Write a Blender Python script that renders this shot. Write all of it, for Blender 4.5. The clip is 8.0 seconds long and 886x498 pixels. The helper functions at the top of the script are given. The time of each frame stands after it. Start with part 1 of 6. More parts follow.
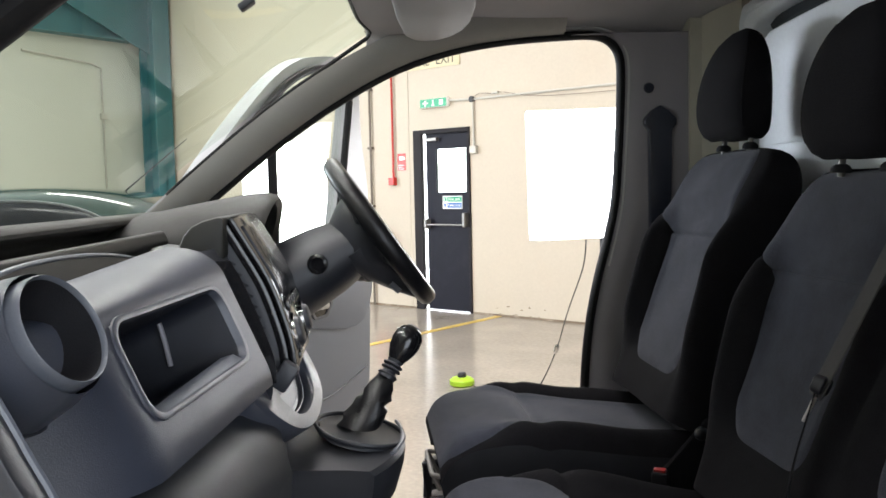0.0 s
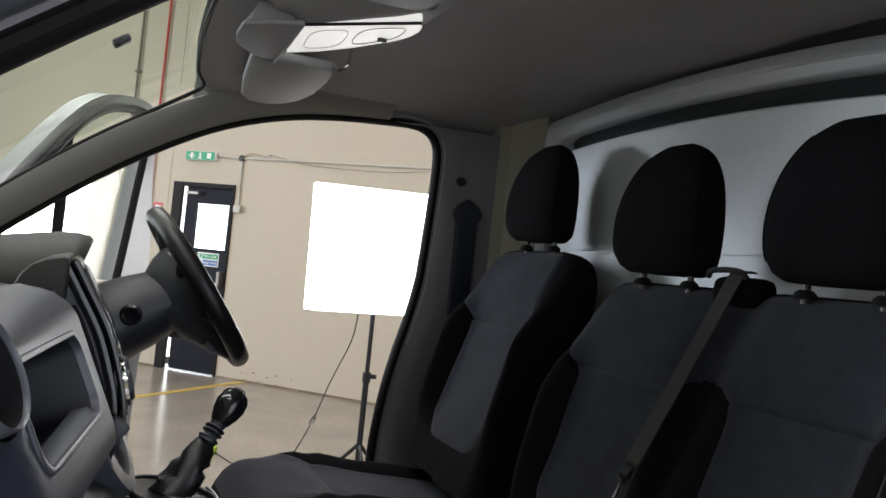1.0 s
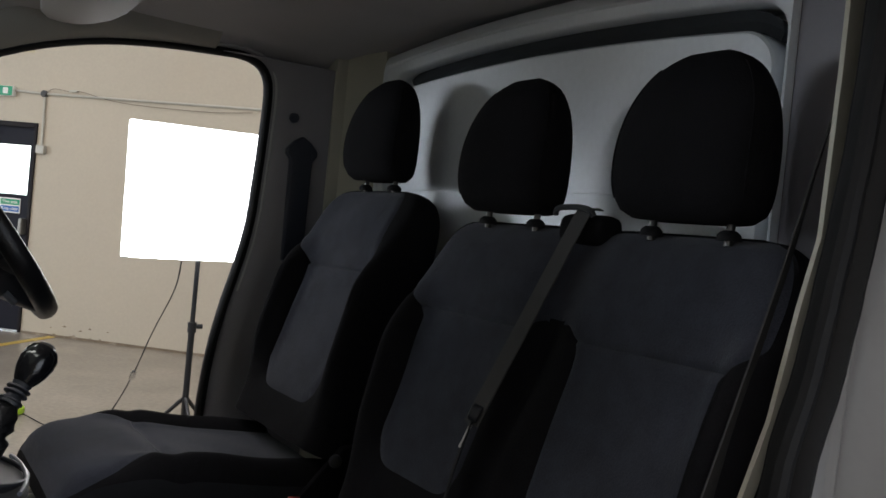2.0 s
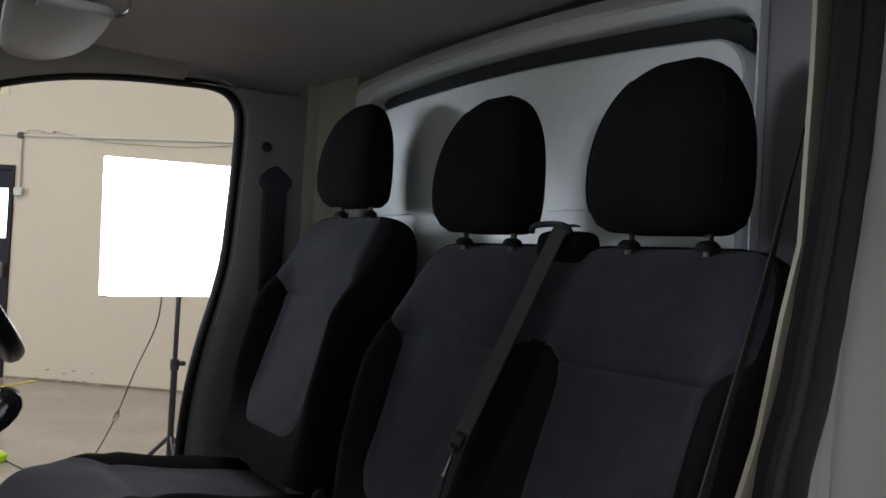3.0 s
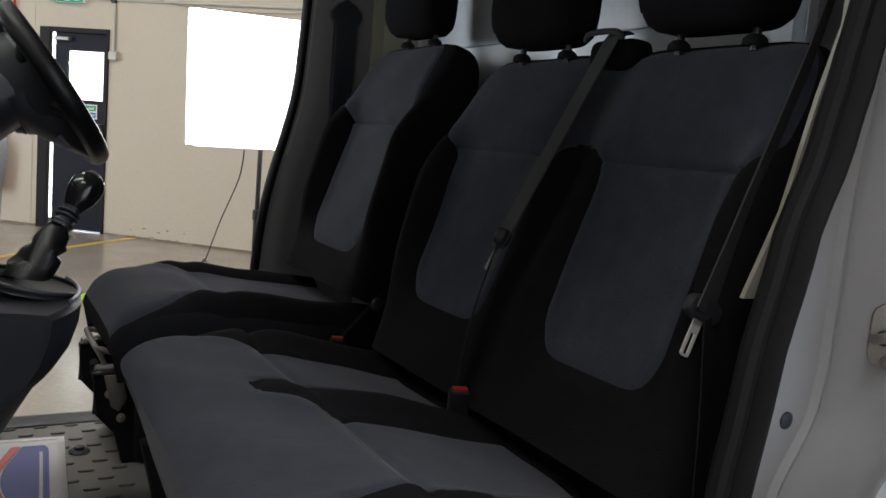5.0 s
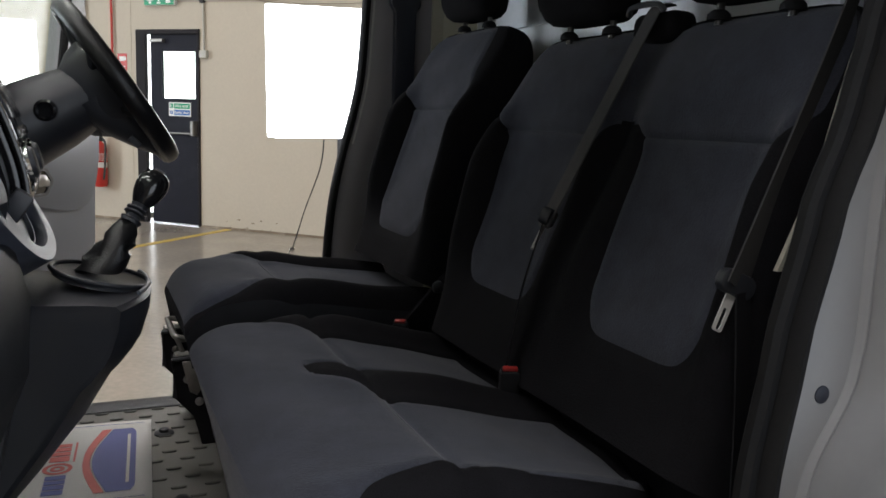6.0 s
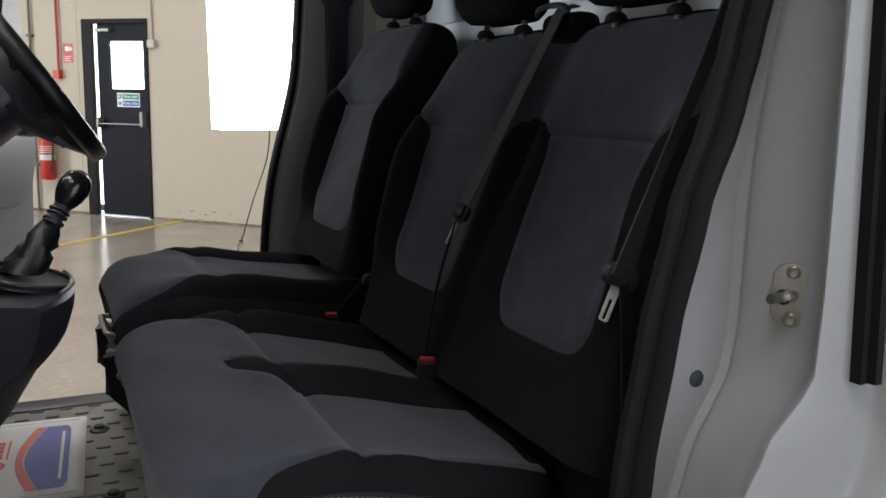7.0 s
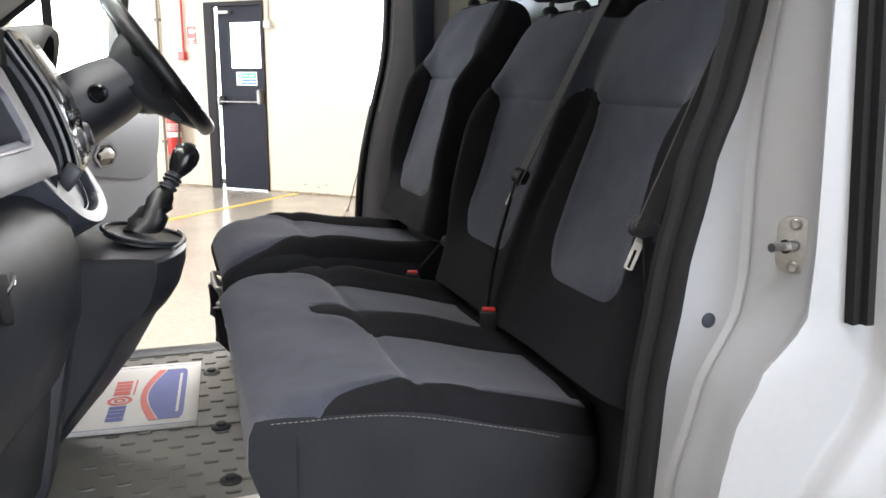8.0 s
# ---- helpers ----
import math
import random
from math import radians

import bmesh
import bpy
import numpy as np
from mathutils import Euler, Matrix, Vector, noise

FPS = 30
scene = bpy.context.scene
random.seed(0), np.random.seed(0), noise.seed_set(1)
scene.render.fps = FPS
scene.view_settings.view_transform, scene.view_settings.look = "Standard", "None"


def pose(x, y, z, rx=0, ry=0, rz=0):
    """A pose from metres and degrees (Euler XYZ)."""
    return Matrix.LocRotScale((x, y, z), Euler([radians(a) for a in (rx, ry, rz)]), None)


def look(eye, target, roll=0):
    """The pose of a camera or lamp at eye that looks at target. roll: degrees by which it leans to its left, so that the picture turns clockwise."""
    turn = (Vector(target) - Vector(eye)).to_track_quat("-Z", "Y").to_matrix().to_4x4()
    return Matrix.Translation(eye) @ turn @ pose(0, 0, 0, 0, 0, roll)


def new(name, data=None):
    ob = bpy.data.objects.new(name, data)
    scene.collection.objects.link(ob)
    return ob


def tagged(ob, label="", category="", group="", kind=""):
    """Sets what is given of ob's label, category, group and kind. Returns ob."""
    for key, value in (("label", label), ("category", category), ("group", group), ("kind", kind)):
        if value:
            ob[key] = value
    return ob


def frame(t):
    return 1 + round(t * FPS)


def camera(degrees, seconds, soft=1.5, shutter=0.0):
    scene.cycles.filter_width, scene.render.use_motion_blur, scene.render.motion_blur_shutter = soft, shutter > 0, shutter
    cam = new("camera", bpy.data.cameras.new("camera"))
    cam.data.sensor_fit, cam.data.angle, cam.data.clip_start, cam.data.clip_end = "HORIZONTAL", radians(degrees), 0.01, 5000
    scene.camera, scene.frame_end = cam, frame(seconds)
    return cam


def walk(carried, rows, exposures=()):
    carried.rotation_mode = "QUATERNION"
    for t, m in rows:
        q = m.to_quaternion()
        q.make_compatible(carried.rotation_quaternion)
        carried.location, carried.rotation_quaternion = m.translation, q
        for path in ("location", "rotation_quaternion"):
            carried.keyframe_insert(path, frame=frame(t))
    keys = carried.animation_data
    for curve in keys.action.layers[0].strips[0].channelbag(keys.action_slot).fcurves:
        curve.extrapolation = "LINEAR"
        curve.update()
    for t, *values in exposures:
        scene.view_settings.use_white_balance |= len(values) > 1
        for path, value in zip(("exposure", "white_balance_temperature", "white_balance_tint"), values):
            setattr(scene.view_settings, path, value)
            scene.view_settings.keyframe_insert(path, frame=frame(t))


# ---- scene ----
cam = camera(55.65, 8.0, soft=1.6)
PATH = [
    (0, (-0.13, -1.3963, 1.4643), (0.0446, 0.5912, 1.3248), -1.25),
    (0.3, (-0.2159, -1.4117, 1.4786), (0.1607, 0.5525, 1.4861), 0.72),
    (0.5, (-0.2612, -1.4219, 1.4798), (0.2161, 0.5201, 1.5086), 2.36),
    (0.8, (-0.3045, -1.4143, 1.4735), (0.3602, 0.472, 1.4791), 4.49),
    (1, (-0.3136, -1.3988, 1.4658), (0.4461, 0.4506, 1.5182), 5.91),
    (1.2, (-0.3137, -1.3748, 1.4587), (0.5392, 0.4331, 1.5227), 6.43),
    (1.5, (-0.3137, -1.3425, 1.4523), (0.6993, 0.381, 1.5102), 7.23),
    (2, (-0.2959, -1.3115, 1.4507), (0.832, 0.3397, 1.4168), 5.55),
    (2.2, (-0.2808, -1.2857, 1.4541), (0.8903, 0.3354, 1.4314), 5.25),
    (3.3, (-0.2608, -1.305, 1.4365), (0.8722, 0.3428, 1.4689), 2.52),
    (3.5, (-0.2616, -1.3139, 1.4247), (0.8528, 0.3468, 1.4076), 2.96),
    (4, (-0.254, -1.3401, 1.3833), (0.7991, 0.3545, 1.2435), 3.36),
    (4.2, (-0.2515, -1.3472, 1.3703), (0.775, 0.3603, 1.1947), 3.55),
    (4.5, (-0.2496, -1.3569, 1.3528), (0.7638, 0.357, 1.164), 3.83),
    (5, (-0.2383, -1.3783, 1.3193), (0.7518, 0.3413, 1.0688), 4.89),
    (5.2, (-0.2246, -1.3838, 1.3128), (0.7447, 0.3429, 1.0317), 4.89),
    (6.3, (-0.1676, -1.4486, 1.3407), (0.5905, 0.3756, 1.0284), 1.54),
    (6.5, (-0.1583, -1.4589, 1.3482), (0.6234, 0.3517, 1.0154), 1.30),
    (6.7, (-0.1486, -1.4704, 1.3500), (0.6729, 0.3211, 1.0096), 1.3),
    (6.9, (-0.138, -1.4867, 1.3504), (0.6757, 0.3098, 1.0150), 1.35),
    (7, (-0.1322, -1.4978, 1.3519), (0.7375, 0.2713, 1.0147), 1.41),
    (7.2, (-0.1202, -1.5269, 1.3591), (0.7596, 0.2364, 1.0176), 0.73),
    (7.5, (-0.1096, -1.5797, 1.3678), (0.6828, 0.2146, 0.9771), -0.29),
    (7.7, (-0.1089, -1.6148, 1.3652), (0.6049, 0.2098, 0.9636), -0.15),
    (8, (-0.1087, -1.6658, 1.3553), (0.5088, 0.1933, 0.9523), 0.07),
]
EXPOSURES = [(0, 0.38), (0.3, 0.18), (0.6, -0.1), (1.0, -0.48), (1.6, -0.8), (2.2, -0.86), (3.4, -0.56), (5.2, -0.7), (6.9, -0.58), (7.4, 0.45), (8.0, 0.92)]
walk(cam, [(t, look(eye, target, roll)) for t, eye, target, roll in PATH], EXPOSURES)

# ---------------------------------------------------------------- world and light
ROOM = pose(-0.05, 0.049, 0.078, 0, 0, -44.63)      # the hall stands askew to the van
WALL_V = 6.314                         # the far wall in the hall's own axes
HALL = (-11.0, 6.5, -8.0, WALL_V)      # u0, u1, v0, v1
HALL_H = 5.2

world = bpy.data.worlds.new("world")
scene.world = world
world.use_nodes = True
wn = world.node_tree
sky = wn.nodes.new("ShaderNodeTexSky")
sky.sky_type = "NISHITA"
sky.sun_disc = False
sky.sun_elevation = radians(40)
sky.sun_rotation = radians(200)
wn.links.new(sky.outputs[0], wn.nodes["Background"].inputs[0])
wn.nodes["Background"].inputs[1].default_value = 0.1


def area_lamp(name, m, sx, sy, power, colour=(1, 1, 1)):
    d = bpy.data.lights.new(name, "AREA")
    d.shape, d.size, d.size_y, d.energy, d.color = "RECTANGLE", sx, sy, power, colour
    ob = new(name, d)
    ob.matrix_world = m
    return ob


# unseen lamps: daylight through vehicle doors and roof battens, some of both added fill
area_lamp("unseen_daylight", ROOM @ pose(-10.8, 0.5, 2.2, 90, 0, -90), 2.4, 2.8, 700, (0.84, 0.91, 1.0))
area_lamp("unseen_daylight", ROOM @ pose(-1.0, -7.8, 2.2, 90, 0, 0), 5.0, 4.2, 60, (0.76, 0.86, 1.0))
# added side light for fascia and pillar; no doorway built in this wall
area_lamp("unseen_daylight", ROOM @ pose(6.3, -3.2, 2.2, 90, 0, 90), 5.0, 4.0, 270, (0.78, 0.87, 1.0))
# no fittings built; several are fill placed to brighten the cab
for u, v, w in ((-7.5, 3.0, 50), (1.5, 4.0, 26), (-3.1, 2.6, 125), (-1.9, 1.2, 90), (-4.2, -1.2, 60), (-7.5, -4.0, 60), (-1.5, -1.5, 120), (0.7, -2.8, 70), (2.2, -1.9, 70)):
    area_lamp("batten_fill", ROOM @ pose(u, v, HALL_H - 0.2), 2.4, 0.3, w, (1.0, 0.955, 0.965))


# ---------------------------------------------------------------- helpers
def part(name, bm, material, parent=None, label="", smooth=True):
    me = bpy.data.meshes.new(name)
    bmesh.ops.recalc_face_normals(bm, faces=bm.faces)
    bm.to_mesh(me)
    bm.free()
    for p in me.polygons:
        p.use_smooth = smooth
    if smooth:
        me.set_sharp_from_angle(angle=radians(42))
    me.materials.append(material)
    ob = new(name, me)
    if parent:
        ob.parent = parent
        ob.matrix_parent_inverse = parent.matrix_world.inverted()
    if label:
        ob["label"] = label
    return ob


def thing(name, m, label, category, group="", kind=""):
    ob = new(name)
    ob.empty_display_size = 0.05
    ob.matrix_world = m if isinstance(m, Matrix) else Matrix.Translation(m)
    bpy.context.view_layer.update()
    return tagged(ob, label, category, group, kind)


def moved(bm, m):
    bmesh.ops.transform(bm, matrix=m, verts=bm.verts)
    return bm


def box(lo, hi, bevel=0.0, segs=2, bm=None):
    bm = bm or bmesh.new()
    c = [(a + b) / 2 for a, b in zip(lo, hi)]
    s = [abs(b - a) for a, b in zip(lo, hi)]
    r = bmesh.ops.create_cube(bm, size=1, matrix=Matrix.Translation(c) @ Matrix.Diagonal((*s, 1)))
    if bevel:
        edges = list({e for v in r["verts"] for e in v.link_edges})
        bmesh.ops.bevel(bm, geom=edges, offset=bevel, segments=segs, profile=0.5, affect="EDGES")
    return bm


def loft(rings, caps=True, closed=True, bm=None):
    bm = bm or bmesh.new()
    vs = [[bm.verts.new(p) for p in ring] for ring in rings]
    n = len(vs[0])
    for a, b in zip(vs, vs[1:]):
        for i in range(n if closed else n - 1):
            j = (i + 1) % n
            bm.faces.new((a[i], a[j], b[j], b[i]))
    if caps and closed:
        bm.faces.new(vs[0][::-1])
        bm.faces.new(vs[-1])
    return bm


def smooth_path(pts, n):
    """n points on a Catmull-Rom curve through pts."""
    pts = [Vector(p) for p in pts]
    out = []
    m = len(pts) - 1
    for k in range(n):
        s = k / (n - 1) * m
        i = min(int(s), m - 1)
        f = s - i
        p0, p1, p2, p3 = pts[max(i - 1, 0)], pts[i], pts[i + 1], pts[min(i + 2, m)]
        out.append(0.5 * (2 * p1 + (p2 - p0) * f + (2 * p0 - 5 * p1 + 4 * p2 - p3) * f * f
                          + (3 * p1 - p0 - 3 * p2 + p3) * f ** 3))
    return out


def tube(pts, r, sides=10, n=0, flat=1.0, up=(0, 0, 1), bm=None, loop=False):
    """A sweep of an ellipse (r across, r * flat along up) along pts. r may be a list."""
    pts = smooth_path(pts, n) if n else [Vector(p) for p in pts]
    rings = []
    m = len(pts)
    for i, p in enumerate(pts):
        if loop:
            d = pts[(i + 1) % m] - pts[i - 1]
        else:
            d = pts[min(i + 1, m - 1)] - pts[max(i - 1, 0)]
        d.normalize()
        a = d.cross(Vector(up))
        if a.length < 1e-4:
            a = d.cross(Vector((1, 0, 0)))
        a.normalize()
        b = a.cross(d)
        rr = r[min(int(i * len(r) / m), len(r) - 1)] if isinstance(r, (list, tuple)) else r
        rings.append([p + a * rr * math.cos(k / sides * math.tau) + b * rr * flat * math.sin(k / sides * math.tau) for k in range(sides)])
    if loop:
        rings.append(rings[0])
        return loft(rings, caps=False, bm=bm)
    return loft(rings, bm=bm)


def strip(pts, width, thick, across, n=0, bm=None):
    """A flat band along pts, width along the vector across (one vector or a list)."""
    pts = smooth_path(pts, n) if n else [Vector(p) for p in pts]
    rings = []
    for i, p in enumerate(pts):
        if isinstance(across, list):
            f = i / (len(pts) - 1) * (len(across) - 1)
            k = min(int(f), len(across) - 2)
            a = Vector(across[k]).lerp(Vector(across[k + 1]), f - k).normalized()
        else:
            a = Vector(across).normalized()
        d = (pts[min(i + 1, len(pts) - 1)] - pts[max(i - 1, 0)]).normalized()
        a = (a - d * a.dot(d)).normalized()
        nrm = a.cross(d) * thick / 2
        w = a * width / 2
        rings.append([p + w + nrm, p - w + nrm, p - w - nrm, p + w - nrm])
    return loft(rings, bm=bm)


def prism(outline, lo, hi, axis="y", bevel=0.0, bm=None):
    """A plate: outline in the two other axes, from lo to hi along axis."""
    def at(a, b, c):
        return {"x": (c, a, b), "y": (a, c, b), "z": (a, b, c)}[axis]
    bm = bm or bmesh.new()
    bm = loft([[at(a, b, lo) for a, b in outline], [at(a, b, hi) for a, b in outline]], bm=bm)
    if bevel:
        bmesh.ops.recalc_face_normals(bm, faces=bm.faces)
        bmesh.ops.bevel(bm, geom=[e for e in bm.edges if e.calc_face_angle(0) > 0.6], offset=bevel, segments=2, profile=0.5, affect="EDGES")
    return bm


def round_rect(w, h, r, n=5, cx=0.0, cy=0.0):
    pts = []
    for sx, sy, a0 in ((1, 1, 0), (-1, 1, 90), (-1, -1, 180), (1, -1, 270)):
        for k in range(n + 1):
            a = radians(a0 + 90 * k / n)
            pts.append((cx + sx * (w / 2 - r) + r * math.cos(a), cy + sy * (h / 2 - r) + r * math.sin(a)))
    return pts


def revolve(profile, sides=32, m=None, closed_ends=True):
    """profile: (radius, height) pairs about z."""
    rings = [[(r * math.cos(k / sides * math.tau), r * math.sin(k / sides * math.tau), h) for k in range(sides)] for r, h in profile]
    bm = loft(rings, caps=closed_ends)
    return moved(bm, m) if m else bm


def along(x, pts):
    """Value at x on a smooth line through pts."""
    if x <= pts[0][0]:
        return pts[0][1]
    n = len(pts)
    for k in range(n - 1):
        (x0, a), (x1, c) = pts[k], pts[k + 1]
        if x <= x1:
            xp, ap = pts[k - 1] if k else pts[0]
            xn, an = pts[k + 2] if k + 2 < n else pts[-1]
            h = x1 - x0
            m0 = (c - ap) / (x1 - xp) * h
            m1 = (an - a) / (xn - x0) * h
            f = (x - x0) / h
            return a * (2 * f ** 3 - 3 * f * f + 1) + m0 * (f ** 3 - 2 * f * f + f) + c * (3 * f * f - 2 * f ** 3) + m1 * (f ** 3 - f * f)
    return pts[-1][1]


def steps_of(a, c, n):
    return [a + (c - a) * k / n for k in range(n + 1)]


def frame_plate(outer, inner, lo, hi, axis="y", bm=None):
    """A ring-shaped plate between two outlines of the same count."""
    def at(p, c):
        a, b = p
        return {"x": (c, a, b), "y": (a, c, b), "z": (a, b, c)}[axis]
    rings = [[at(p, lo) for p in outer], [at(p, hi) for p in outer], [at(p, hi) for p in inner], [at(p, lo) for p in inner]]
    rings.append(rings[0])
    return loft(rings, caps=False, bm=bm)


# ---------------------------------------------------------------- materials
def material(name, colour, rough=0.6, metal=0.0, var=0.12, scale=6.0, fine=180.0, bump=0.05, spec=0.5, coat=0.0, sheen=0.0, dirt=None, dirt_scale=2.0, dirt_amount=0.5):
    mt = bpy.data.materials.new(name)
    mt.use_nodes = True
    nt = mt.node_tree
    b = nt.nodes["Principled BSDF"]
    b.inputs["Roughness"].default_value = rough
    b.inputs["Metallic"].default_value = metal
    b.inputs["Specular IOR Level"].default_value = spec
    b.inputs["Coat Weight"].default_value = coat
    b.inputs["Sheen Weight"].default_value = sheen
    tc = nt.nodes.new("ShaderNodeTexCoord")
    big = nt.nodes.new("ShaderNodeTexNoise")
    big.inputs["Scale"].default_value = scale
    big.inputs["Detail"].default_value = 5
    small = nt.nodes.new("ShaderNodeTexNoise")
    small.inputs["Scale"].default_value = fine
    small.inputs["Detail"].default_value = 3
    for n in (big, small):
        nt.links.new(tc.outputs["Object"], n.inputs["Vector"])
    add = nt.nodes.new("ShaderNodeMath")
    add.operation = "ADD"
    nt.links.new(big.outputs[0], add.inputs[0])
    nt.links.new(small.outputs[0], add.inputs[1])
    ramp = nt.nodes.new("ShaderNodeValToRGB")
    ramp.color_ramp.elements[0].position = 0.3
    ramp.color_ramp.elements[1].position = 0.7
    ramp.color_ramp.elements[0].color = (*[c * (1 - var) for c in colour], 1)
    ramp.color_ramp.elements[1].color = (*[min(1, c * (1 + var)) for c in colour], 1)
    half = nt.nodes.new("ShaderNodeMath")
    half.operation = "MULTIPLY"
    half.inputs[1].default_value = 0.5
    nt.links.new(add.outputs[0], half.inputs[0])
    nt.links.new(half.outputs[0], ramp.inputs[0])
    last = ramp.outputs[0]
    if dirt:
        dn = nt.nodes.new("ShaderNodeTexNoise")
        dn.inputs["Scale"].default_value = dirt_scale
        dn.inputs["Detail"].default_value = 8
        dn.inputs["Roughness"].default_value = 0.65
        nt.links.new(tc.outputs["Object"], dn.inputs["Vector"])
        dr = nt.nodes.new("ShaderNodeMapRange")
        dr.inputs["From Min"].default_value = 0.52
        dr.inputs["From Max"].default_value = 0.75
        dr.inputs["To Max"].default_value = dirt_amount
        nt.links.new(dn.outputs[0], dr.inputs[0])
        mix = nt.nodes.new("ShaderNodeMix")
        mix.data_type = "RGBA"
        mix.inputs["B"].default_value = (*dirt, 1)
        nt.links.new(dr.outputs[0], mix.inputs["Factor"])
        nt.links.new(last, mix.inputs["A"])
        last = mix.outputs["Result"]
    nt.links.new(last, b.inputs["Base Color"])
    rr = nt.nodes.new("ShaderNodeMapRange")
    rr.inputs["To Min"].default_value = max(0.02, rough - 0.08)
    rr.inputs["To Max"].default_value = min(1, rough + 0.08)
    nt.links.new(big.outputs[0], rr.inputs[0])
    nt.links.new(rr.outputs[0], b.inputs["Roughness"])
    if bump:
        bp = nt.nodes.new("ShaderNodeBump")
        bp.inputs["Strength"].default_value = bump
        bp.inputs["Distance"].default_value = 0.004
        nt.links.new(small.outputs[0], bp.inputs["Height"])
        nt.links.new(bp.outputs[0], b.inputs["Normal"])
    return mt


def glowing(name, colour, strength):
    mt = bpy.data.materials.new(name)
    mt.use_nodes = True
    b = mt.node_tree.nodes["Principled BSDF"]
    b.inputs["Base Color"].default_value = (*colour, 1)
    b.inputs["Emission Color"].default_value = (*colour, 1)
    b.inputs["Emission Strength"].default_value = strength
    return mt


def glass(name, tint, rough=0.0):
    mt = bpy.data.materials.new(name)
    mt.use_nodes = True
    nt = mt.node_tree
    nt.nodes.remove(nt.nodes["Principled BSDF"])
    tr = nt.nodes.new("ShaderNodeBsdfTransparent")
    tr.inputs[0].default_value = (*tint, 1)
    gl = nt.nodes.new("ShaderNodeBsdfGlossy")
    gl.inputs["Roughness"].default_value = rough
    lw = nt.nodes.new("ShaderNodeLayerWeight")
    pw = nt.nodes.new("ShaderNodeMath")
    pw.operation = "POWER"
    pw.inputs[1].default_value = 5.0
    nt.links.new(lw.outputs["Facing"], pw.inputs[0])
    fr = nt.nodes.new("ShaderNodeMath")
    fr.operation = "MULTIPLY_ADD"
    fr.inputs[1].default_value = 0.35
    fr.inputs[2].default_value = 0.025
    nt.links.new(pw.outputs[0], fr.inputs[0])
    mx = nt.nodes.new("ShaderNodeMixShader")
    nt.links.new(fr.outputs[0], mx.inputs[0])
    nt.links.new(tr.outputs[0], mx.inputs[1])
    nt.links.new(gl.outputs[0], mx.inputs[2])
    nt.links.new(mx.outputs[0], nt.nodes["Material Output"].inputs[0])
    return mt


WALL_PAINT = material("cream_wall_paint", (0.53, 0.467, 0.368), 0.7, var=0.05, scale=1.2, fine=40, bump=0.12, dirt=(0.52, 0.42, 0.3), dirt_scale=1.4, dirt_amount=0.22)
GREEN_WALL = material("pale_green_wall_paint", (0.57, 0.575, 0.51), 0.7, var=0.05, scale=1.0, fine=40, bump=0.1)
CONCRETE = material("painted_concrete_floor", (0.31, 0.276, 0.23), 0.2, var=0.18, scale=1.6, fine=30, bump=0.03, dirt=(0.16, 0.14, 0.12), dirt_scale=1.1, dirt_amount=0.5)
CEILING = material("ceiling_sheet", (0.6, 0.6, 0.57), 0.7, var=0.06, scale=1.0)
YELLOW_LINE = material("worn_yellow_floor_paint", (0.6, 0.42, 0.08), 0.5, var=0.25, scale=9, dirt=(0.34, 0.31, 0.27), dirt_scale=14, dirt_amount=0.8)
TEAL_STEEL = material("teal_painted_steel", (0.03, 0.14, 0.16), 0.45, var=0.15, scale=4)
BLACK_DOOR = material("dark_door_paint", (0.008, 0.008, 0.015), 0.6, var=0.25, scale=5, spec=0.2, dirt=(0.03, 0.03, 0.04), dirt_amount=0.4)
DOOR_FRAME = material("dark_frame_paint", (0.012, 0.009, 0.010), 0.6, spec=0.2, var=0.25, scale=5)
STEEL = material("brushed_steel", (0.5, 0.5, 0.5), 0.32, 1.0, var=0.1, scale=20)
DULL_STEEL = material("dull_zinc_steel", (0.3, 0.29, 0.27), 0.5, 0.7, var=0.15, scale=30)
POST_STEEL = material("dark_plated_steel", (0.1, 0.1, 0.1), 0.3, 0.8, var=0.1, scale=20, bump=0.0)
CHROME = material("chrome", (0.75, 0.75, 0.75), 0.14, 1.0, var=0.04, scale=20, bump=0.0)
RED_PAINT = material("red_paint", (0.5, 0.03, 0.02), 0.45, var=0.12, scale=8)
GREY_PLASTIC_BOX = material("grey_plastic_box", (0.5, 0.48, 0.42), 0.5, var=0.1)
OLD_PIPE = material("grimy_brown_pipe", (0.16, 0.13, 0.1), 0.6, var=0.3, scale=9)
WHITE_SIGN = material("white_sign_plastic", (0.8, 0.8, 0.76), 0.5, var=0.05)
GREEN_SIGN = material("green_sign_plastic", (0.0, 0.3, 0.13), 0.45, var=0.08)
BLUE_SIGN = material("blue_sign_plastic", (0.03, 0.13, 0.4), 0.45, var=0.08)
DARK_INK = material("dark_lettering", (0.04, 0.04, 0.04), 0.6, var=0.1)
SIGN_CREAM = material("aged_sign_board", (0.6, 0.52, 0.33), 0.6, var=0.1)
SOFT_LIGHT = glowing("lit_diffuser", (0.97, 0.98, 1.0), 11.0)
LAMP_LENS = glowing("lit_lamp_lens", (1.0, 0.98, 0.95), 0.9)
DAY_GLOW = glowing("daylit_haze", (0.93, 0.97, 1.0), 4.5)

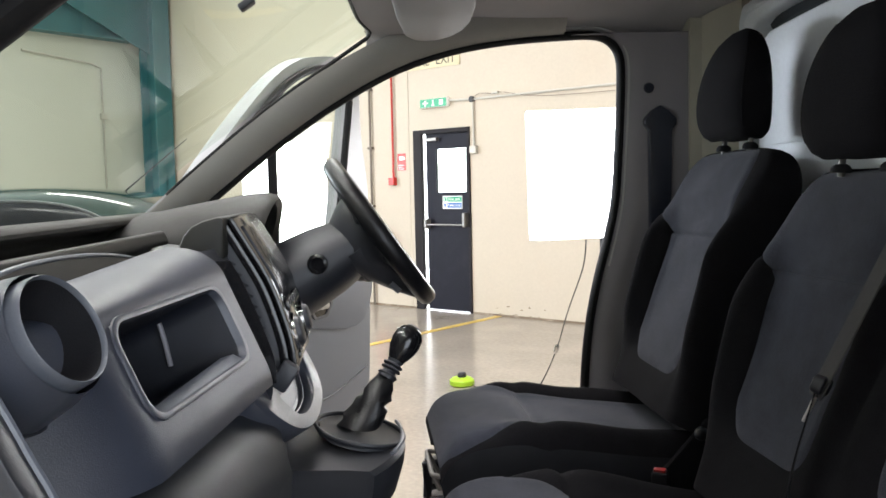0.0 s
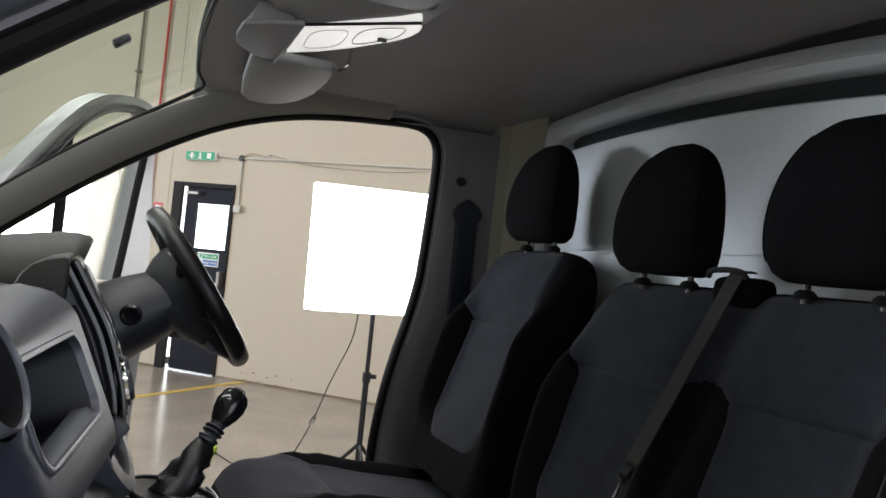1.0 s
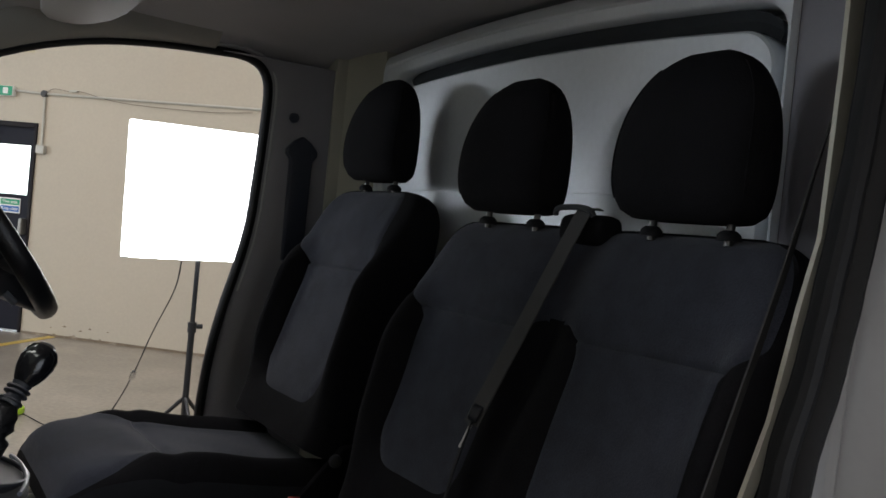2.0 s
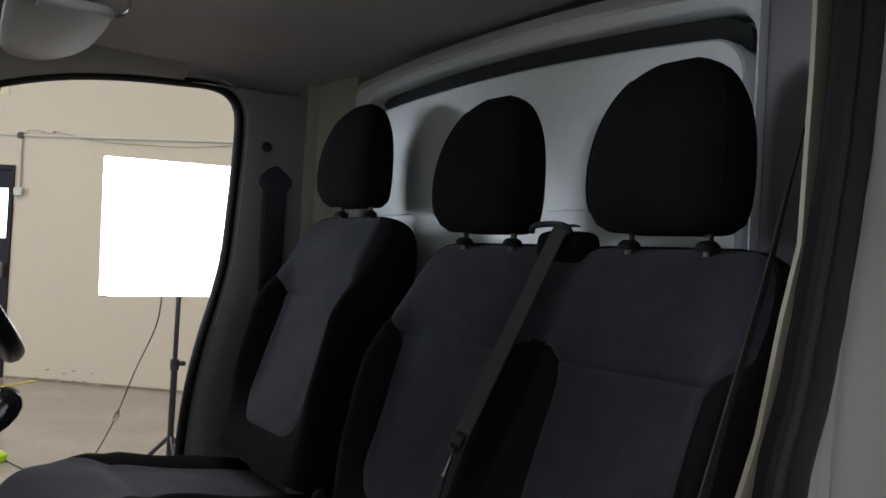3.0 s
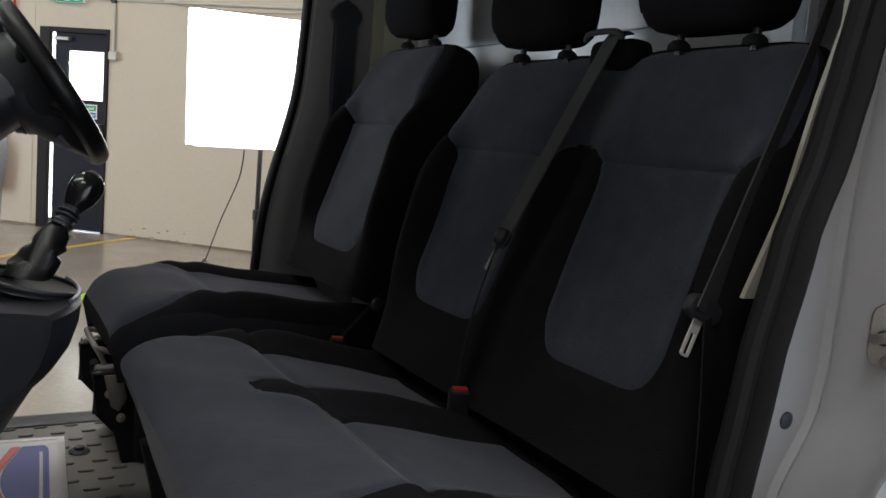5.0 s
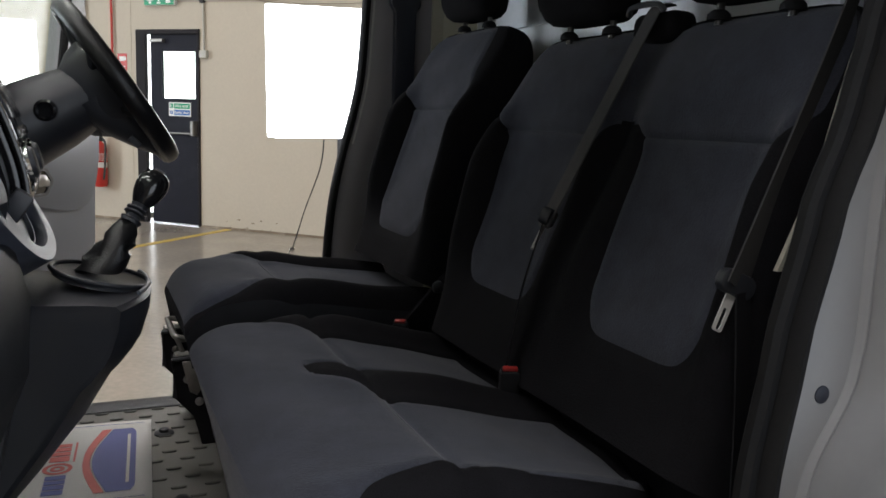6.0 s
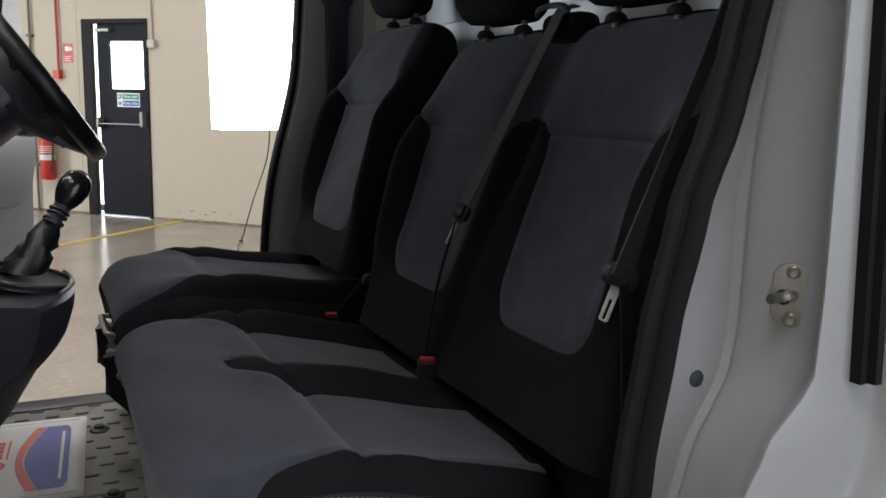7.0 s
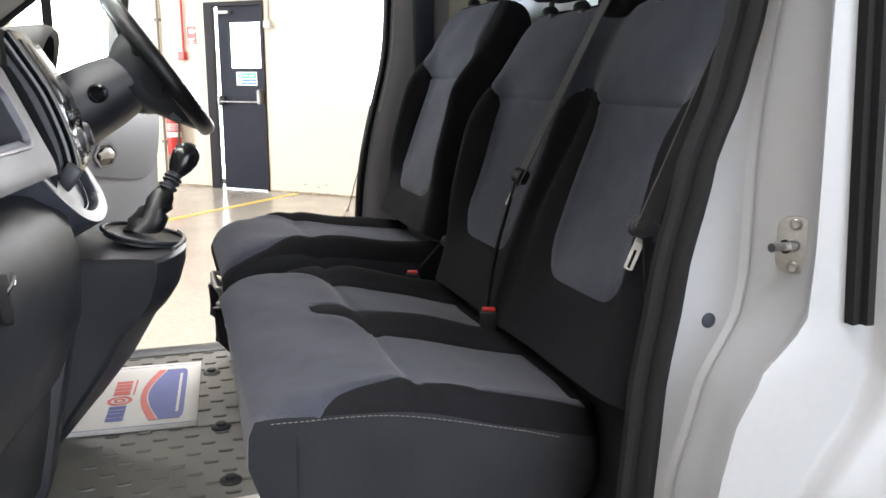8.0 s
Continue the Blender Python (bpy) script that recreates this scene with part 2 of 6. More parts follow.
FABRIC = material("blue_grey_woven_fabric", (0.034, 0.0375, 0.050), 0.95, var=0.32, scale=26, fine=420, bump=0.35, spec=0.12, sheen=0.12)
FABRIC_BLACK = material("black_woven_fabric", (0.0088, 0.0086, 0.010), 0.95, var=0.3, scale=26, fine=420, bump=0.35, spec=0.08)
THREAD = material("pale_stitching", (0.15, 0.145, 0.135), 0.8)
BLACK_PLASTIC = material("black_moulded_plastic", (0.021, 0.023, 0.028), 0.46, spec=0.5, var=0.2, scale=12, fine=600, bump=0.12)
CONSOLE_BLACK = material("satin_black_console_plastic", (0.017, 0.0185, 0.023), 0.45, spec=0.5, var=0.2, scale=12, fine=700, bump=0.12)
TRIM_BLACK = material("matt_black_trim", (0.012, 0.012, 0.014), 0.75, spec=0.2, var=0.2, scale=12, fine=600, bump=0.12)
GREY_PLASTIC = material("grey_moulded_plastic", (0.027, 0.032, 0.047), 0.42, var=0.12, scale=9, fine=700, bump=0.12, spec=0.45)
DASH_TOP = material("dark_grained_dash_top", (0.013, 0.0128, 0.0105), 0.6, spec=0.35, var=0.2, scale=12, fine=600, bump=0.2)
POCKET = material("blue_black_pocket_plastic", (0.009, 0.0105, 0.016), 0.5, var=0.15, scale=12, fine=600, bump=0.1, spec=0.4)
VENT_GREY = material("dark_grey_vent_plastic", (0.042, 0.047, 0.062), 0.4, var=0.12, scale=9, fine=700, bump=0.1, spec=0.55)
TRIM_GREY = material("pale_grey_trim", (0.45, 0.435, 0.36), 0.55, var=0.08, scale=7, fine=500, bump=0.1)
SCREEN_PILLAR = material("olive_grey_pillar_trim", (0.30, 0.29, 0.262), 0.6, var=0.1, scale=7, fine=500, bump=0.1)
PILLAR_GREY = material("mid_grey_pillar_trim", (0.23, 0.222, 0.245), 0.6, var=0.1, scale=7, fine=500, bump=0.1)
GLOSS_BLACK = material("piano_black_plastic", (0.008, 0.008, 0.009), 0.14, var=0.1, bump=0.0, coat=0.0, spec=0.45)
SILVER_TRIM = material("satin_silver_trim", (0.105, 0.108, 0.118), 0.42, 0.1, var=0.06, bump=0.02)
LEATHER = material("black_gaiter_leather", (0.006, 0.006, 0.0065), 0.38, spec=0.35, var=0.3, scale=25, fine=300, bump=0.2)
HEADLINER = material("grey_headliner_felt", (0.43, 0.42, 0.425), 0.97, var=0.1, scale=5, fine=900, bump=0.25, spec=0.1)
VISOR = material("grey_sun_visor_vinyl", (0.4, 0.4, 0.4), 0.7, var=0.06, scale=8, fine=600, bump=0.1)
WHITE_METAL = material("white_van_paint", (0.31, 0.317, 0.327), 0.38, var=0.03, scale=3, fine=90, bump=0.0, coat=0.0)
BULKHEAD_PAINT = material("pale_painted_steel", (0.76, 0.80, 0.84), 0.35, var=0.05, scale=3, fine=90, bump=0.02)
# painted shade: colour of the dark strip in the bulkhead groove
GROOVE_SHADE = material("dark_blue_grey_groove_shade", (0.05, 0.056, 0.062), 0.9, var=0.15, scale=9, fine=300, bump=0.2, spec=0.2)
RUBBER = material("black_rubber_seal", (0.008, 0.008, 0.0085), 0.6, spec=0.18, var=0.2, scale=20, bump=0.1)
TONGUE_METAL = material("pale_plated_steel", (0.6, 0.59, 0.57), 0.38, 0.3, var=0.06, scale=20, bump=0.0)
WEBBING = material("dark_grey_belt_webbing", (0.042, 0.042, 0.043), 0.8, var=0.2, scale=40, fine=1200, bump=0.4)
RED_PLASTIC = material("red_plastic", (0.30, 0.02, 0.017), 0.45, var=0.1)
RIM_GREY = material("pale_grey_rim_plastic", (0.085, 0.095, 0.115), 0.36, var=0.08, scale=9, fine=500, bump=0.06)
CAR_PAINT = material("dark_green_car_paint", (0.012, 0.03, 0.026), 0.12, var=0.1, scale=3, bump=0.0, coat=0.6)
CARD_GREY = material("blue_grey_door_card", (0.19, 0.205, 0.24), 0.5, var=0.08, scale=8, fine=600, bump=0.1)
SKIRT_FABRIC = material("dark_grey_seat_skirt", (0.022, 0.023, 0.0265), 0.95, var=0.22, scale=14, fine=900, bump=0.35, spec=0.1)
PIPING = material("grey_piping", (0.095, 0.1, 0.115), 0.8)
RUBBER_MAT = material("grey_black_rubber_floor", (0.21, 0.205, 0.185), 0.5, var=0.2, scale=9, fine=400, bump=0.2, dirt=(0.26, 0.23, 0.18), dirt_scale=5, dirt_amount=0.5)
_rm = RUBBER_MAT.node_tree
_co = _rm.nodes.new("ShaderNodeTexCoord")
_tilt = _rm.nodes.new("ShaderNodeMapping")
_tilt.inputs["Rotation"].default_value = (0, 0, radians(38))
_wv = _rm.nodes.new("ShaderNodeTexWave")
_wv.inputs["Scale"].default_value = 55.0
_wv.inputs["Distortion"].default_value = 0.3
_bp = _rm.nodes.new("ShaderNodeBump")
_bp.inputs["Strength"].default_value = 0.55
_bp.inputs["Distance"].default_value = 0.0015
_rm.links.new(_co.outputs["Object"], _tilt.inputs["Vector"])
_rm.links.new(_tilt.outputs[0], _wv.inputs["Vector"])
_rm.links.new(_wv.outputs[1], _bp.inputs["Height"])
_rm.links.new(_bp.outputs[0], _rm.nodes["Principled BSDF"].inputs["Normal"])
# darker than the mat, for the shade on the raised bars
TREAD_RUBBER = material("shaded_tread_rubber", (0.12, 0.117, 0.105), 0.45, var=0.25, scale=30, fine=400, bump=0.1)
PAPER = material("white_paper", (0.78, 0.77, 0.73), 0.7, var=0.04, scale=6, bump=0.05)
PRINT_BLUE = material("blue_print", (0.13, 0.15, 0.42), 0.6, var=0.06)
PRINT_RED = material("red_print", (0.72, 0.17, 0.15), 0.6, var=0.06)
HIVIS = material("lime_green_plastic", (0.38, 0.62, 0.03), 0.4, var=0.1)
WINDSCREEN = glass("tinted_windscreen_glass", (0.80, 0.88, 0.80))
CLEAR = glass("clear_glass", (0.93, 0.96, 0.94))
SCREEN = material("dark_screen_glass", (0.01, 0.011, 0.014), 0.18, var=0.05, bump=0.0, spec=0.2)

# ---------------------------------------------------------------- the hall
def in_room(ob):
    ob.matrix_world = ROOM @ ob.matrix_world
    return ob


def structure(name, bm, mat, label, smooth=False):
    ob = part(name, bm, mat, smooth=smooth)
    tagged(ob, label, name.rstrip("_0123456789").replace("_", " "), kind="structure")
    return ob


U0, U1, V0, V1 = HALL
in_room(structure("floor", box((U0 - 0.3, V0 - 0.3, -0.2), (U1 + 0.3, V1 + 0.3, 0)), CONCRETE, "worn grey painted concrete floor of the hall"))
in_room(structure("ceiling", box((U0 - 0.3, V0 - 0.3, HALL_H), (U1 + 0.3, V1 + 0.3, HALL_H + 0.2)), CEILING, "pale sheeted ceiling high over the hall"))

DOOR_U = (-5.571, -4.743)     # outer edges of the door frame
DOOR_TOP = 2.083
bm = bmesh.new()
box((U0 - 0.3, V1, 0), (DOOR_U[0], V1 + 0.04, HALL_H), bm=bm)
box((U0 - 0.3, V1 + 0.04, 0), (DOOR_U[0] - 0.3, V1 + 0.25, HALL_H), bm=bm)      # the reveal opens out towards the daylight
box((U0, V1 - 0.005, 0), (DOOR_U[0] - 0.07, V1, HALL_H), bm=bm)
box((DOOR_U[1], V1, 0), (U1 + 0.3, V1 + 0.25, HALL_H), bm=bm)
box((DOOR_U[0], V1, DOOR_TOP), (DOOR_U[1], V1 + 0.25, HALL_H), bm=bm)
in_room(structure("wall_north", bm, WALL_PAINT, "cream painted block wall with scuffed foot"))
in_room(structure("wall_west", box((U0 - 0.3, V0, 0), (U0, V1, HALL_H)), GREEN_WALL, "pale painted wall beyond the windscreen"))
in_room(structure("wall_east", box((U1, V0, 0), (U1 + 0.3, V1, HALL_H)), WALL_PAINT, "cream painted wall of the hall"))
in_room(structure("wall_south", box((U0 - 0.3, V0 - 0.3, 0), (U1 + 0.3, V0, HALL_H)), WALL_PAINT, "cream painted wall of the hall"))
line = in_room(structure("trim_1", box((-4.42, 1.5, 0.0), (-4.34, V1 - 0.02, 0.004)), YELLOW_LINE, "worn yellow line painted on the floor"))

bm = box((U0, V1 - 0.006, 0.0), (DOOR_U[0] - 0.01, V1, 0.022))
box((DOOR_U[1] + 0.01, V1 - 0.006, 0.0), (U1, V1, 0.022), bm=bm)
rng = random.Random(5)
for k in range(12):
    u, z, r = rng.choice((-4.35, -4.25, -4.05, -3.75)) + rng.uniform(-0.12, 0.12), rng.choice((0.03, 0.03, 0.10)) * rng.uniform(0.7, 1.2), rng.uniform(0.005, 0.014)
    rim = [(u + r * rng.uniform(0.5, 2.2) * math.cos(a), z + r * rng.uniform(0.3, 0.9) * math.sin(a)) for a in [n / 8 * math.tau for n in range(8)]]
    bm.faces.new([bm.verts.new((a, V1 - 0.002, c)) for a, c in rim])
in_room(structure("baseboard", bm, material("dirty_wall_foot", (0.2, 0.15, 0.1), 0.8, var=0.4, scale=7, dirt=(0.55, 0.48, 0.38), dirt_scale=3, dirt_amount=0.9), "dirt-stained foot of the painted wall"))

# --- fire door
door = thing("door_1", ROOM @ pose(0, 0, 0), "dark blue-black fire door standing slightly ajar", "door", kind="structure")


def rp(name, bm, mat, parent, label="", smooth=False):
    """A part given in the hall's axes."""
    return part(name, moved(bm, ROOM), mat, parent, label, smooth)


a, b = DOOR_U
bm = box((a, V1 - 0.02, 0), (a + 0.125, V1 + 0.03, DOOR_TOP), 0.004, 1)
box((b - 0.03, V1 - 0.02, 0), (b, V1 + 0.03, DOOR_TOP), 0.004, 1, bm)
box((a + 0.125, V1 - 0.02, DOOR_TOP - 0.05), (b - 0.03, V1 + 0.03, DOOR_TOP), 0.004, 1, bm)
rp("door_frame", bm, DOOR_FRAME, door)
rp("threshold", box((a, V1 + 0.0, 0.0), (b, V1 + 0.3, 0.012)), STEEL, door)
G = (-5.262, -4.79, 1.363, 1.858)
leaf_lo, leaf_hi = a + 0.168, b - 0.03
bm = bmesh.new()
yd = (V1 + 0.02, V1 + 0.065)
box((leaf_lo, yd[0], 0.015), (G[0], yd[1], DOOR_TOP - 0.046), bm=bm)
box((G[1] - 0.03, yd[0], 0.015), (leaf_hi, yd[1], DOOR_TOP - 0.046), bm=bm)
box((G[0], yd[0], 0.015), (G[1] - 0.03, yd[1], G[2]), bm=bm)
box((G[0], yd[0], G[3]), (G[1] - 0.03, yd[1], DOOR_TOP - 0.046), bm=bm)
leaf = rp("door_leaf", bm, BLACK_DOOR, door)
rp("pane", box((G[0], yd[0] + 0.015, G[2]), (G[1] - 0.03, yd[0] + 0.025, G[3])), CLEAR, leaf)
rp("panic_bar", tube([(leaf_lo + 0.03, yd[0] - 0.07, 0.995), (leaf_hi - 0.03, yd[0] - 0.07, 0.995)], 0.010, 10), DULL_STEEL, leaf, "steel push bar", True)
rp("bar_arm", box((leaf_hi - 0.06, yd[0] - 0.085, 0.97), (leaf_hi - 0.02, yd[0], 1.13), 0.01), DULL_STEEL, leaf)
rp("bar_arm", box((leaf_lo + 0.01, yd[0] - 0.085, 0.95), (leaf_lo + 0.05, yd[0], 1.06), 0.01), DULL_STEEL, leaf)
rp("door_closer", box((leaf_lo + 0.02, yd[0] - 0.06, 1.95), (leaf_lo + 0.2, yd[0], 1.985), 0.006), DULL_STEEL, leaf)
S = (-5.165, -4.88, 1.175, 1.322)
sg = rp("notice", box((S[0], yd[0] - 0.006, S[2]), (S[1], yd[0] - 0.001, S[3])), WHITE_SIGN, leaf, "green and blue door notice")
rp("notice_band", box((S[0] + 0.07, yd[0] - 0.009, 1.255), (S[1] - 0.01, yd[0] - 0.006, 1.31)), GREEN_SIGN, sg)
rp("notice_band", box((S[0] + 0.07, yd[0] - 0.009, 1.187), (S[1] - 0.01, yd[0] - 0.006, 1.243)), BLUE_SIGN, sg)
rp("notice_symbol", box((S[0] + 0.012, yd[0] - 0.009, 1.26), (S[0] + 0.055, yd[0] - 0.006, 1.308)), GREEN_SIGN, sg)
rp("notice_symbol", revolve([(0.02, 0), (0.02, 0.003)], 20, Matrix.Translation((S[0] + 0.034, yd[0] - 0.006, 1.215)) @ pose(0, 0, 0, 90)), BLUE_SIGN, sg)
rp("symbol_mark", box((S[0] + 0.022, yd[0] - 0.0105, 1.268), (S[0] + 0.034, yd[0] - 0.009, 1.30)), WHITE_SIGN, sg)
rp("symbol_mark", box((S[0] + 0.031, yd[0] - 0.0105, 1.203), (S[0] + 0.037, yd[0] - 0.009, 1.228)), WHITE_SIGN, sg)
# daylight behind the ajar door
in_room(structure("backdrop", box((a - 1.5, V1 + 1.4, -0.1), (b + 1.5, V1 + 1.42, 3.0)), DAY_GLOW, "bright hazy daylight outside the fire door"))

# --- wall fittings
sign = thing("exit_sign", ROOM @ pose(-5.25, V1, 2.385), "green and white illuminated exit sign on wall", "sign")
rp("sign_box", box((-5.42, V1 - 0.05, 2.327), (-5.02, V1, 2.427), 0.006), WHITE_SIGN, sign)
rp("sign_face", box((-5.415, V1 - 0.054, 2.331), (-5.03, V1 - 0.05, 2.423)), GREEN_SIGN, sign)
for u0, u1, z0, z1 in ((-5.35, -5.32, 2.345, 2.408), (-5.375, -5.295, 2.372, 2.384), (-5.232, -5.212, 2.362, 2.412), (-5.245, -5.199, 2.343, 2.358), (-5.13, -5.075, 2.348, 2.408)):
    rp("sign_mark", box((u0, V1 - 0.057, z0), (u1, V1 - 0.054, z1)), WHITE_SIGN, sign)

cond = thing("cable_conduit", ROOM @ pose(-4.69, V1, 2.3), "cream painted cable conduit with dark junction box", "conduit")
rp("conduit_pipe", tube([(-5.02, V1 - 0.014, 2.39), (-4.7, V1 - 0.014, 2.376), (0.5, V1 - 0.014, 2.376)], 0.012, 8), GREY_PLASTIC_BOX, cond, smooth=True)
rp("conduit_drop", tube([(-4.69, V1 - 0.014, 2.376), (-4.68, V1 - 0.014, 1.85)], 0.012, 8), GREY_PLASTIC_BOX, cond, smooth=True)
rp("junction_box", revolve([(0.034, 0), (0.034, 0.03), (0.028, 0.036)], 16, Matrix.Translation((-4.696, V1 - 0.001, 2.376)) @ pose(0, 0, 0, 90)), DARK_INK, cond, "dark round junction box", True)
rp("switch_box", box((-4.72, V1 - 0.05, 1.785), (-4.63, V1, 1.865), 0.006), GREY_PLASTIC_BOX, cond)
cable = thing("loose_cable", ROOM @ pose(-4.5, V1, 2.4), "thin loose cable looped along the wall", "cable")
rp("wire", tube([(-4.66, V1 - 0.02, 2.39), (-4.58, V1 - 0.03, 2.43), (-4.40, V1 - 0.02, 2.41), (-4.30, V1 - 0.02, 2.42), (-3.9, V1 - 0.02, 2.345), (-3.4, V1 - 0.02, 2.32), (-2.9, V1 - 0.02, 2.315), (-2.5, V1 - 0.02, 2.34)], 0.0032, 6, n=30), OLD_PIPE, cable, smooth=True)
rp("cable_clip", box((-4.42, V1 - 0.03, 2.41), (-4.34, V1, 2.43)), GREY_PLASTIC_BOX, cable)

pipe = thing("fire_pipe", ROOM @ pose(-5.9, V1, 1.5), "red vertical pipe ending in a call point", "pipe")
rp("riser", tube([(-5.88, V1 - 0.03, 1.54), (-5.88, V1 - 0.03, HALL_H)], 0.0135, 10), RED_PAINT, pipe, smooth=True)
rp("call_point", box((-5.94, V1 - 0.06, 1.46), (-5.85, V1, 1.55), 0.006), RED_PAINT, pipe)
plate = thing("fire_notice", ROOM @ pose(-5.76, V1, 1.72), "red and white fire notice on the wall", "sign")
rp("notice_plate", box((-5.83, V1 - 0.008, 1.63), (-5.70, V1, 1.83)), RED_PAINT, plate)
rp("notice_mark", box((-5.80, V1 - 0.011, 1.75), (-5.74, V1 - 0.008, 1.80)), WHITE_SIGN, plate)
for k in range(3):
    rp("notice_line", box((-5.815, V1 - 0.011, 1.645 + 0.022 * k), (-5.725 - 0.02 * (k % 2), V1 - 0.008, 1.652 + 0.022 * k)), WHITE_SIGN, plate)
rp("notice_flame", prism([(-5.735, 1.755), (-5.715, 1.755), (-5.708, 1.775), (-5.722, 1.80), (-5.738, 1.778)], V1 - 0.011, V1 - 0.008, "y"), WHITE_SIGN, plate)
pipe2 = thing("service_pipe", ROOM @ pose(-6.3, V1, 1), "dark vertical service pipe on wall", "pipe")
rp("riser", tube([(-6.25, V1 - 0.03, 0.0), (-6.25, V1 - 0.03, HALL_H)], 0.013, 8), OLD_PIPE, pipe2, smooth=True)

for z in (0.5, 1.2, 1.9, 2.6, 3.3):
    rp("pipe_clip", box((-6.285, V1 - 0.05, z), (-6.215, V1, z + 0.03), 0.004), OLD_PIPE, pipe2)

ext = thing("fire_extinguisher", ROOM @ pose(-6.0, V1 - 0.12, 0.3), "red fire extinguisher hung on the wall", "extinguisher")
rp("cylinder", revolve([(0.02, 0), (0.075, 0.01), (0.08, 0.05), (0.08, 0.42), (0.06, 0.48), (0.03, 0.5), (0.02, 0.52)], 20, Matrix.Translation((-6.03, V1 - 0.1, 0.36))), RED_PAINT, ext, smooth=True)
rp("valve", box((-6.06, V1 - 0.13, 0.87), (-6.0, V1 - 0.07, 0.93), 0.01), DARK_INK, ext)
rp("label", revolve([(0.0815, 0.22), (0.0815, 0.28)], 20, Matrix.Translation((-6.03, V1 - 0.1, 0.36)), False), PAPER, ext, smooth=True)

for k in range(4):
    rp("label_line", revolve([(0.0825, 0.30 + 0.022 * k), (0.0825, 0.308 + 0.022 * k)], 20, Matrix.Translation((-6.03, V1 - 0.1, 0.36)), False), PAPER, ext, smooth=True)
rp("hose", tube([(-6.0, V1 - 0.1, 0.9), (-5.93, V1 - 0.12, 0.85), (-5.93, V1 - 0.13, 0.6), (-5.95, V1 - 0.13, 0.45)], 0.012, 8, n=16), DARK_INK, ext, smooth=True)

ebox = thing("fire_exit_board", ROOM @ pose(-5.1, V1, 2.95), "aged cream board lettered in dark capitals", "sign")
rp("board", box((-5.62, V1 - 0.012, 2.775), (-4.86, V1, 2.935)), SIGN_CREAM, ebox)


def lettering(text, m, size, mat, parent, name="lettering", thick=0.001):
    cu = bpy.data.curves.new(name, "FONT")
    cu.body, cu.size, cu.extrude = text, size, thick
    cu.align_x, cu.align_y = "CENTER", "CENTER"
    tmp = new("tmp", cu)
    me = bpy.data.meshes.new_from_object(tmp.evaluated_get(bpy.context.evaluated_depsgraph_get()))
    bpy.data.objects.remove(tmp)
    bpy.data.curves.remove(cu)
    me.name = name
    me.materials.clear()
    me.materials.append(mat)
    ob = new(name, me)
    ob.matrix_world = m
    bpy.context.view_layer.update()
    if parent:
        ob.parent = parent
        ob.matrix_parent_inverse = parent.matrix_world.inverted()
    return ob


lettering("Fire exit", ROOM @ pose((S[0] + S[1]) / 2 + 0.03, yd[0] - 0.010, 1.2835, 90, 0, 0), 0.05, WHITE_SIGN, sg)
lettering("Keep clear", ROOM @ pose((S[0] + S[1]) / 2 + 0.03, yd[0] - 0.010, 1.216, 90, 0, 0), 0.044, WHITE_SIGN, sg)
lettering("FIRE", ROOM @ pose(-5.42, V1 - 0.014, 2.85, 90, 0, 0), 0.14, DARK_INK, ebox)
lettering("EXIT", ROOM @ pose(-5.06, V1 - 0.014, 2.85, 90, 0, 0), 0.14, DARK_INK, ebox)

# teal steel column, eaves beam and conduit at the west end
col = thing("steel_column", ROOM @ pose(-10.7, 6.1, 0), "teal painted steel portal column in the corner", "column")
rp("web", box((-10.82, 6.11, 0), (-10.42, 6.14, HALL_H)), TEAL_STEEL, col)
rp("flange", box((-10.45, 5.99, 0), (-10.42, 6.27, HALL_H)), TEAL_STEEL, col)
rp("flange", box((-10.82, 5.99, 0), (-10.79, 6.27, HALL_H)), TEAL_STEEL, col)
rp("haunch", prism([(6.11, 3.55), (6.11, 4.6), (4.6, 4.6), (4.6, 4.25)], -10.75, -10.72, "x"), TEAL_STEEL, col)
beam = thing("eaves_beam", ROOM @ pose(-10.8, 0, 4.2), "teal painted steel beam along the wall", "beam")
rp("beam_web", box((-10.98, V0 + 0.1, 3.75), (-10.9, 5.9, 4.4)), TEAL_STEEL, beam)
rp("beam_flange", box((-10.98, V0 + 0.1, 3.72), (-10.75, 5.9, 3.75)), TEAL_STEEL, beam)
wp = thing("wall_conduit", ROOM @ pose(-10.95, 5.4, 1), "thin grey conduit up the pale wall", "conduit")
rp("conduit_pipe", tube([(-10.97, 5.45, 0.0), (-10.97, 5.45, 3.3), (-10.97, 5.3, 3.36), (-10.97, 4.3, 3.45)], 0.016, 8), GREY_PLASTIC_BOX, wp, smooth=True)
rp("conduit_box", box((-10.99, 5.40, 2.55), (-10.93, 5.50, 2.64), 0.005), GREY_PLASTIC_BOX, wp)
in_room(structure("trim_2", box((U0, V0 + 0.1, 1.42), (U0 + 0.06, 5.75, 1.50), 0.01), GREY_PLASTIC_BOX, "cream ledge along the wall"))
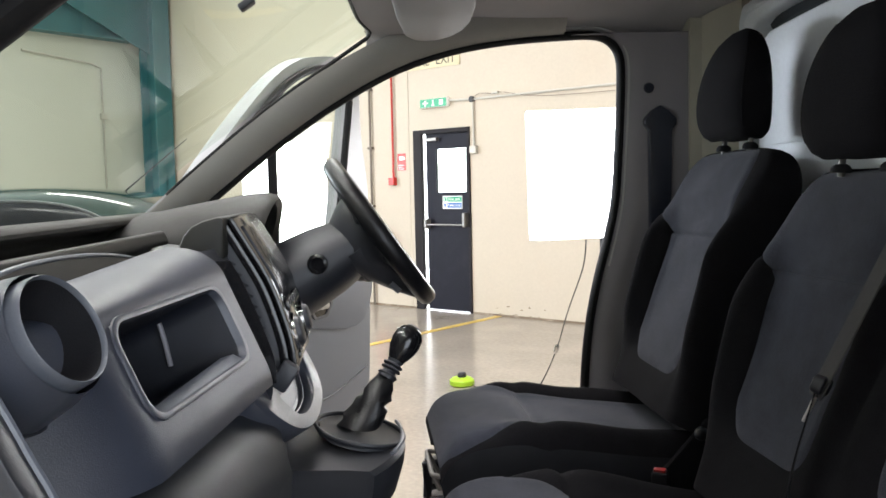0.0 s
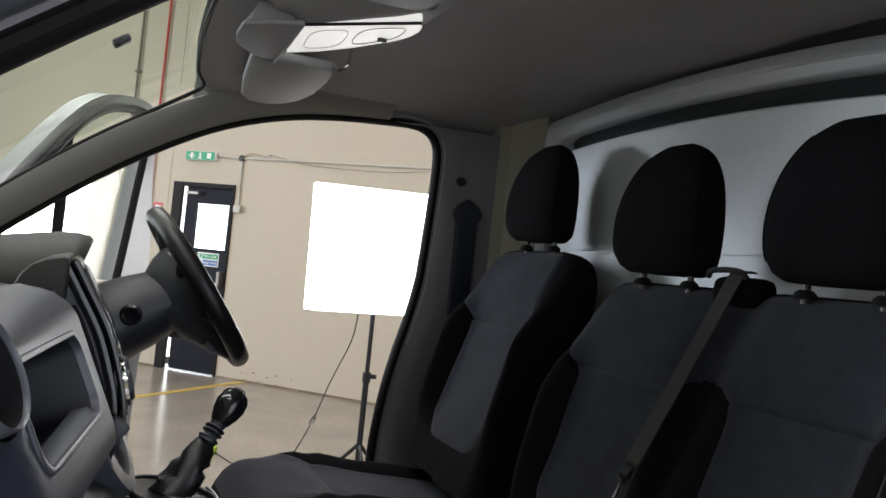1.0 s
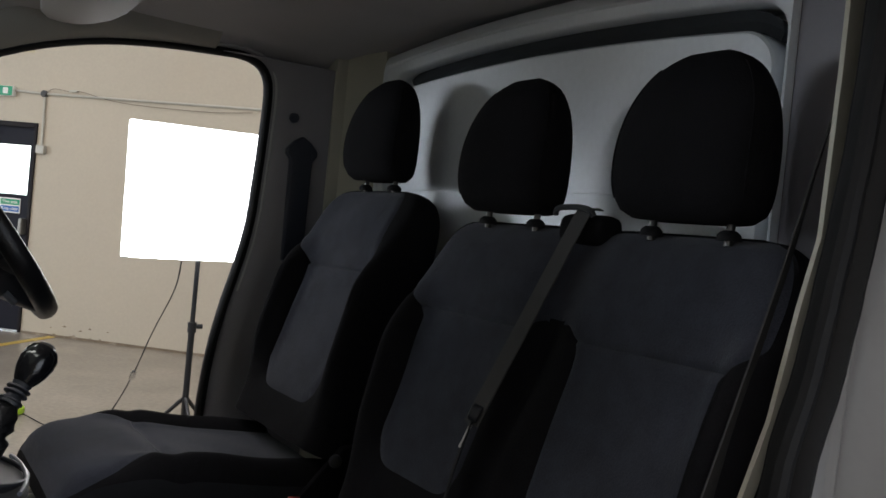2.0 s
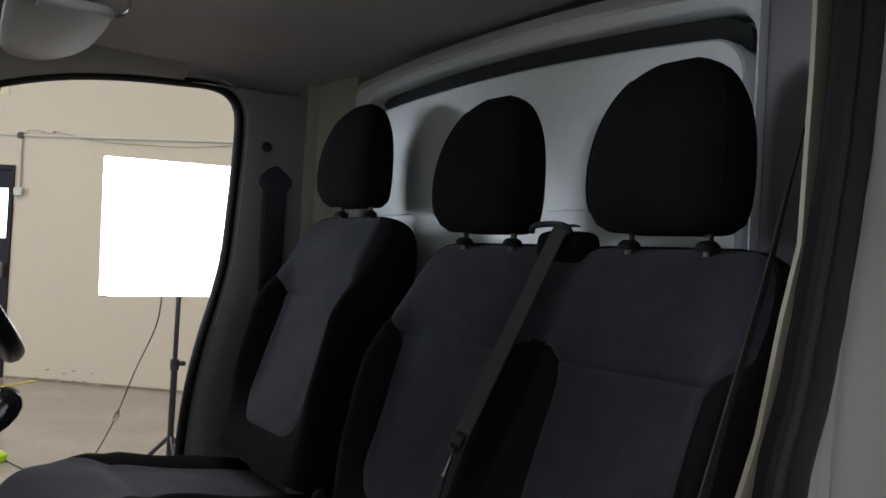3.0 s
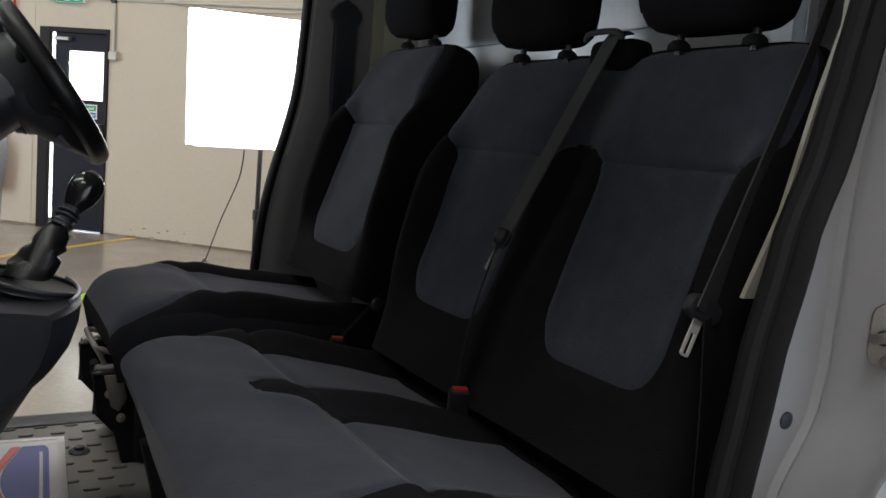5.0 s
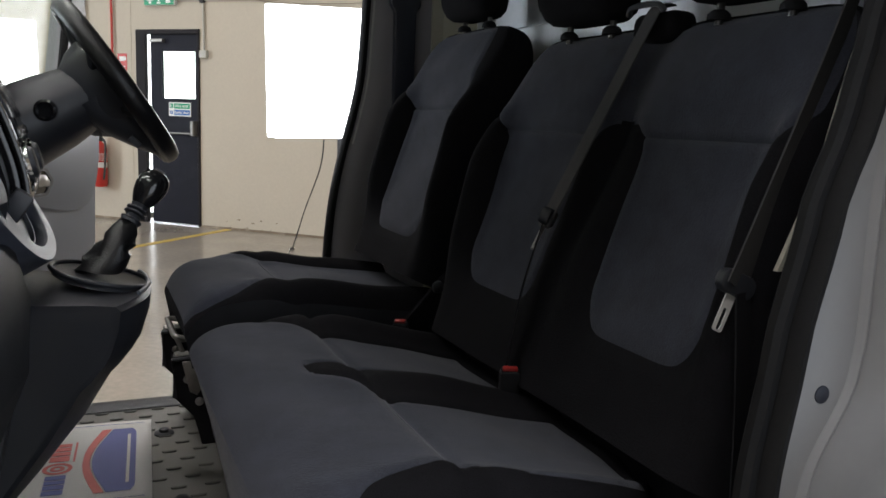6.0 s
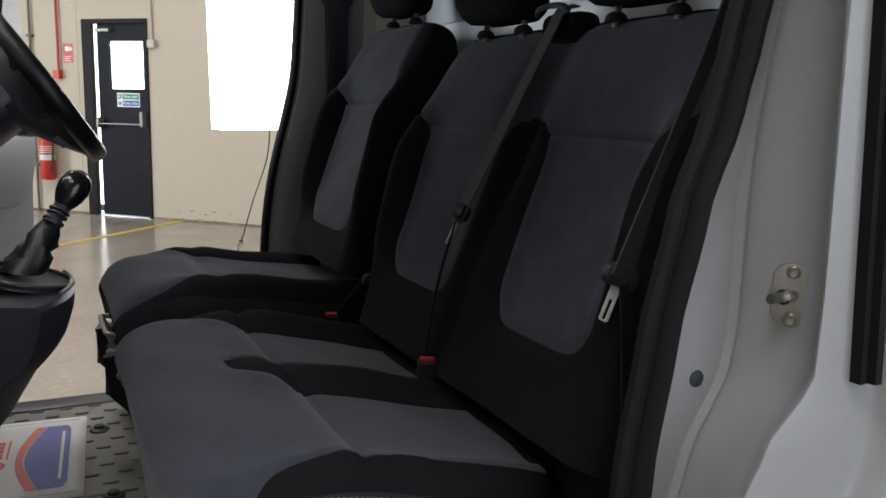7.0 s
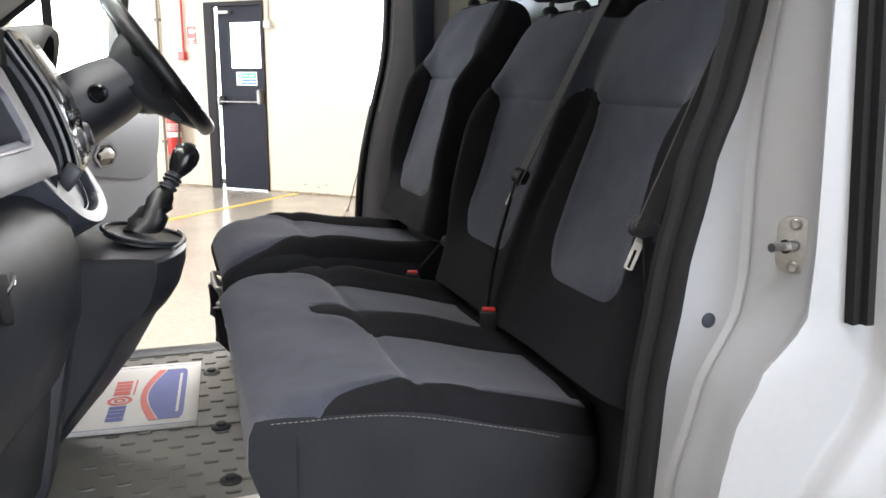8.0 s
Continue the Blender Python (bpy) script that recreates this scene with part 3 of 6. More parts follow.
# --- light panels on stands
def light_panel(m, w, h, zc, stand_dx, label):
    t = thing("light_panel", m, label, "light panel", group="light panels round the van")
    bm = prism(round_rect(w - 0.06, h - 0.06, 0.015), -0.0, 0.03, "y")
    hung = m @ pose(0, 0, zc, 0, -1.2, 0)
    part("housing", moved(bm, hung @ pose(0, 0.012, 0)), BLACK_PLASTIC, t)
    part("diffuser", moved(prism(round_rect(w, h, 0.012), 0, 0.01, "y"), hung), SOFT_LIGHT, t, "glowing white diffuser")
    part("pole", moved(tube([(stand_dx, 0.1, 0.12), (stand_dx, 0.1, 0.79)], 0.016, 12), m), BLACK_PLASTIC, t)
    part("pole", moved(tube([(stand_dx, 0.1, 0.79), (stand_dx, 0.1, zc)], 0.012, 12), m), BLACK_PLASTIC, t)
    part("collar", moved(revolve([(0.022, 0), (0.022, 0.05)], 12), m @ pose(stand_dx, 0.1, 0.77)), BLACK_PLASTIC, t)
    part("knob", moved(revolve([(0.012, 0), (0.012, 0.03)], 10), m @ pose(stand_dx + 0.02, 0.1, 0.8, 0, 90, 0)), BLACK_PLASTIC, t)
    for sx in (-1, 1):
        part("corner_clip", moved(box((sx * (w / 2 - 0.02) - 0.018, -0.003, -h / 2 - 0.004), (sx * (w / 2 - 0.02) + 0.018, 0.02, -h / 2 + 0.004), 0.002, 1), hung), GREY_PLASTIC_BOX, t)
    for k in range(3):
        an = radians(120 * k + 30)
        part("leg", moved(tube([(stand_dx, 0.1, 0.45), (stand_dx + 0.42 * math.cos(an), 0.1 + 0.42 * math.sin(an), 0.012)], 0.01, 8), m), BLACK_PLASTIC, t)
    return t


light_panel(pose(1.015, 2.70, 0.078, 0, 0, -3), 0.71, 0.638, 1.453, 0.035, "square white studio light panel on a black stand")
light_panel(pose(-0.605, 3.55, 0.078, 0, 0, 6), 0.48, 0.638, 1.36, 0.0, "large white studio light panel beside the open door")

lead = thing("power_lead", (0.93, 3.3, 0.078), "thin black lead hanging from the light panel", "cable")
part("wire", tube([(0.965, 2.77, 1.2), (0.968, 2.85, 1.05), (0.95, 3.1, 0.8), (0.93, 3.323, 0.536), (0.87, 3.45, 0.32), (0.80, 3.6, 0.15), (0.74, 3.8, 0.086), (0.55, 4.5, 0.086)], 0.0035, 6, n=40), DARK_INK, lead)
part("switch", moved(box((-0.014, -0.014, -0.03), (0.014, 0.014, 0.03), 0.008), pose(0.93, 3.323, 0.536, 10, 15, 0)), CHROME, lead, "shiny inline switch")

hiv = thing("lime_drum", (0.50, 4.46, 0.078), "lime green cable drum lying on the floor", "drum")
part("drum_body", revolve([(0.075, 0.0), (0.088, 0.01), (0.088, 0.04), (0.07, 0.055), (0.045, 0.062)], 24, pose(0.50, 4.46, 0.078)), HIVIS, hiv)
part("drum_hub", revolve([(0.03, 0.06), (0.03, 0.085), (0.02, 0.095)], 16, pose(0.50, 4.46, 0.078)), BLACK_PLASTIC, hiv)

# --- parked car beyond the windscreen
def parked_car(m):
    car = thing("parked_car", m, "dark green hatchback car parked in the hall", "car")
    sec = [(-2.05, 0.55, 0.62, 0.62), (-1.95, 0.75, 0.72, 0.72), (-1.2, 0.84, 0.90, 0.92), (-0.75, 0.86, 0.96, 0.98), (0.9, 0.86, 0.98, 1.0), (1.6, 0.84, 0.98, 1.0), (1.95, 0.76, 0.9, 0.92), (2.0, 0.7, 0.6, 0.6)]
    rings = []
    for x, w, zs, zc in sec:
        rings.append([(x, -w * 0.9, 0.22), (x, -w, 0.4), (x, -w, zs - 0.12), (x, -w * 0.94, zs), (x, -w * 0.5, zc), (x, w * 0.5, zc), (x, w * 0.94, zs), (x, w, zs - 0.12), (x, w, 0.4), (x, w * 0.9, 0.22)])
    part("body", moved(loft(rings), m), CAR_PAINT, car)
    TOP = [(-0.98, 0.97), (-0.7, 1.12), (-0.3, 1.325), (0.05, 1.425), (0.4, 1.462), (0.8, 1.46), (1.2, 1.42), (1.55, 1.33), (1.8, 1.17), (1.93, 0.97)]

    def cab(x, f, out=0.0):
        """Point of the upper body: f = 0 at the waist, 1 on the middle line of the roof."""
        h = along(x, TOP)
        a = f * math.pi / 2
        wide = 0.76 - 0.16 * (h - 0.97) / 0.49
        n = math.cos(a) ** 0.62
        return Vector((x, -(0.05 + (wide - 0.05 + out) * n) if f < 1 else 0.0, 0.95 + (h - 0.95 + out * 0.5) * math.sin(a) ** 0.55))

    xs = steps_of(-0.98, 1.93, 44)
    fs = [k / 12 for k in range(13)]
    rings = [[cab(x, f) for f in fs] + [Vector((cab(x, f).x, -cab(x, f).y, cab(x, f).z)) for f in fs[-2::-1]] for x in xs]
    part("upper_body", moved(loft(rings, closed=False), m), CAR_PAINT, car)
    for sd in (1, -1):
        for x0, x1 in ((-0.52, 0.42), (0.52, 1.42)):
            rows = []
            for k in range(19):
                x = x0 + (x1 - x0) * k / 18
                lean = 0.10 * (1 - k / 18) ** 2 if x0 < 0 else 0.16 * (k / 18) ** 3
                rows.append([Vector((q.x, sd * q.y, q.z)) for q in (cab(x, 0.05 + j * (0.44 - lean * 2.2) / 8, 0.006) for j in range(9))])
            win = part("window", moved(loft(rows, closed=False), m), SCREEN, car, "dark side window")
            part("window_trim", moved(tube([r[-1] for r in rows], 0.010, 8), m), SILVER_TRIM, win, "pale window trim")
    rows = [[Vector((q.x, sd * q.y, q.z)) for sd, f in [(1, 0.42 + 0.058 * j) for j in range(11)] + [(-1, 1 - 0.058 * j) for j in range(11)] for q in (cab(x, min(0.999, f), 0.006),)] for x in steps_of(-0.86, -0.12, 10)]
    part("windscreen", moved(loft(rows, closed=False), m), SCREEN, car, "dark windscreen")
    for s in (-1, 1):
        part("door_mirror", moved(box((-0.62, s * 0.86 - 0.05, 0.98), (-0.52, s * 0.86 + 0.09, 1.1), 0.03), m), CAR_PAINT, car)
        for x in (-1.3, 1.25):
            w = part("wheel", moved(revolve([(0.16, -0.09), (0.29, -0.1), (0.31, -0.06), (0.31, 0.06), (0.29, 0.1), (0.16, 0.09)], 28), m @ pose(x, s * 0.76, 0.31, 90)), RUBBER, car)
            part("rim", moved(revolve([(0.19, -0.085), (0.17, -0.05), (0.17, 0.05), (0.19, 0.085)], 24), m @ pose(x, s * 0.76, 0.31, 90)), SILVER_TRIM, w)
    part("antenna", moved(tube([(1.15, 0.0, 1.43), (1.6, 0.0, 1.78)], [0.006, 0.004, 0.003], 6, n=6), m), BLACK_PLASTIC, car)
    return car


parked_car(pose(-2.95, 4.8, 0.078, 0, 0, -8))

# ---------------------------------------------------------------- the van's cab
FLOOR_Z = 0.628
van = thing("van", (0, 0, 0), "white panel van with its cab doors open", "van")

APERTURE = [(-0.66, 1.345), (-0.509, 1.473), (-0.346, 1.601), (-0.198, 1.70), (-0.049, 1.779), (0.10, 1.828), (0.25, 1.853), (0.40, 1.864), (0.47, 1.866),
            (0.515, 1.855), (0.543, 1.825), (0.553, 1.775), (0.550, 1.66), (0.544, 1.55), (0.535, 1.43), (0.515, 1.33), (0.485, 1.215),
            (0.462, 1.10), (0.448, 0.97), (0.443, 0.82), (0.443, 0.64)]


def aperture_at(n):
    return [(p.x, p.z) for p in smooth_path([(a, 0, b) for a, b in APERTURE], n)]


def grown(line, by):
    """The line pushed outwards, away from the door opening."""
    out = []
    for i, p in enumerate(line):
        q, r = line[max(i - 1, 0)], line[min(i + 1, len(line) - 1)]
        dx, dz = r[0] - q[0], r[1] - q[1]
        d = math.hypot(dx, dz) or 1
        out.append((p[0] - dz / d * by, p[1] + dx / d * by))
    return out


line_far = aperture_at(70)
line_near = [(a + 0.03 * min(1, max(0, (a + 0.1) / 0.5)), b) for a, b in line_far]
for side in (1, -1):
    line_a = line_far if side > 0 else line_near
    Y = 0.825 if side > 0 else 0.80
    # rubber seal round the door opening
    pts = [(a, side * Y, b) for a, b in line_a if side > 0 or a < 0.52 and b > 1.3]
    part("door_seal", tube(pts, 0.012, 10, up=(0, 1, 0), flat=1.5), RUBBER, van, "black rubber door seal")
    # A pillar and roof rail trim: from the opening up to the windscreen and roof
    n_a = len([1 for a, b in line_a if b > 1.3 and a < (0.405 if side > 0 else 0.36)])
    rings = []
    for i in range(n_a):
        a, b = line_a[i]
        k = min(1, max(0, (a + 0.72) / 0.5))
        wide = 0.066 + 0.01 * k
        q, r = line_a[max(i - 1, 0)], line_a[i + 1]
        d = Vector((r[0] - q[0], r[1] - q[1])).normalized()
        nx, nz = -d.y, d.x
        y0 = Y - 0.01
        ring = []
        for s, dy in ((0.0, 0.02), (0.0, 0.0), (0.12, -0.03), (0.4, -0.055), (0.75, -0.075), (1.0, -0.08), (1.06, -0.05), (1.06, 0.02)):
            ring.append((a + nx * wide * s, side * (y0 + dy), b + nz * wide * s))
        rings.append(ring)
    # same trim in two tones: lighter on the far side, darker near
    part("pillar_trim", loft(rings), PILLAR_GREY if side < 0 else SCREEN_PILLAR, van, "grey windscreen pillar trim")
    # outer pillar: white paint on the far side, darker grey on the near
    rings = []
    for i in range(n_a):
        a, b = line_a[i]
        q, r = line_a[max(i - 1, 0)], line_a[i + 1]
        d = Vector((r[0] - q[0], r[1] - q[1])).normalized()
        nx, nz = -d.y, d.x
        rings.append([(a + nx * s, side * y, b + nz * s) for s, y in ((0.014, Y + 0.014), (0.012, Y + 0.034), (0.015, Y + 0.046), (0.023, Y + 0.055), (0.033, Y + 0.060), (0.044, Y + 0.061), (0.05, Y + 0.07), (0.09, Y + 0.055), (0.09, Y + 0.014))])
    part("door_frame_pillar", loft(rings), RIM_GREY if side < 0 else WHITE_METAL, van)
# pale lip of the trim inside the far seal
lip_pts = [(a, 0.806, b) for a, b in grown(line_far, 0.017) if b > 1.25 and a > -0.6]
part("seal_lip", tube(lip_pts, 0.0042, 8, up=(0, 1, 0)), VISOR, van, "pale lip beside the door seal")

# far B pillar trim
far = [(0.40, 1.864)] + [p for p in line_far if p[0] > 0.41]
rings = []
for a, b in far:
    rings.append([(a, 0.85, b), (a, 0.822, b), (a + 0.02, 0.80, b), (a + 0.06, 0.785, b), (0.72, 0.775, b), (0.72, 0.85, b)])
part("pillar_trim", loft(rings), PILLAR_GREY, van, "dark grey door pillar trim")
part("belt_slot", prism([(0.612, 1.34), (0.668, 1.34), (0.672, 1.61), (0.684, 1.625), (0.684, 1.64), (0.662, 1.662), (0.64, 1.675), (0.618, 1.662), (0.598, 1.64), (0.598, 1.625), (0.61, 1.61)], 0.762, 0.785, "y", 0.004), GREY_PLASTIC, van, "dark belt height adjuster cover")
part("trim_plug", revolve([(0.014, 0), (0.012, 0.008)], 14, pose(0.615, 0.783, 1.722, 90)), GREY_PLASTIC, van)
part("side_lining", box((0.72, 0.765, FLOOR_Z), (0.83, 0.85, 1.9)), TRIM_GREY, van)

# roof: headliner with a soft dome, painted outer skin
def roof_z(x, y):
    k = min(1, abs(y) / 0.84)
    e = 1.0 - k ** 6
    return 1.868 + (0.055 + 0.03 * min(1, max(0, (x - 0.1) / 0.6))) * e * min(1, max(0, (x + 0.25) / 0.35)) ** 0.5 if x > -0.25 else 1.868


rows_ = []
for i in range(25):
    rows_.append([])
    for j in range(31):
        y = -0.84 + j * 0.056
        front = -0.10 - 0.055 * max(0, 1 - (y / 0.8) ** 2)
        x = front + i * (0.83 - front) / 24
        rows_[-1].append((x, y, roof_z(x, y)))
bm = loft(rows_, closed=False)
part("headliner", bm, HEADLINER, van, "grey felt roof lining")
rows_ = []
for y in [-0.92 + 0.092 * i for i in range(21)]:
    k = max(0, 1 - (y / 0.85) ** 2)
    drop = 0.05 * max(0, (abs(y) - 0.8) / 0.12) ** 2
    rows_.append([(x - 0.055 * k * f, y, z + 0.02 * k - drop) for x, z, f in ((-0.122, 1.894, 1), (-0.10, 1.925, 0.9), (-0.03, 1.965, 0.6), (0.2, 1.99, 0.2), (3.2, 2.0, 0), (3.2, 1.985, 0), (0.2, 1.975, 0.2), (-0.02, 1.95, 0.6), (-0.088, 1.915, 0.9), (-0.11, 1.894, 1))])
part("roof_skin", loft(rows_), WHITE_METAL, van)

# bulkhead
BX = 0.82
B0, B1, BZ = -0.556, 0.678, 1.907


def inset(top, side, r):
    """Outline of the pressing, drawn in from its top edge and its flanks; its upper edge is arched like the roof."""
    out = []
    for y, z in round_rect(B1 - B0 - 3.2 * side, 1.3 - 2 * top, r, n=8, cx=(B0 + B1) / 2 - 0.6 * side, cy=BZ - 0.65):
        out.append((y, z))
    top_z = BZ - top
    dense = []
    for i, (y, z) in enumerate(out):
        y2, z2 = out[(i + 1) % len(out)]
        k = 14 if abs(y2 - y) > 0.3 else 1
        dense += [(y + (y2 - y) * j / k, z + (z2 - z) * j / k) for j in range(k)]
    return [(y, z + 0.031 * (1 - ((y - 0.061) / 0.617) ** 2) * min(1, max(0, (z - 1.0) / (top_z - 1.0)))) for y, z in dense]


def ring_at(pts, x):
    return [(x, a, b) for a, b in pts]


PRESSING = [(-0.002, -0.002, 0.02, 0.05), (0.0, 0.0, 0.02, 0.0), (0.003, 0.002, 0.02, -0.004), (0.026, 0.006, 0.02, -0.012), (0.029, 0.008, 0.022, -0.010), (0.031, 0.010, 0.024, -0.004), (0.049, 0.017, 0.05, -0.001),
            (0.052, 0.019, 0.052, 0.001), (0.055, 0.020, 0.053, 0.006), (0.056, 0.021, 0.055, 0.030), (0.050, 0.021, 0.056, 0.105), (0.100, 0.038, 0.062, 0.106), (0.096, 0.038, 0.062, 0.026), (0.097, 0.039, 0.06, 0.007), (0.101, 0.043, 0.058, 0.003), (0.108, 0.048, 0.056, 0.004), (0.16, 0.07, 0.05, 0.0105)]
bm = loft([ring_at(inset(t, sd, q), BX + dx) for t, sd, q, dx in PRESSING], caps=False)
bm.faces.new([v for v in bm.verts if len(v.link_edges) == 3 and abs(v.co.x - (BX + 0.0105)) < 1e-5])
part("bulkhead", bm, BULKHEAD_PAINT, van, "pale pressed steel bulkhead behind the seats")
# added strip, coloured as dark as the shade inside the pressed groove
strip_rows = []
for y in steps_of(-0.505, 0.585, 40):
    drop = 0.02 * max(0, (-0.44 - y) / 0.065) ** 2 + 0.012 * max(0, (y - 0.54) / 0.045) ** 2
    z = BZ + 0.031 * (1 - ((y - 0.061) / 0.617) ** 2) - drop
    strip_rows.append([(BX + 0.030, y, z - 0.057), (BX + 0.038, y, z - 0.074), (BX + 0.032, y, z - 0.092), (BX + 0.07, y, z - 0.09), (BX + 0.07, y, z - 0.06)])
part("groove_shade_strip", loft(strip_rows), GROOVE_SHADE, van, "dark strip standing for the shade in the bulkhead groove")
part("bulkhead_seam", box((BX + 0.002, B0 + 0.10, 1.555), (BX + 0.014, B1 - 0.10, 1.56)), BULKHEAD_PAINT, van)
# far flank toned lighter than the near one
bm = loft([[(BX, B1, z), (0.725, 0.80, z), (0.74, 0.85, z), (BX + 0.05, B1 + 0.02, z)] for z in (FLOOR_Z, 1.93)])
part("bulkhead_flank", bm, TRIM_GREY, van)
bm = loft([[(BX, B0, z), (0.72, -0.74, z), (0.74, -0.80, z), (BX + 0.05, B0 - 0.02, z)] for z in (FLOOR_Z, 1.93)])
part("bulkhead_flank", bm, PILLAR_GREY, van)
part("load_wall", box((0.94, -0.93, 0.4), (0.98, 0.93, 1.94)), PILLAR_GREY, van)

# floor of the cab with its step edges
part("cab_floor", box((-0.62, -0.62, 0.50), (0.9, 0.585, FLOOR_Z), 0.006), RUBBER_MAT, van, "grey rubber cab floor covering")
part("sill", box((-0.62, 0.585, 0.42), (0.9, 0.66, FLOOR_Z + 0.004), 0.012), BLACK_PLASTIC, van)
part("sill", box((-0.62, -0.70, 0.42), (0.45, -0.62, FLOOR_Z + 0.004), 0.012), BLACK_PLASTIC, van)
# near door pillar: pressed white sheet seen edge on through the open door
def table(z, rows):
    for (z0, a), (z1, c) in zip(rows, rows[1:]):
        if z0 >= z >= z1:
            f = (z0 - z) / (z0 - z1)
            f = f * f * (3 - 2 * f) * 0.5 + f * 0.5
            return a + (c - a) * f
    return rows[0][1] if z > rows[0][0] else rows[-1][1]


SEAL_X = [(1.87, 0.606), (1.70, 0.600), (1.60, 0.590), (1.50, 0.572), (1.43, 0.556), (1.35, 0.537), (1.25, 0.501), (1.118, 0.472), (0.976, 0.451), (0.82, 0.442), (0.4, 0.438)]
RIDGE_X = [(1.87, 0.606), (1.5, 0.593), (1.40, 0.577), (1.32, 0.568), (1.25, 0.565), (1.12, 0.566), (1.074, 0.560), (0.972, 0.509), (0.848, 0.476), (0.4, 0.455)]
CHANNEL_X = [(1.87, 0.560), (1.434, 0.562), (1.162, 0.567), (1.089, 0.564), (1.07, 0.551), (1.029, 0.509), (0.958, 0.475), (0.887, 0.461), (0.4, 0.448)]
OUTER_X = [(1.87, 0.612), (1.436, 0.632), (1.075, 0.656), (1.023, 0.66), (0.967, 0.642), (0.928, 0.609), (0.879, 0.577), (0.4, 0.54)]


def jamb(z):
    """Plan line of the pillar at height z: seal seat, flat plate, bead, forward-facing channel, outer face, side skin."""
    g, q, c, o = table(z, SEAL_X), table(z, RIDGE_X), table(z, CHANNEL_X), table(z, OUTER_X)
    q = max(q, g + 0.004)
    h = (q + c) / 2
    return [(g + 0.012, -0.80), (g + 0.004, -0.812), (g + 0.002, -0.817), (q - 0.007, -0.819), (q - 0.004, -0.822), (q - 0.001, -0.8265), (q + 0.002, -0.8265), (q + 0.004, -0.823),
            (q + 0.007, -0.834), (q * 0.7 + c * 0.3 + 0.016, -0.850), (h + 0.027, -0.870), (c + 0.034, -0.888), (c + 0.033, -0.898), (c + 0.026, -0.910), (c + 0.013, -0.922), (c + 0.004, -0.929), (c + 0.003, -0.933), (c + 0.010, -0.935),
            (o - 0.014, -0.9375), (o - 0.006, -0.938), (o - 0.001, -0.942), (o + 0.004, -0.952), (o + 0.007, -0.962), (o + 0.014, -0.968), (o + 0.08, -0.973), (o + 0.2, -0.976), (2.6, -0.98), (2.6, -0.9)]


rings = [[(x, y, z) for x, y in jamb(z)] for z in [0.45 + 0.02 * i for i in range(72)]]
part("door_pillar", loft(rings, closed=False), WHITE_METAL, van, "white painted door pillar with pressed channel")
part("slide_seal", loft([[(x, -0.936, z), (x, -0.950, z), (x + 0.012, -0.948, z), (x + 0.014, -0.956, z), (x + 0.024, -0.956, z), (x + 0.026, -0.936, z)] for x, z in ((0.615, 1.081), (0.603, 1.26), (0.592, 1.435), (0.578, 1.65), (0.566, 1.87))]), RUBBER, van, "black rubber strip on the pillar")
PL = Matrix.Translation((0.594, -0.872, 1.160)) @ pose(0, 0, 0, 0, 0, -76)
PLATE = Matrix.Translation((0.594, -0.872, 1.160)) @ pose(0, 0, 0, 0, 0, -50)
st = part("striker_plate", moved(prism(round_rect(0.040, 0.07, 0.017), -0.004, 0.004, "y", 0.0015), PLATE), DULL_STEEL, van, "steel door striker plate")
part("striker_pin", moved(tube([(0.0, -0.002, 0.0), (0.0, -0.018, 0.0)], 0.0085, 14), PL), CHROME, st)
part("striker_pin", moved(tube([(0.0, -0.016, 0.0), (-0.001, -0.042, 0.001)], 0.0055, 12), PL), STEEL, st)
for dz in (-0.026, 0.026):
    part("screw", moved(revolve([(0.0075, 0), (0.0075, 0.002), (0.005, 0.004), (0.003, 0.003)], 12), PLATE @ pose(0.0, -0.004, dz, 90)), DULL_STEEL, st)
part("plug", revolve([(0.0105, 0), (0.0095, 0.003), (0.005, 0.005)], 16, pose(0.520, -0.8165, 1.059, 90, 0, 0)), GREY_PLASTIC, van, "grey rubber plug in the pillar")
# double rubber seal standing off the pillar
zs = [0.45 + 0.03 * k for k in range(48)]
part("pillar_seal", loft([[(table(z, SEAL_X) + dx, y, z) for dx, y in ((-0.002, -0.818), (0.0, -0.836), (-0.006, -0.846), (-0.014, -0.848), (-0.021, -0.843), (-0.025, -0.834), (-0.029, -0.836), (-0.038, -0.838), (-0.045, -0.834), (-0.047, -0.826), (-0.02, -0.80), (0.025, -0.77), (0.03, -0.80))] for z in zs]), RUBBER, van, "thick black rubber door seal")
bm = loft([[(table(z, SEAL_X) + 0.03, -0.765, z), (table(z, SEAL_X) + 0.01, -0.80, z), (0.72, -0.80, z), (0.72, -0.74, z), (table(z, SEAL_X) + 0.075, -0.74, z)] for z in zs])
part("pillar_trim", bm, TRIM_BLACK, van, "black door pillar trim")
part("trim_edge", loft([[(x - w, -0.747, z), (x + w, -0.747, z), (x + w, -0.741, z), (x - w, -0.741, z)] for x, z, w in ((0.662, 1.88, 0.03), (0.657, 1.69, 0.026), (0.637, 1.49, 0.014), (0.607, 1.406, 0.012), (0.572, 1.275, 0.012), (0.526, 1.176, 0.011))]), TRIM_GREY, van, "beige pillar trim edge")

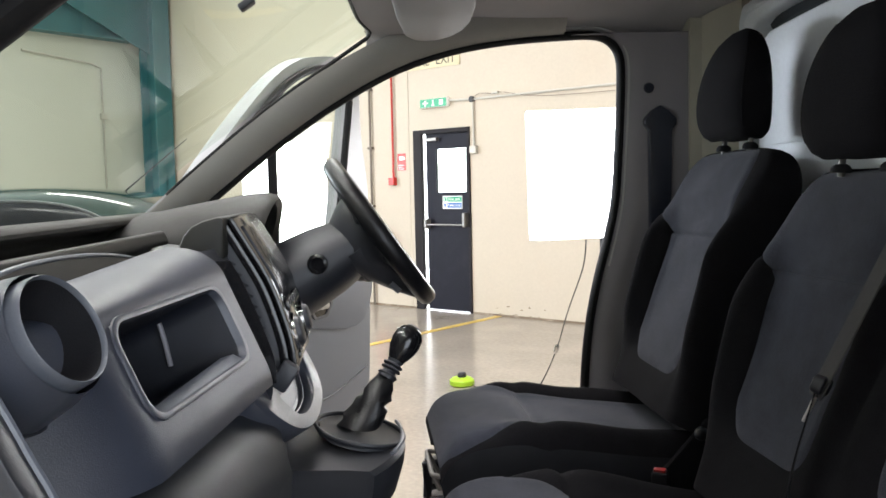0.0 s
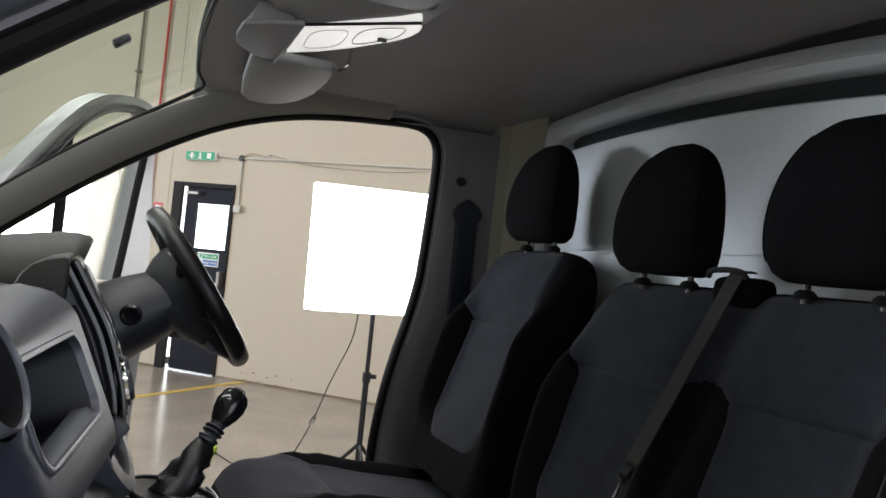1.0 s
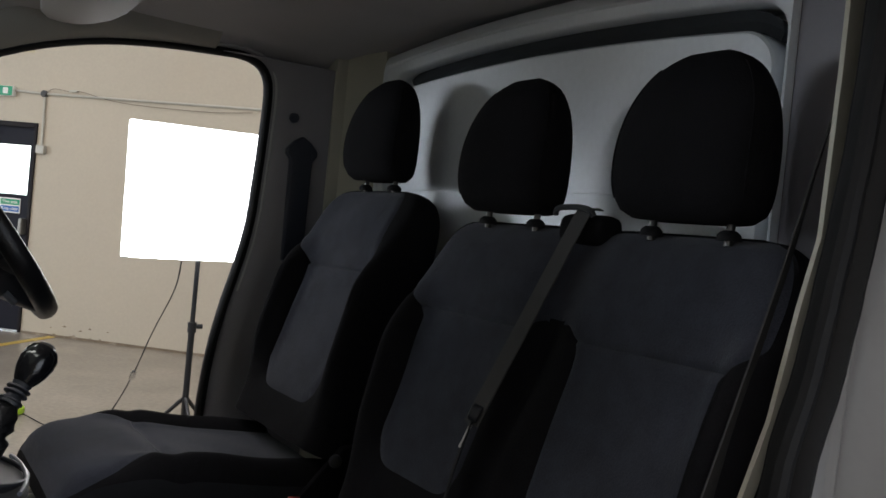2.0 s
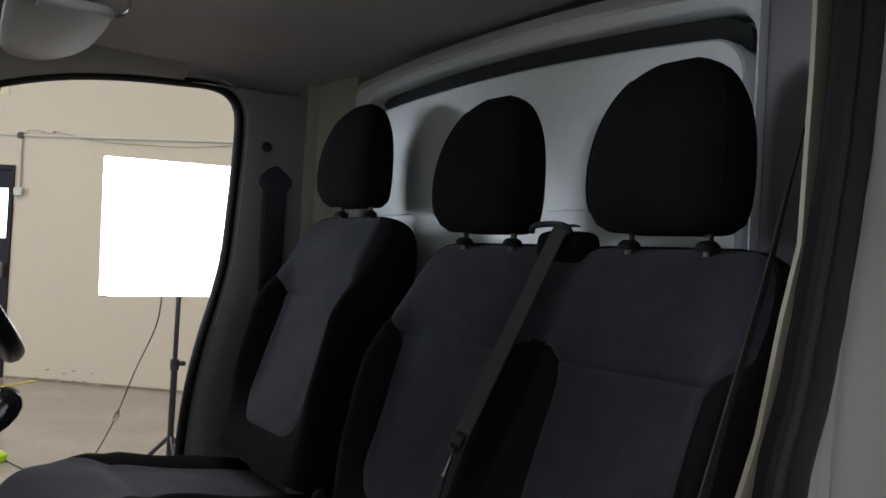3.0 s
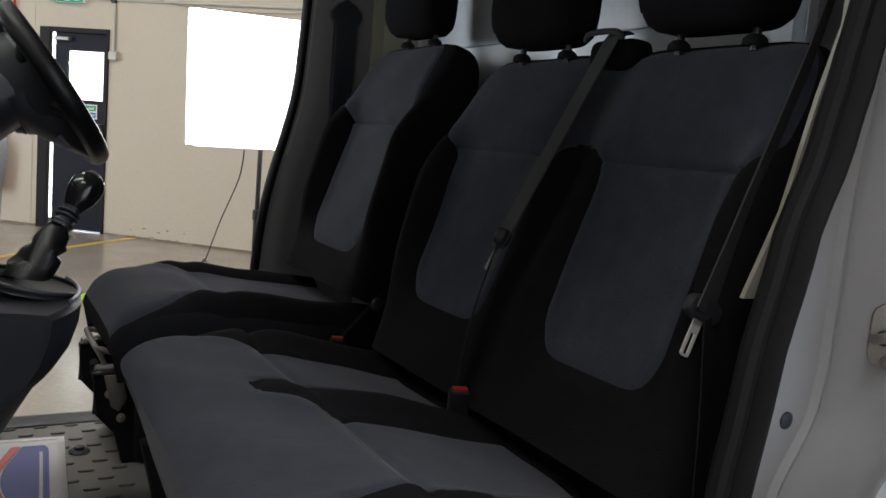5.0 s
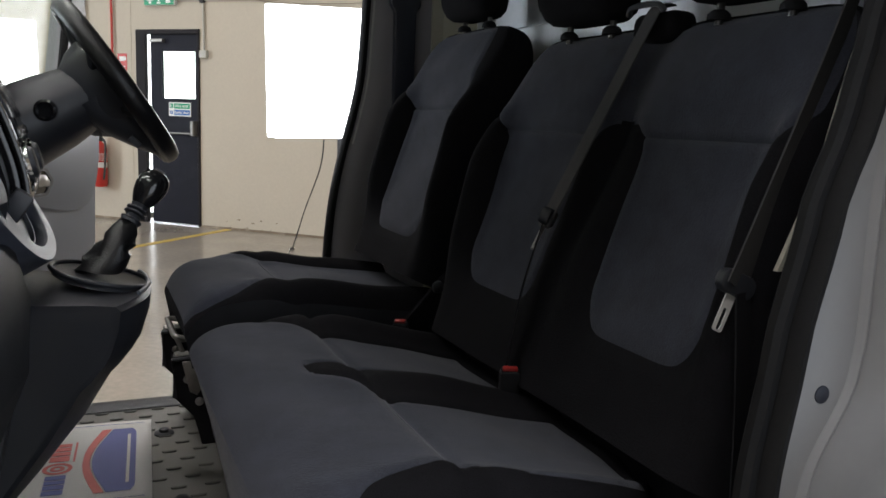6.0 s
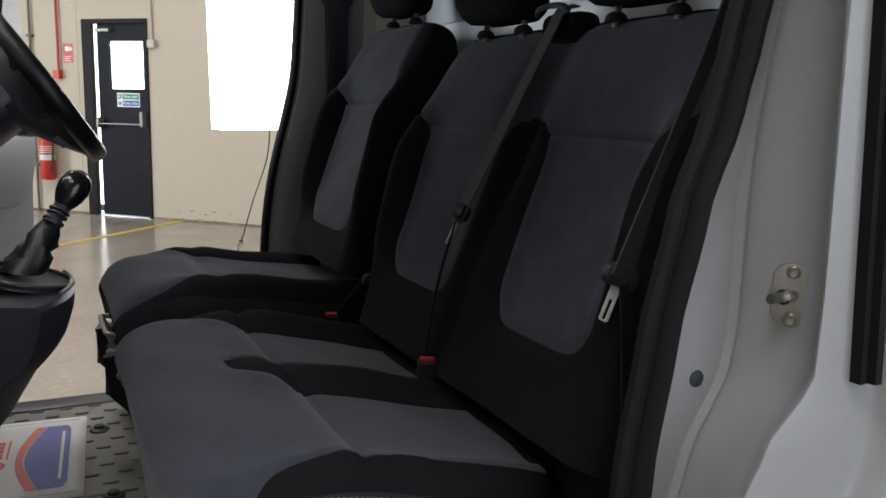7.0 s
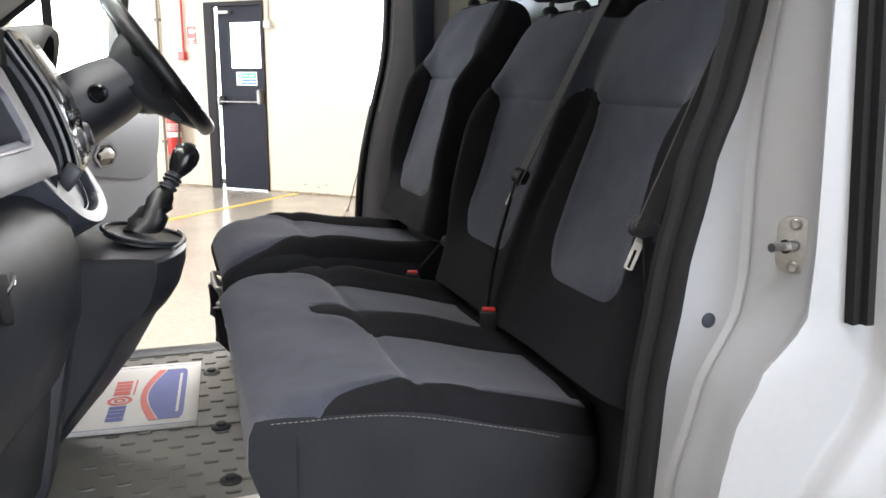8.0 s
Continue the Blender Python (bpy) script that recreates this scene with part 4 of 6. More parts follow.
# windscreen
ws = [(-0.93, 1.27), (-0.80, 1.385), (-0.60, 1.545), (-0.40, 1.69), (-0.24, 1.803), (-0.12, 1.878), (-0.107, 1.886)]
rows_ = []
for y in [-0.82 + 0.082 * i for i in range(21)]:
    bow = 0.05 * (1 - (y / 0.78) ** 2)
    rows_.append([(x - bow, y, z + 0.02 * (1 - (y / 0.78) ** 2)) for x, z in ws])
pane = part("windscreen", loft(rows_, closed=False), WINDSCREEN, van, "green tinted windscreen glass")
pane.visible_shadow = False
part("screen_sensor", moved(box((-0.014, -0.012, -0.006), (0.014, 0.012, 0.006), 0.004), pose(-0.311, -0.036, 1.762, 0, -34, 0)), BLACK_PLASTIC, van, "small black windscreen sensor")
rows_ = []
for y in [-0.80 + 0.08 * i for i in range(21)]:
    k = 1 - (y / 0.8) ** 2
    k2 = min(1, (1 - abs(y) / 0.8) / 0.12)
    rows_.append([(-0.112 - 0.060 * k, y, 1.874 + 0.014 * k), (-0.110 - 0.058 * k - 0.004 * k2, y, 1.856 + 0.018 * k), (-0.072 - 0.045 * k, y, 1.850 + 0.026 * k), (0.0, y, 1.853 + 0.04 * k), (0.02, y, 1.88 + 0.03 * k)])
part("header_trim", loft(rows_, closed=False), HEADLINER, van)

# black painted border of the windscreen, along the far pillar and the header
border = []
for i in range(2, len(line_far)):
    a, b = line_far[i]
    if a > -0.175:
        break
    q, r = line_far[i - 1], line_far[i + 1]
    d = Vector((r[0] - q[0], r[1] - q[1])).normalized()
    k = min(1, max(0, (a + 0.72) / 0.5))
    wide = (0.066 + 0.01 * k) * 1.05
    border.append((a - d.y * wide, 0.745, b + d.x * wide))
border += [(-0.137, 0.745, 1.838), (-0.118, 0.738, 1.852), (-0.117, 0.70, 1.860)] + [(-0.114 - 0.06 * (1 - (y / 0.8) ** 2), y, 1.858 + 0.018 * (1 - (y / 0.8) ** 2)) for y in (0.6, 0.45, 0.3, 0.1, -0.1, -0.3, -0.5, -0.7)]
part("screen_border", tube(border, 0.005, 8, n=110), RUBBER, van, "black border round the windscreen")

# bonnet and outer nose
rows_ = []
for y in [-0.85 + 0.085 * i for i in range(21)]:
    k = 1 - (y / 0.85) ** 2
    rows_.append([(-0.90 - 0.12 * k, y, 1.25 + 0.02 * k), (-1.2 - 0.1 * k, y, 1.14 + 0.03 * k), (-1.5 - 0.1 * k, y, 1.0 + 0.03 * k), (-1.62 - 0.1 * k, y, 0.85), (-1.66 - 0.1 * k, y, 0.35)])
part("bonnet", loft(rows_, closed=False), WHITE_METAL, van)
for side in (1, -1):
    part("front_wing", prism([(-0.62, 0.42), (-0.62, 1.30), (-0.95, 1.25), (-1.5, 1.0), (-1.62, 0.8), (-1.6, 0.4)], side * 0.84, side * 0.92, "y", 0.01), WHITE_METAL, van)
for x, side in ((-1.1, 1), (-1.1, -1), (1.98, 1), (1.98, -1)):
    wheel = part("wheel", revolve([(0.17, -0.09), (0.30, -0.10), (0.33, -0.07), (0.335, 0.07), (0.30, 0.10), (0.17, 0.09)], 32, pose(x, side * 0.80, 0.413, 90)), RUBBER, van, "road wheel")
    part("rim", revolve([(0.20, -0.08), (0.20, 0.08)], 24, pose(x, side * 0.80, 0.413, 90)), SILVER_TRIM, wheel)
part("underbody", box((-1.5, -0.7, 0.25), (2.6, 0.7, 0.45)), BLACK_PLASTIC, van)
part("far_side", box((0.9, 0.93, 0.42), (2.6, 0.96, 1.95)), WHITE_METAL, van)
part("rear_end", box((2.58, -0.96, 0.42), (2.62, 0.96, 1.95)), WHITE_METAL, van)

# open driver's door, swung forward about its hinge
HINGE = pose(-0.56, 0.88, 0, 0, 0, 66.9)
DOOR_OUT = [(0.0, 0.55), (0.95, 0.55), (0.975, 0.8), (0.995, 1.05), (1.03, 1.22), (1.06, 1.30), (0.0, 1.30)]
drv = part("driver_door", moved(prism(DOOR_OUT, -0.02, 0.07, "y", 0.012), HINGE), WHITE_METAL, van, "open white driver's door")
part("door_card", moved(prism([(0.04, 0.60), (0.935, 0.60), (0.962, 0.8), (0.982, 1.05), (1.005, 1.20), (1.0, 1.25), (0.04, 1.27)], -0.05, -0.018, "y", 0.012), HINGE), CARD_GREY, drv, "blue-grey moulded door card")
part("card_panel", moved(prism([(0.30, 1.255), (0.99, 1.235), (0.985, 1.16), (0.965, 1.09), (0.93, 1.03), (0.88, 0.998), (0.82, 0.987), (0.73, 0.99), (0.45, 1.035), (0.30, 1.06)], -0.062, -0.05, "y", 0.005), HINGE), CARD_GREY, drv)
fr_o = [(-0.10, 1.45), (0.062, 1.585), (0.262, 1.735), (0.418, 1.835), (0.536, 1.888), (0.645, 1.918), (0.842, 1.945), (0.97, 1.94), (1.03, 1.88), (1.045, 1.68), (1.09, 1.50), (1.10, 1.29)]
fr_i = [(-0.03, 1.45), (0.11, 1.57), (0.28, 1.69), (0.42, 1.785), (0.54, 1.842), (0.65, 1.876), (0.83, 1.903), (0.91, 1.895), (0.94, 1.82), (0.885, 1.61), (0.852, 1.49), (0.80, 1.32)]
so = [(p.x, p.z) for p in smooth_path([(a, 0, b) for a, b in fr_o], 40)]
si = [(p.x, p.z) for p in smooth_path([(a, 0, b) for a, b in fr_i], 40)]
bm = loft([[(o[0], 0.0, o[1]), (o[0], 0.05, o[1]), (i[0], 0.05, i[1]), (i[0], 0.0, i[1])] for o, i in zip(so, si)])
part("window_frame", moved(bm, HINGE), WHITE_METAL, drv)
bm = tube([(i[0], -0.004, i[1]) for i in si], 0.014, 8, up=(0, 1, 0))
part("frame_seal", moved(bm, HINGE), RUBBER, drv)
part("window_post", moved(box((0.384, 0.0, 1.28), (0.392, 0.03, 1.75)), HINGE), RUBBER, drv)
gp = part("door_glass", moved(prism([(0.0, 1.28), *si], 0.02, 0.026, "y"), HINGE), CLEAR, drv)
gp.visible_shadow = False
cup_o = [(0.525 + 0.078 * math.cos(a) * (1.0 + 0.06 * math.cos(6 * a)), 1.098 + 0.043 * math.sin(a) * (1.0 + 0.06 * math.cos(6 * a))) for a in [k / 36 * math.tau for k in range(36)]]
cup_i = [(0.525 + (a - 0.525) * 0.82, 1.098 + (c - 1.098) * 0.82) for a, c in cup_o]
pc = part("pull_cup", moved(prism(cup_i, -0.066, -0.055, "y"), HINGE), GLOSS_BLACK, drv, "recessed door release cup")
part("cup_ring", moved(frame_plate(cup_o, cup_i, -0.070, -0.055), HINGE), SILVER_TRIM, pc)
part("release_lever", moved(tube([(0.48, -0.068, 1.095), (0.525, -0.076, 1.105), (0.57, -0.068, 1.095)], [0.008, 0.012, 0.009], 10, n=9, flat=1.5), HINGE), STEEL, pc)
part("speaker_line", moved(tube([(0.30, -0.051, 0.80), (0.6, -0.051, 0.78), (0.93, -0.051, 0.82)], 0.003, 6, n=12), HINGE), GREY_PLASTIC, drv)
# ---------------------------------------------------------------- dashboard
dash = thing("dashboard", (-0.5, 0, 0.7), "grey and black moulded dashboard with open shelf", "dashboard")
YN = -0.80       # near end of the dash
PAD = [(-1.0, 1.2), (-0.98, 1.27), (-0.82, 1.37), (-0.70, 1.415), (-0.64, 1.428), (-0.615, 1.424), (-0.608, 1.41), (-0.64, 1.395), (-0.66, 1.34), (-0.9, 1.2)]
part("upper_pad", prism(PAD, YN, 0.82, "y", 0.008), DASH_TOP, dash, "black upper dash pad")
TRAY = [(-0.66, 1.362), (-0.56, 1.366), (-0.540, 1.397), (-0.524, 1.398), (-0.516, 1.378), (-0.54, 1.33), (-0.66, 1.32)]
part("upper_tray", prism(TRAY, YN, 0.27, "y", 0.005), DASH_TOP, dash, "black open tray")
part("lower_tray", prism([(-0.545, 1.325), (-0.44, 1.33), (-0.44, 1.29), (-0.545, 1.29)], YN + 0.02, -0.12, "y", 0.004), BLACK_PLASTIC, dash)
SH = (-0.612, -0.312)
YE = -0.262                 # the fascia ends here, beside the centre vents


def on_face(y, s, out=0.0):
    """A point of the passenger fascia: s = 0 at the shelf's top edge, 1 at its bottom; the near end curves away."""
    d = max(0, -0.63 - y)
    if s < -0.1:
        out -= 0.045 * ((-0.1 - s) / 0.52) ** 2
    if s > 1.25:
        out -= 0.045 * ((s - 1.25) / 0.85) ** 2
    return Vector((-0.346 + 0.038 * s + 0.91 * out + 0.146 * (y + 0.45) - 8.0 * d * d, y, 1.347 - 0.089 * s + 0.41 * out + 0.07 * (y + 0.44) * min(1, max(0, (-0.1 - s) / 0.4))))


def fring(y0, y1, s0, s1, ry, out):
    pts = []
    for sx, sy, a0 in ((1, 1, 0), (-1, 1, 90), (-1, -1, 180), (1, -1, 270)):
        for k in range(7):
            an = radians(a0 + 15 * k)
            y = (y0 + y1) / 2 + sx * ((y1 - y0) / 2 - ry) + ry * math.cos(an)
            s = (s0 + s1) / 2 + sy * ((s1 - s0) / 2 - ry / 0.097) + ry / 0.097 * math.sin(an)
            pts.append(on_face(y, s, out))
    return pts


ys = sorted({round(YN + 0.02 * k, 4) for k in range(27)} | {SH[0], SH[1], YE})
ss = sorted({round(-0.62 + 0.08 * k, 4) for k in range(28)} | {0.0, 1.0})
bm = bmesh.new()
vs = [[bm.verts.new(on_face(y, s)) for s in ss] for y in ys]
for i in range(len(ys) - 1):
    for k in range(len(ss) - 1):
        if not (SH[0] <= (ys[i] + ys[i + 1]) / 2 <= SH[1] and 0 <= (ss[k] + ss[k + 1]) / 2 <= 1):
            bm.faces.new((vs[i][k], vs[i + 1][k], vs[i + 1][k + 1], vs[i][k + 1]))
fa = part("fascia", bm, GREY_PLASTIC, dash, "grey passenger fascia")
bm = loft([fring(SH[0] - 0.008, SH[1] + 0.008, -0.07, 1.07, 0.030, -0.003), fring(SH[0] - 0.007, SH[1] + 0.007, -0.06, 1.06, 0.029, 0.002), fring(SH[0] - 0.004, SH[1] + 0.004, -0.035, 1.035, 0.028, 0.003),
           fring(SH[0] + 0.001, SH[1] - 0.001, 0.0, 1.0, 0.026, 0.002), fring(SH[0] + 0.003, SH[1] - 0.003, 0.02, 0.98, 0.024, -0.007)], caps=False)
# lighter than the fascia: the rim's edge highlight is in the colour
part("shelf_rim", bm, VENT_GREY, fa, "raised shelf rim lightened for its edge highlight")
bm = loft([fring(SH[0] + 0.002, SH[1] - 0.002, 0.01, 0.99, 0.024, -0.006), fring(SH[0] + 0.01, SH[1] - 0.01, 0.06, 0.97, 0.02, -0.15)], caps=False)
bm.faces.new([v for v in bm.verts][len(bm.verts) // 2:])
part("shelf_pocket", bm, POCKET, fa, "deep blue-black open shelf")
lip = [SH[0] + 0.02 + (SH[1] - SH[0] - 0.04) * k / 8 for k in range(9)]
part("shelf_lip", loft([[on_face(y, 0.99, -0.002), on_face(y, 0.965 - 0.09 * (y - SH[0]) / 0.3, -0.010), on_face(y, 0.94 - 0.09 * (y - SH[0]) / 0.3, -0.026), on_face(y, 0.985, -0.026)] for y in lip]), RIM_GREY, fa)
part("shelf_divider", tube([(-0.394, -0.330, 1.306), (-0.388, -0.330, 1.283), (-0.382, -0.330, 1.252)], 0.0032, 8, n=8), PILLAR_GREY, fa, "pale upright rib in the shelf")
part("fascia_top", loft([[(on_face(y, -0.62) + Vector(d)) for d in ((0, 0, 0), (-0.012, 0, 0.002), (-0.035, 0, -0.004), (-0.045, 0, -0.04))] for y in ys], closed=False), GREY_PLASTIC, dash)
CAP = [(-0.43, 1.36), (-0.412, 1.388), (-0.405, 1.404), (-0.393, 1.418), (-0.375, 1.427), (-0.355, 1.432), (-0.345, 1.432), (-0.345, 1.37), (-0.38, 1.35)]
part("stack_cap", prism(CAP, -0.128, 0.165, "y", 0.006), DASH_TOP, dash, "dark rounded cap over the centre stack")
# shallow bin behind the fascia, its far lip bowed
rings, lip_line = [], []
for y in steps_of(-0.80, -0.02, 30):
    z = 1.399 - 0.19 * max(0, y + 0.50) ** 2 - 0.6 * max(0, -0.52 - y) ** 2
    rings.append([(-0.43, y, 1.33), (-0.462, y, z - 0.012), (-0.467, y, z - 0.002), (-0.473, y, z), (-0.480, y, z - 0.004), (-0.50, y, 1.33)])
    lip_line.append((-0.470, y, z))
part("bin_wall", loft(rings), DASH_TOP, dash, "black bowed bin behind the fascia")
# light catching the bin's lip, drawn as a paler tube
part("bin_lip_highlight", tube(lip_line, 0.003, 8), RIM_GREY, dash, "painted pale highlight along the lip of the bin")

# round air vent
vm = Matrix.Translation((-0.381, -0.716, 1.357)) @ Vector((0.87, -0.22, 0.44)).to_track_quat("Z", "Y").to_matrix().to_4x4()
vent = part("air_vent", revolve([(0.052, -0.04), (0.0480, 0.006), (0.0472, 0.0125), (0.0462, 0.0140), (0.0450, 0.0125), (0.0445, 0.009)], 40, vm, False), RIM_GREY, dash, "round dark grey air vent")
part("vent_throat", revolve([(0.0446, 0.0092), (0.0425, -0.02), (0.0405, -0.052)], 40, vm, False), TRIM_BLACK, vent, "dark vent throat")
part("vent_bowl", revolve([(0.0405, -0.050), (0.028, -0.060), (0.0005, -0.061)], 32, vm, False), BLACK_PLASTIC, vent)
part("vent_ball", revolve([(0.0005, -0.012), (0.014, -0.015), (0.023, -0.024), (0.028, -0.04)], 32, vm @ pose(0, 0, -0.024)), TRIM_BLACK, vent)
part("vent_tab", moved(box((-0.020, -0.0025, -0.036), (0.020, 0.0025, -0.022), 0.002), vm @ pose(0, 0, 0, 0, 0, 100)), CHROME, vent, "bright vane tab")
for d in (-0.013, 0.013):
    part("vent_vane", moved(box((-0.024, d - 0.001, -0.05), (0.024, d + 0.001, -0.030), 0.0005), vm @ pose(0, 0, 0, 0, 0, 100)), BLACK_PLASTIC, vent)
END_LINE = [(-0.62, 1.385), (-0.50, 1.400), (-0.44, 1.392), (-0.408, 1.362), (-0.386, 1.322), (-0.368, 1.284), (-0.352, 1.250), (-0.338, 1.20), (-0.330, 1.10), (-0.345, 0.98), (-0.40, 0.85), (-0.50, 0.78)]
end_curve = [(p.x, p.z) for p in smooth_path([(a, 0, b) for a, b in END_LINE], 40)]
de = part("dash_end", prism([(-0.95, 1.2)] + end_curve + [(-0.9, 0.8)], -0.835, -0.803, "y", 0.004), CONSOLE_BLACK, dash, "black end panel of the dashboard")
part("end_edge", tube([(a, -0.803, b) for a, b in end_curve[4:]], 0.0035, 8), RIM_GREY, de, "pale edge of the end panel")
part("vent_housing", revolve([(0.066, -0.09), (0.062, -0.05), (0.057, -0.015), (0.052, 0.004)], 36, vm, False), VENT_GREY, vent)
part("vent_groove", revolve([(0.0635, -0.052), (0.0645, -0.05), (0.0625, -0.048)], 36, vm, False), BLACK_PLASTIC, vent)

# glove box and lower panels
GLOVE = [(-0.9, 1.183), (-0.345, 1.188), (-0.318, 1.181), (-0.292, 1.152), (-0.274, 1.08), (-0.28, 0.98), (-0.32, 0.88), (-0.38, 0.80), (-0.50, 0.72), (-0.9, 0.72)]
bm = prism(GLOVE, -0.80, -0.225, "y", 0.022)
for v in bm.verts:
    v.co.x += 0.146 * (v.co.y + 0.45)
gl = part("glove_box", bm, BLACK_PLASTIC, dash, "black bulging glove box lid")
KNEE = [(p.x, p.z) for p in smooth_path([(-0.29, 0, 1.17), (-0.268, 0, 1.14), (-0.261, 0, 1.04), (-0.273, 0, 0.925), (-0.304, 0, 0.778), (-0.326, 0, 0.67), (-0.36, 0, 0.635)], 22)]
part("knee_panel", prism([(-0.9, 1.17)] + KNEE + [(-0.9, 0.63)], -0.235, -0.128, "y", 0.012), CONSOLE_BLACK, dash, "black panel beside the gear console")
part("glove_latch", moved(prism(round_rect(0.085, 0.05, 0.018), -0.006, 0.006, "x", 0.003), pose(-0.296, -0.60, 1.098, 0, -6, 8)), TRIM_BLACK, gl, "black latch recess")
part("latch_bar", tube([(-0.291, -0.565, 1.120), (-0.286, -0.60, 1.117), (-0.291, -0.635, 1.108)], 0.0035, 8, n=10), CHROME, gl, "bright latch bar")
bm = prism([(-0.9, 0.90), (-0.30, 0.90), (-0.312, 0.80), (-0.335, 0.69), (-0.375, 0.635), (-0.9, 0.63)], -0.78, -0.23, "y", 0.016)
for v in bm.verts:
    v.co.x += 0.146 * (v.co.y + 0.24)
part("lower_panel", bm, CONSOLE_BLACK, dash, "black panel below the glove box")
# driver's side body
DRV = [(-0.9, 1.2), (-0.62, 1.385), (-0.42, 1.36), (-0.36, 1.28), (-0.33, 1.12), (-0.37, 0.98), (-0.45, 0.86), (-0.9, 0.8)]
part("driver_panel", prism(DRV, 0.14, 0.82, "y", 0.012), BLACK_PLASTIC, dash)
# instrument hood
hood = []
for x, w, h in ((-0.72, 0.17, 1.395), (-0.60, 0.185, 1.428), (-0.48, 0.19, 1.450), (-0.385, 0.188, 1.466), (-0.345, 0.186, 1.468), (-0.328, 0.184, 1.463), (-0.320, 0.180, 1.455)):
    lean = 0.30 * min(1, max(0, (x + 0.56) / 0.2))
    hood.append([(x - lean * (h - (1.33 + (h - 1.33) * math.sin(radians(a)) ** 0.7)), 0.45 + w * math.cos(radians(a)), 1.33 + (h - 1.33) * math.sin(radians(a)) ** 0.7) for a in range(0, 181, 9)])
inner = [[(x - 0.012, 0.45 + (y - 0.45) * 0.94, 1.325 + (z - 1.325) * 0.90) for x, y, z in ring] for ring in hood[::-1]]
bm = loft(hood + inner, closed=False)
part("instrument_hood", bm, DASH_TOP, dash, "black instrument hood")
part("instrument_lens", prism([(0.28, 1.33), (0.62, 1.33), (0.60, 1.40), (0.52, 1.43), (0.38, 1.43), (0.30, 1.40)], -0.46, -0.455, "x"), SCREEN, dash)

# centre stack: glossy panel standing proud of the fascia
STACK_LINE = smooth_path([(-0.338, 0, 1.432), (-0.314, 0, 1.391), (-0.281, 0, 1.331), (-0.259, 0, 1.268), (-0.249, 0, 1.225), (-0.246, 0, 1.187)], 81)


def stack(y, s, out=0.0):
    """s = 0 at the top of the glossy panel, 1 at its foot."""
    p = STACK_LINE[min(79, max(0, round(s * 75)))]
    q = STACK_LINE[min(80, max(1, round(s * 75) + 1))]
    d = (q - p).normalized()
    over = min(0, s) * 0.245 + max(0, s - 80 / 75) * 0.245
    p = STACK_LINE[min(80, max(0, round(s * 75)))] + d * over
    return Vector((p.x - d.z * out, y, p.z + d.x * out))


C0, C1 = -0.085, 0.16
def stack_plate(y0, y1, s0, s1, lo, hi, name, mat, parent, label="", n=10):
    rings = []
    for k in range(n + 1):
        s = s0 + (s1 - s0) * k / n
        rings.append([stack(y0, s, lo), stack(y1, s, lo), stack(y1, s, hi), stack(y0, s, hi)])
    bm = loft(rings)
    bmesh.ops.recalc_face_normals(bm, faces=bm.faces)
    bmesh.ops.bevel(bm, geom=[e for e in bm.edges if e.calc_face_angle(0) > 0.8], offset=min(0.004, abs(hi - lo) * 0.4), segments=2, profile=0.5, affect="EDGES")
    return part(name, bm, mat, parent, label)


stack_plate(C0 - 0.004, C1 + 0.004, 0.12, 1.0, -0.09, -0.052, "stack_body", BLACK_PLASTIC, dash)
stack_plate(C0 - 0.006, C1 + 0.004, 0.02, 1.03, -0.052, -0.02, "stack_core", BLACK_PLASTIC, dash)
stack_plate(C0 - 0.012, C1 + 0.012, 0.0, 1.05, -0.026, -0.0115, "bezel_back", GLOSS_BLACK, dash, n=24)
bez = stack_plate(C0 - 0.010, C1 + 0.010, 0.0, 1.05, -0.010, 0.0, "stack_bezel", GLOSS_BLACK, dash, "glossy black centre panel", n=24)
stack_plate(C0 + 0.012, C1 - 0.012, 0.10, 0.50, -0.002, 0.004, "display", SCREEN, bez, "dark display screen")
for k in range(6):
    y = C0 + 0.03 + k * 0.032
    stack_plate(y, y + 0.024, 0.55, 0.60, -0.002, 0.006, "button", GLOSS_BLACK, bez, n=1)
for y in (C0 + 0.045, C1 - 0.045):
    d = stack(y, 0.76, 0.0)
    kn = part("dial", revolve([(0.030, -0.004), (0.030, 0.003), (0.024, 0.005), (0.022, 0.011), (0.018, 0.013)], 28, Matrix.Translation(d) @ Matrix.Rotation(radians(76), 4, "Y")), BLACK_PLASTIC, bez, "round heater dial")
    part("dial_ring", revolve([(0.031, 0.0), (0.031, 0.005), (0.028, 0.005), (0.028, 0.0)], 28, Matrix.Translation(d) @ Matrix.Rotation(radians(76), 4, "Y"), False), CHROME, kn)
stack_plate(C0 + 0.03, C1 - 0.03, 0.92, 0.97, -0.002, 0.004, "button", GLOSS_BLACK, bez, n=1)
# vents between the fascia and the stack: a dark recess with fins
def beside(z, y):
    x1 = min(STACK_LINE, key=lambda p: abs(p.z - z)).x - 0.045
    x0 = on_face(YE, (1.347 - z) / 0.089).x - 0.03
    f = (y - YE) / (-0.10 - YE)
    return Vector((x0 + (x1 - x0) * f, y, z))


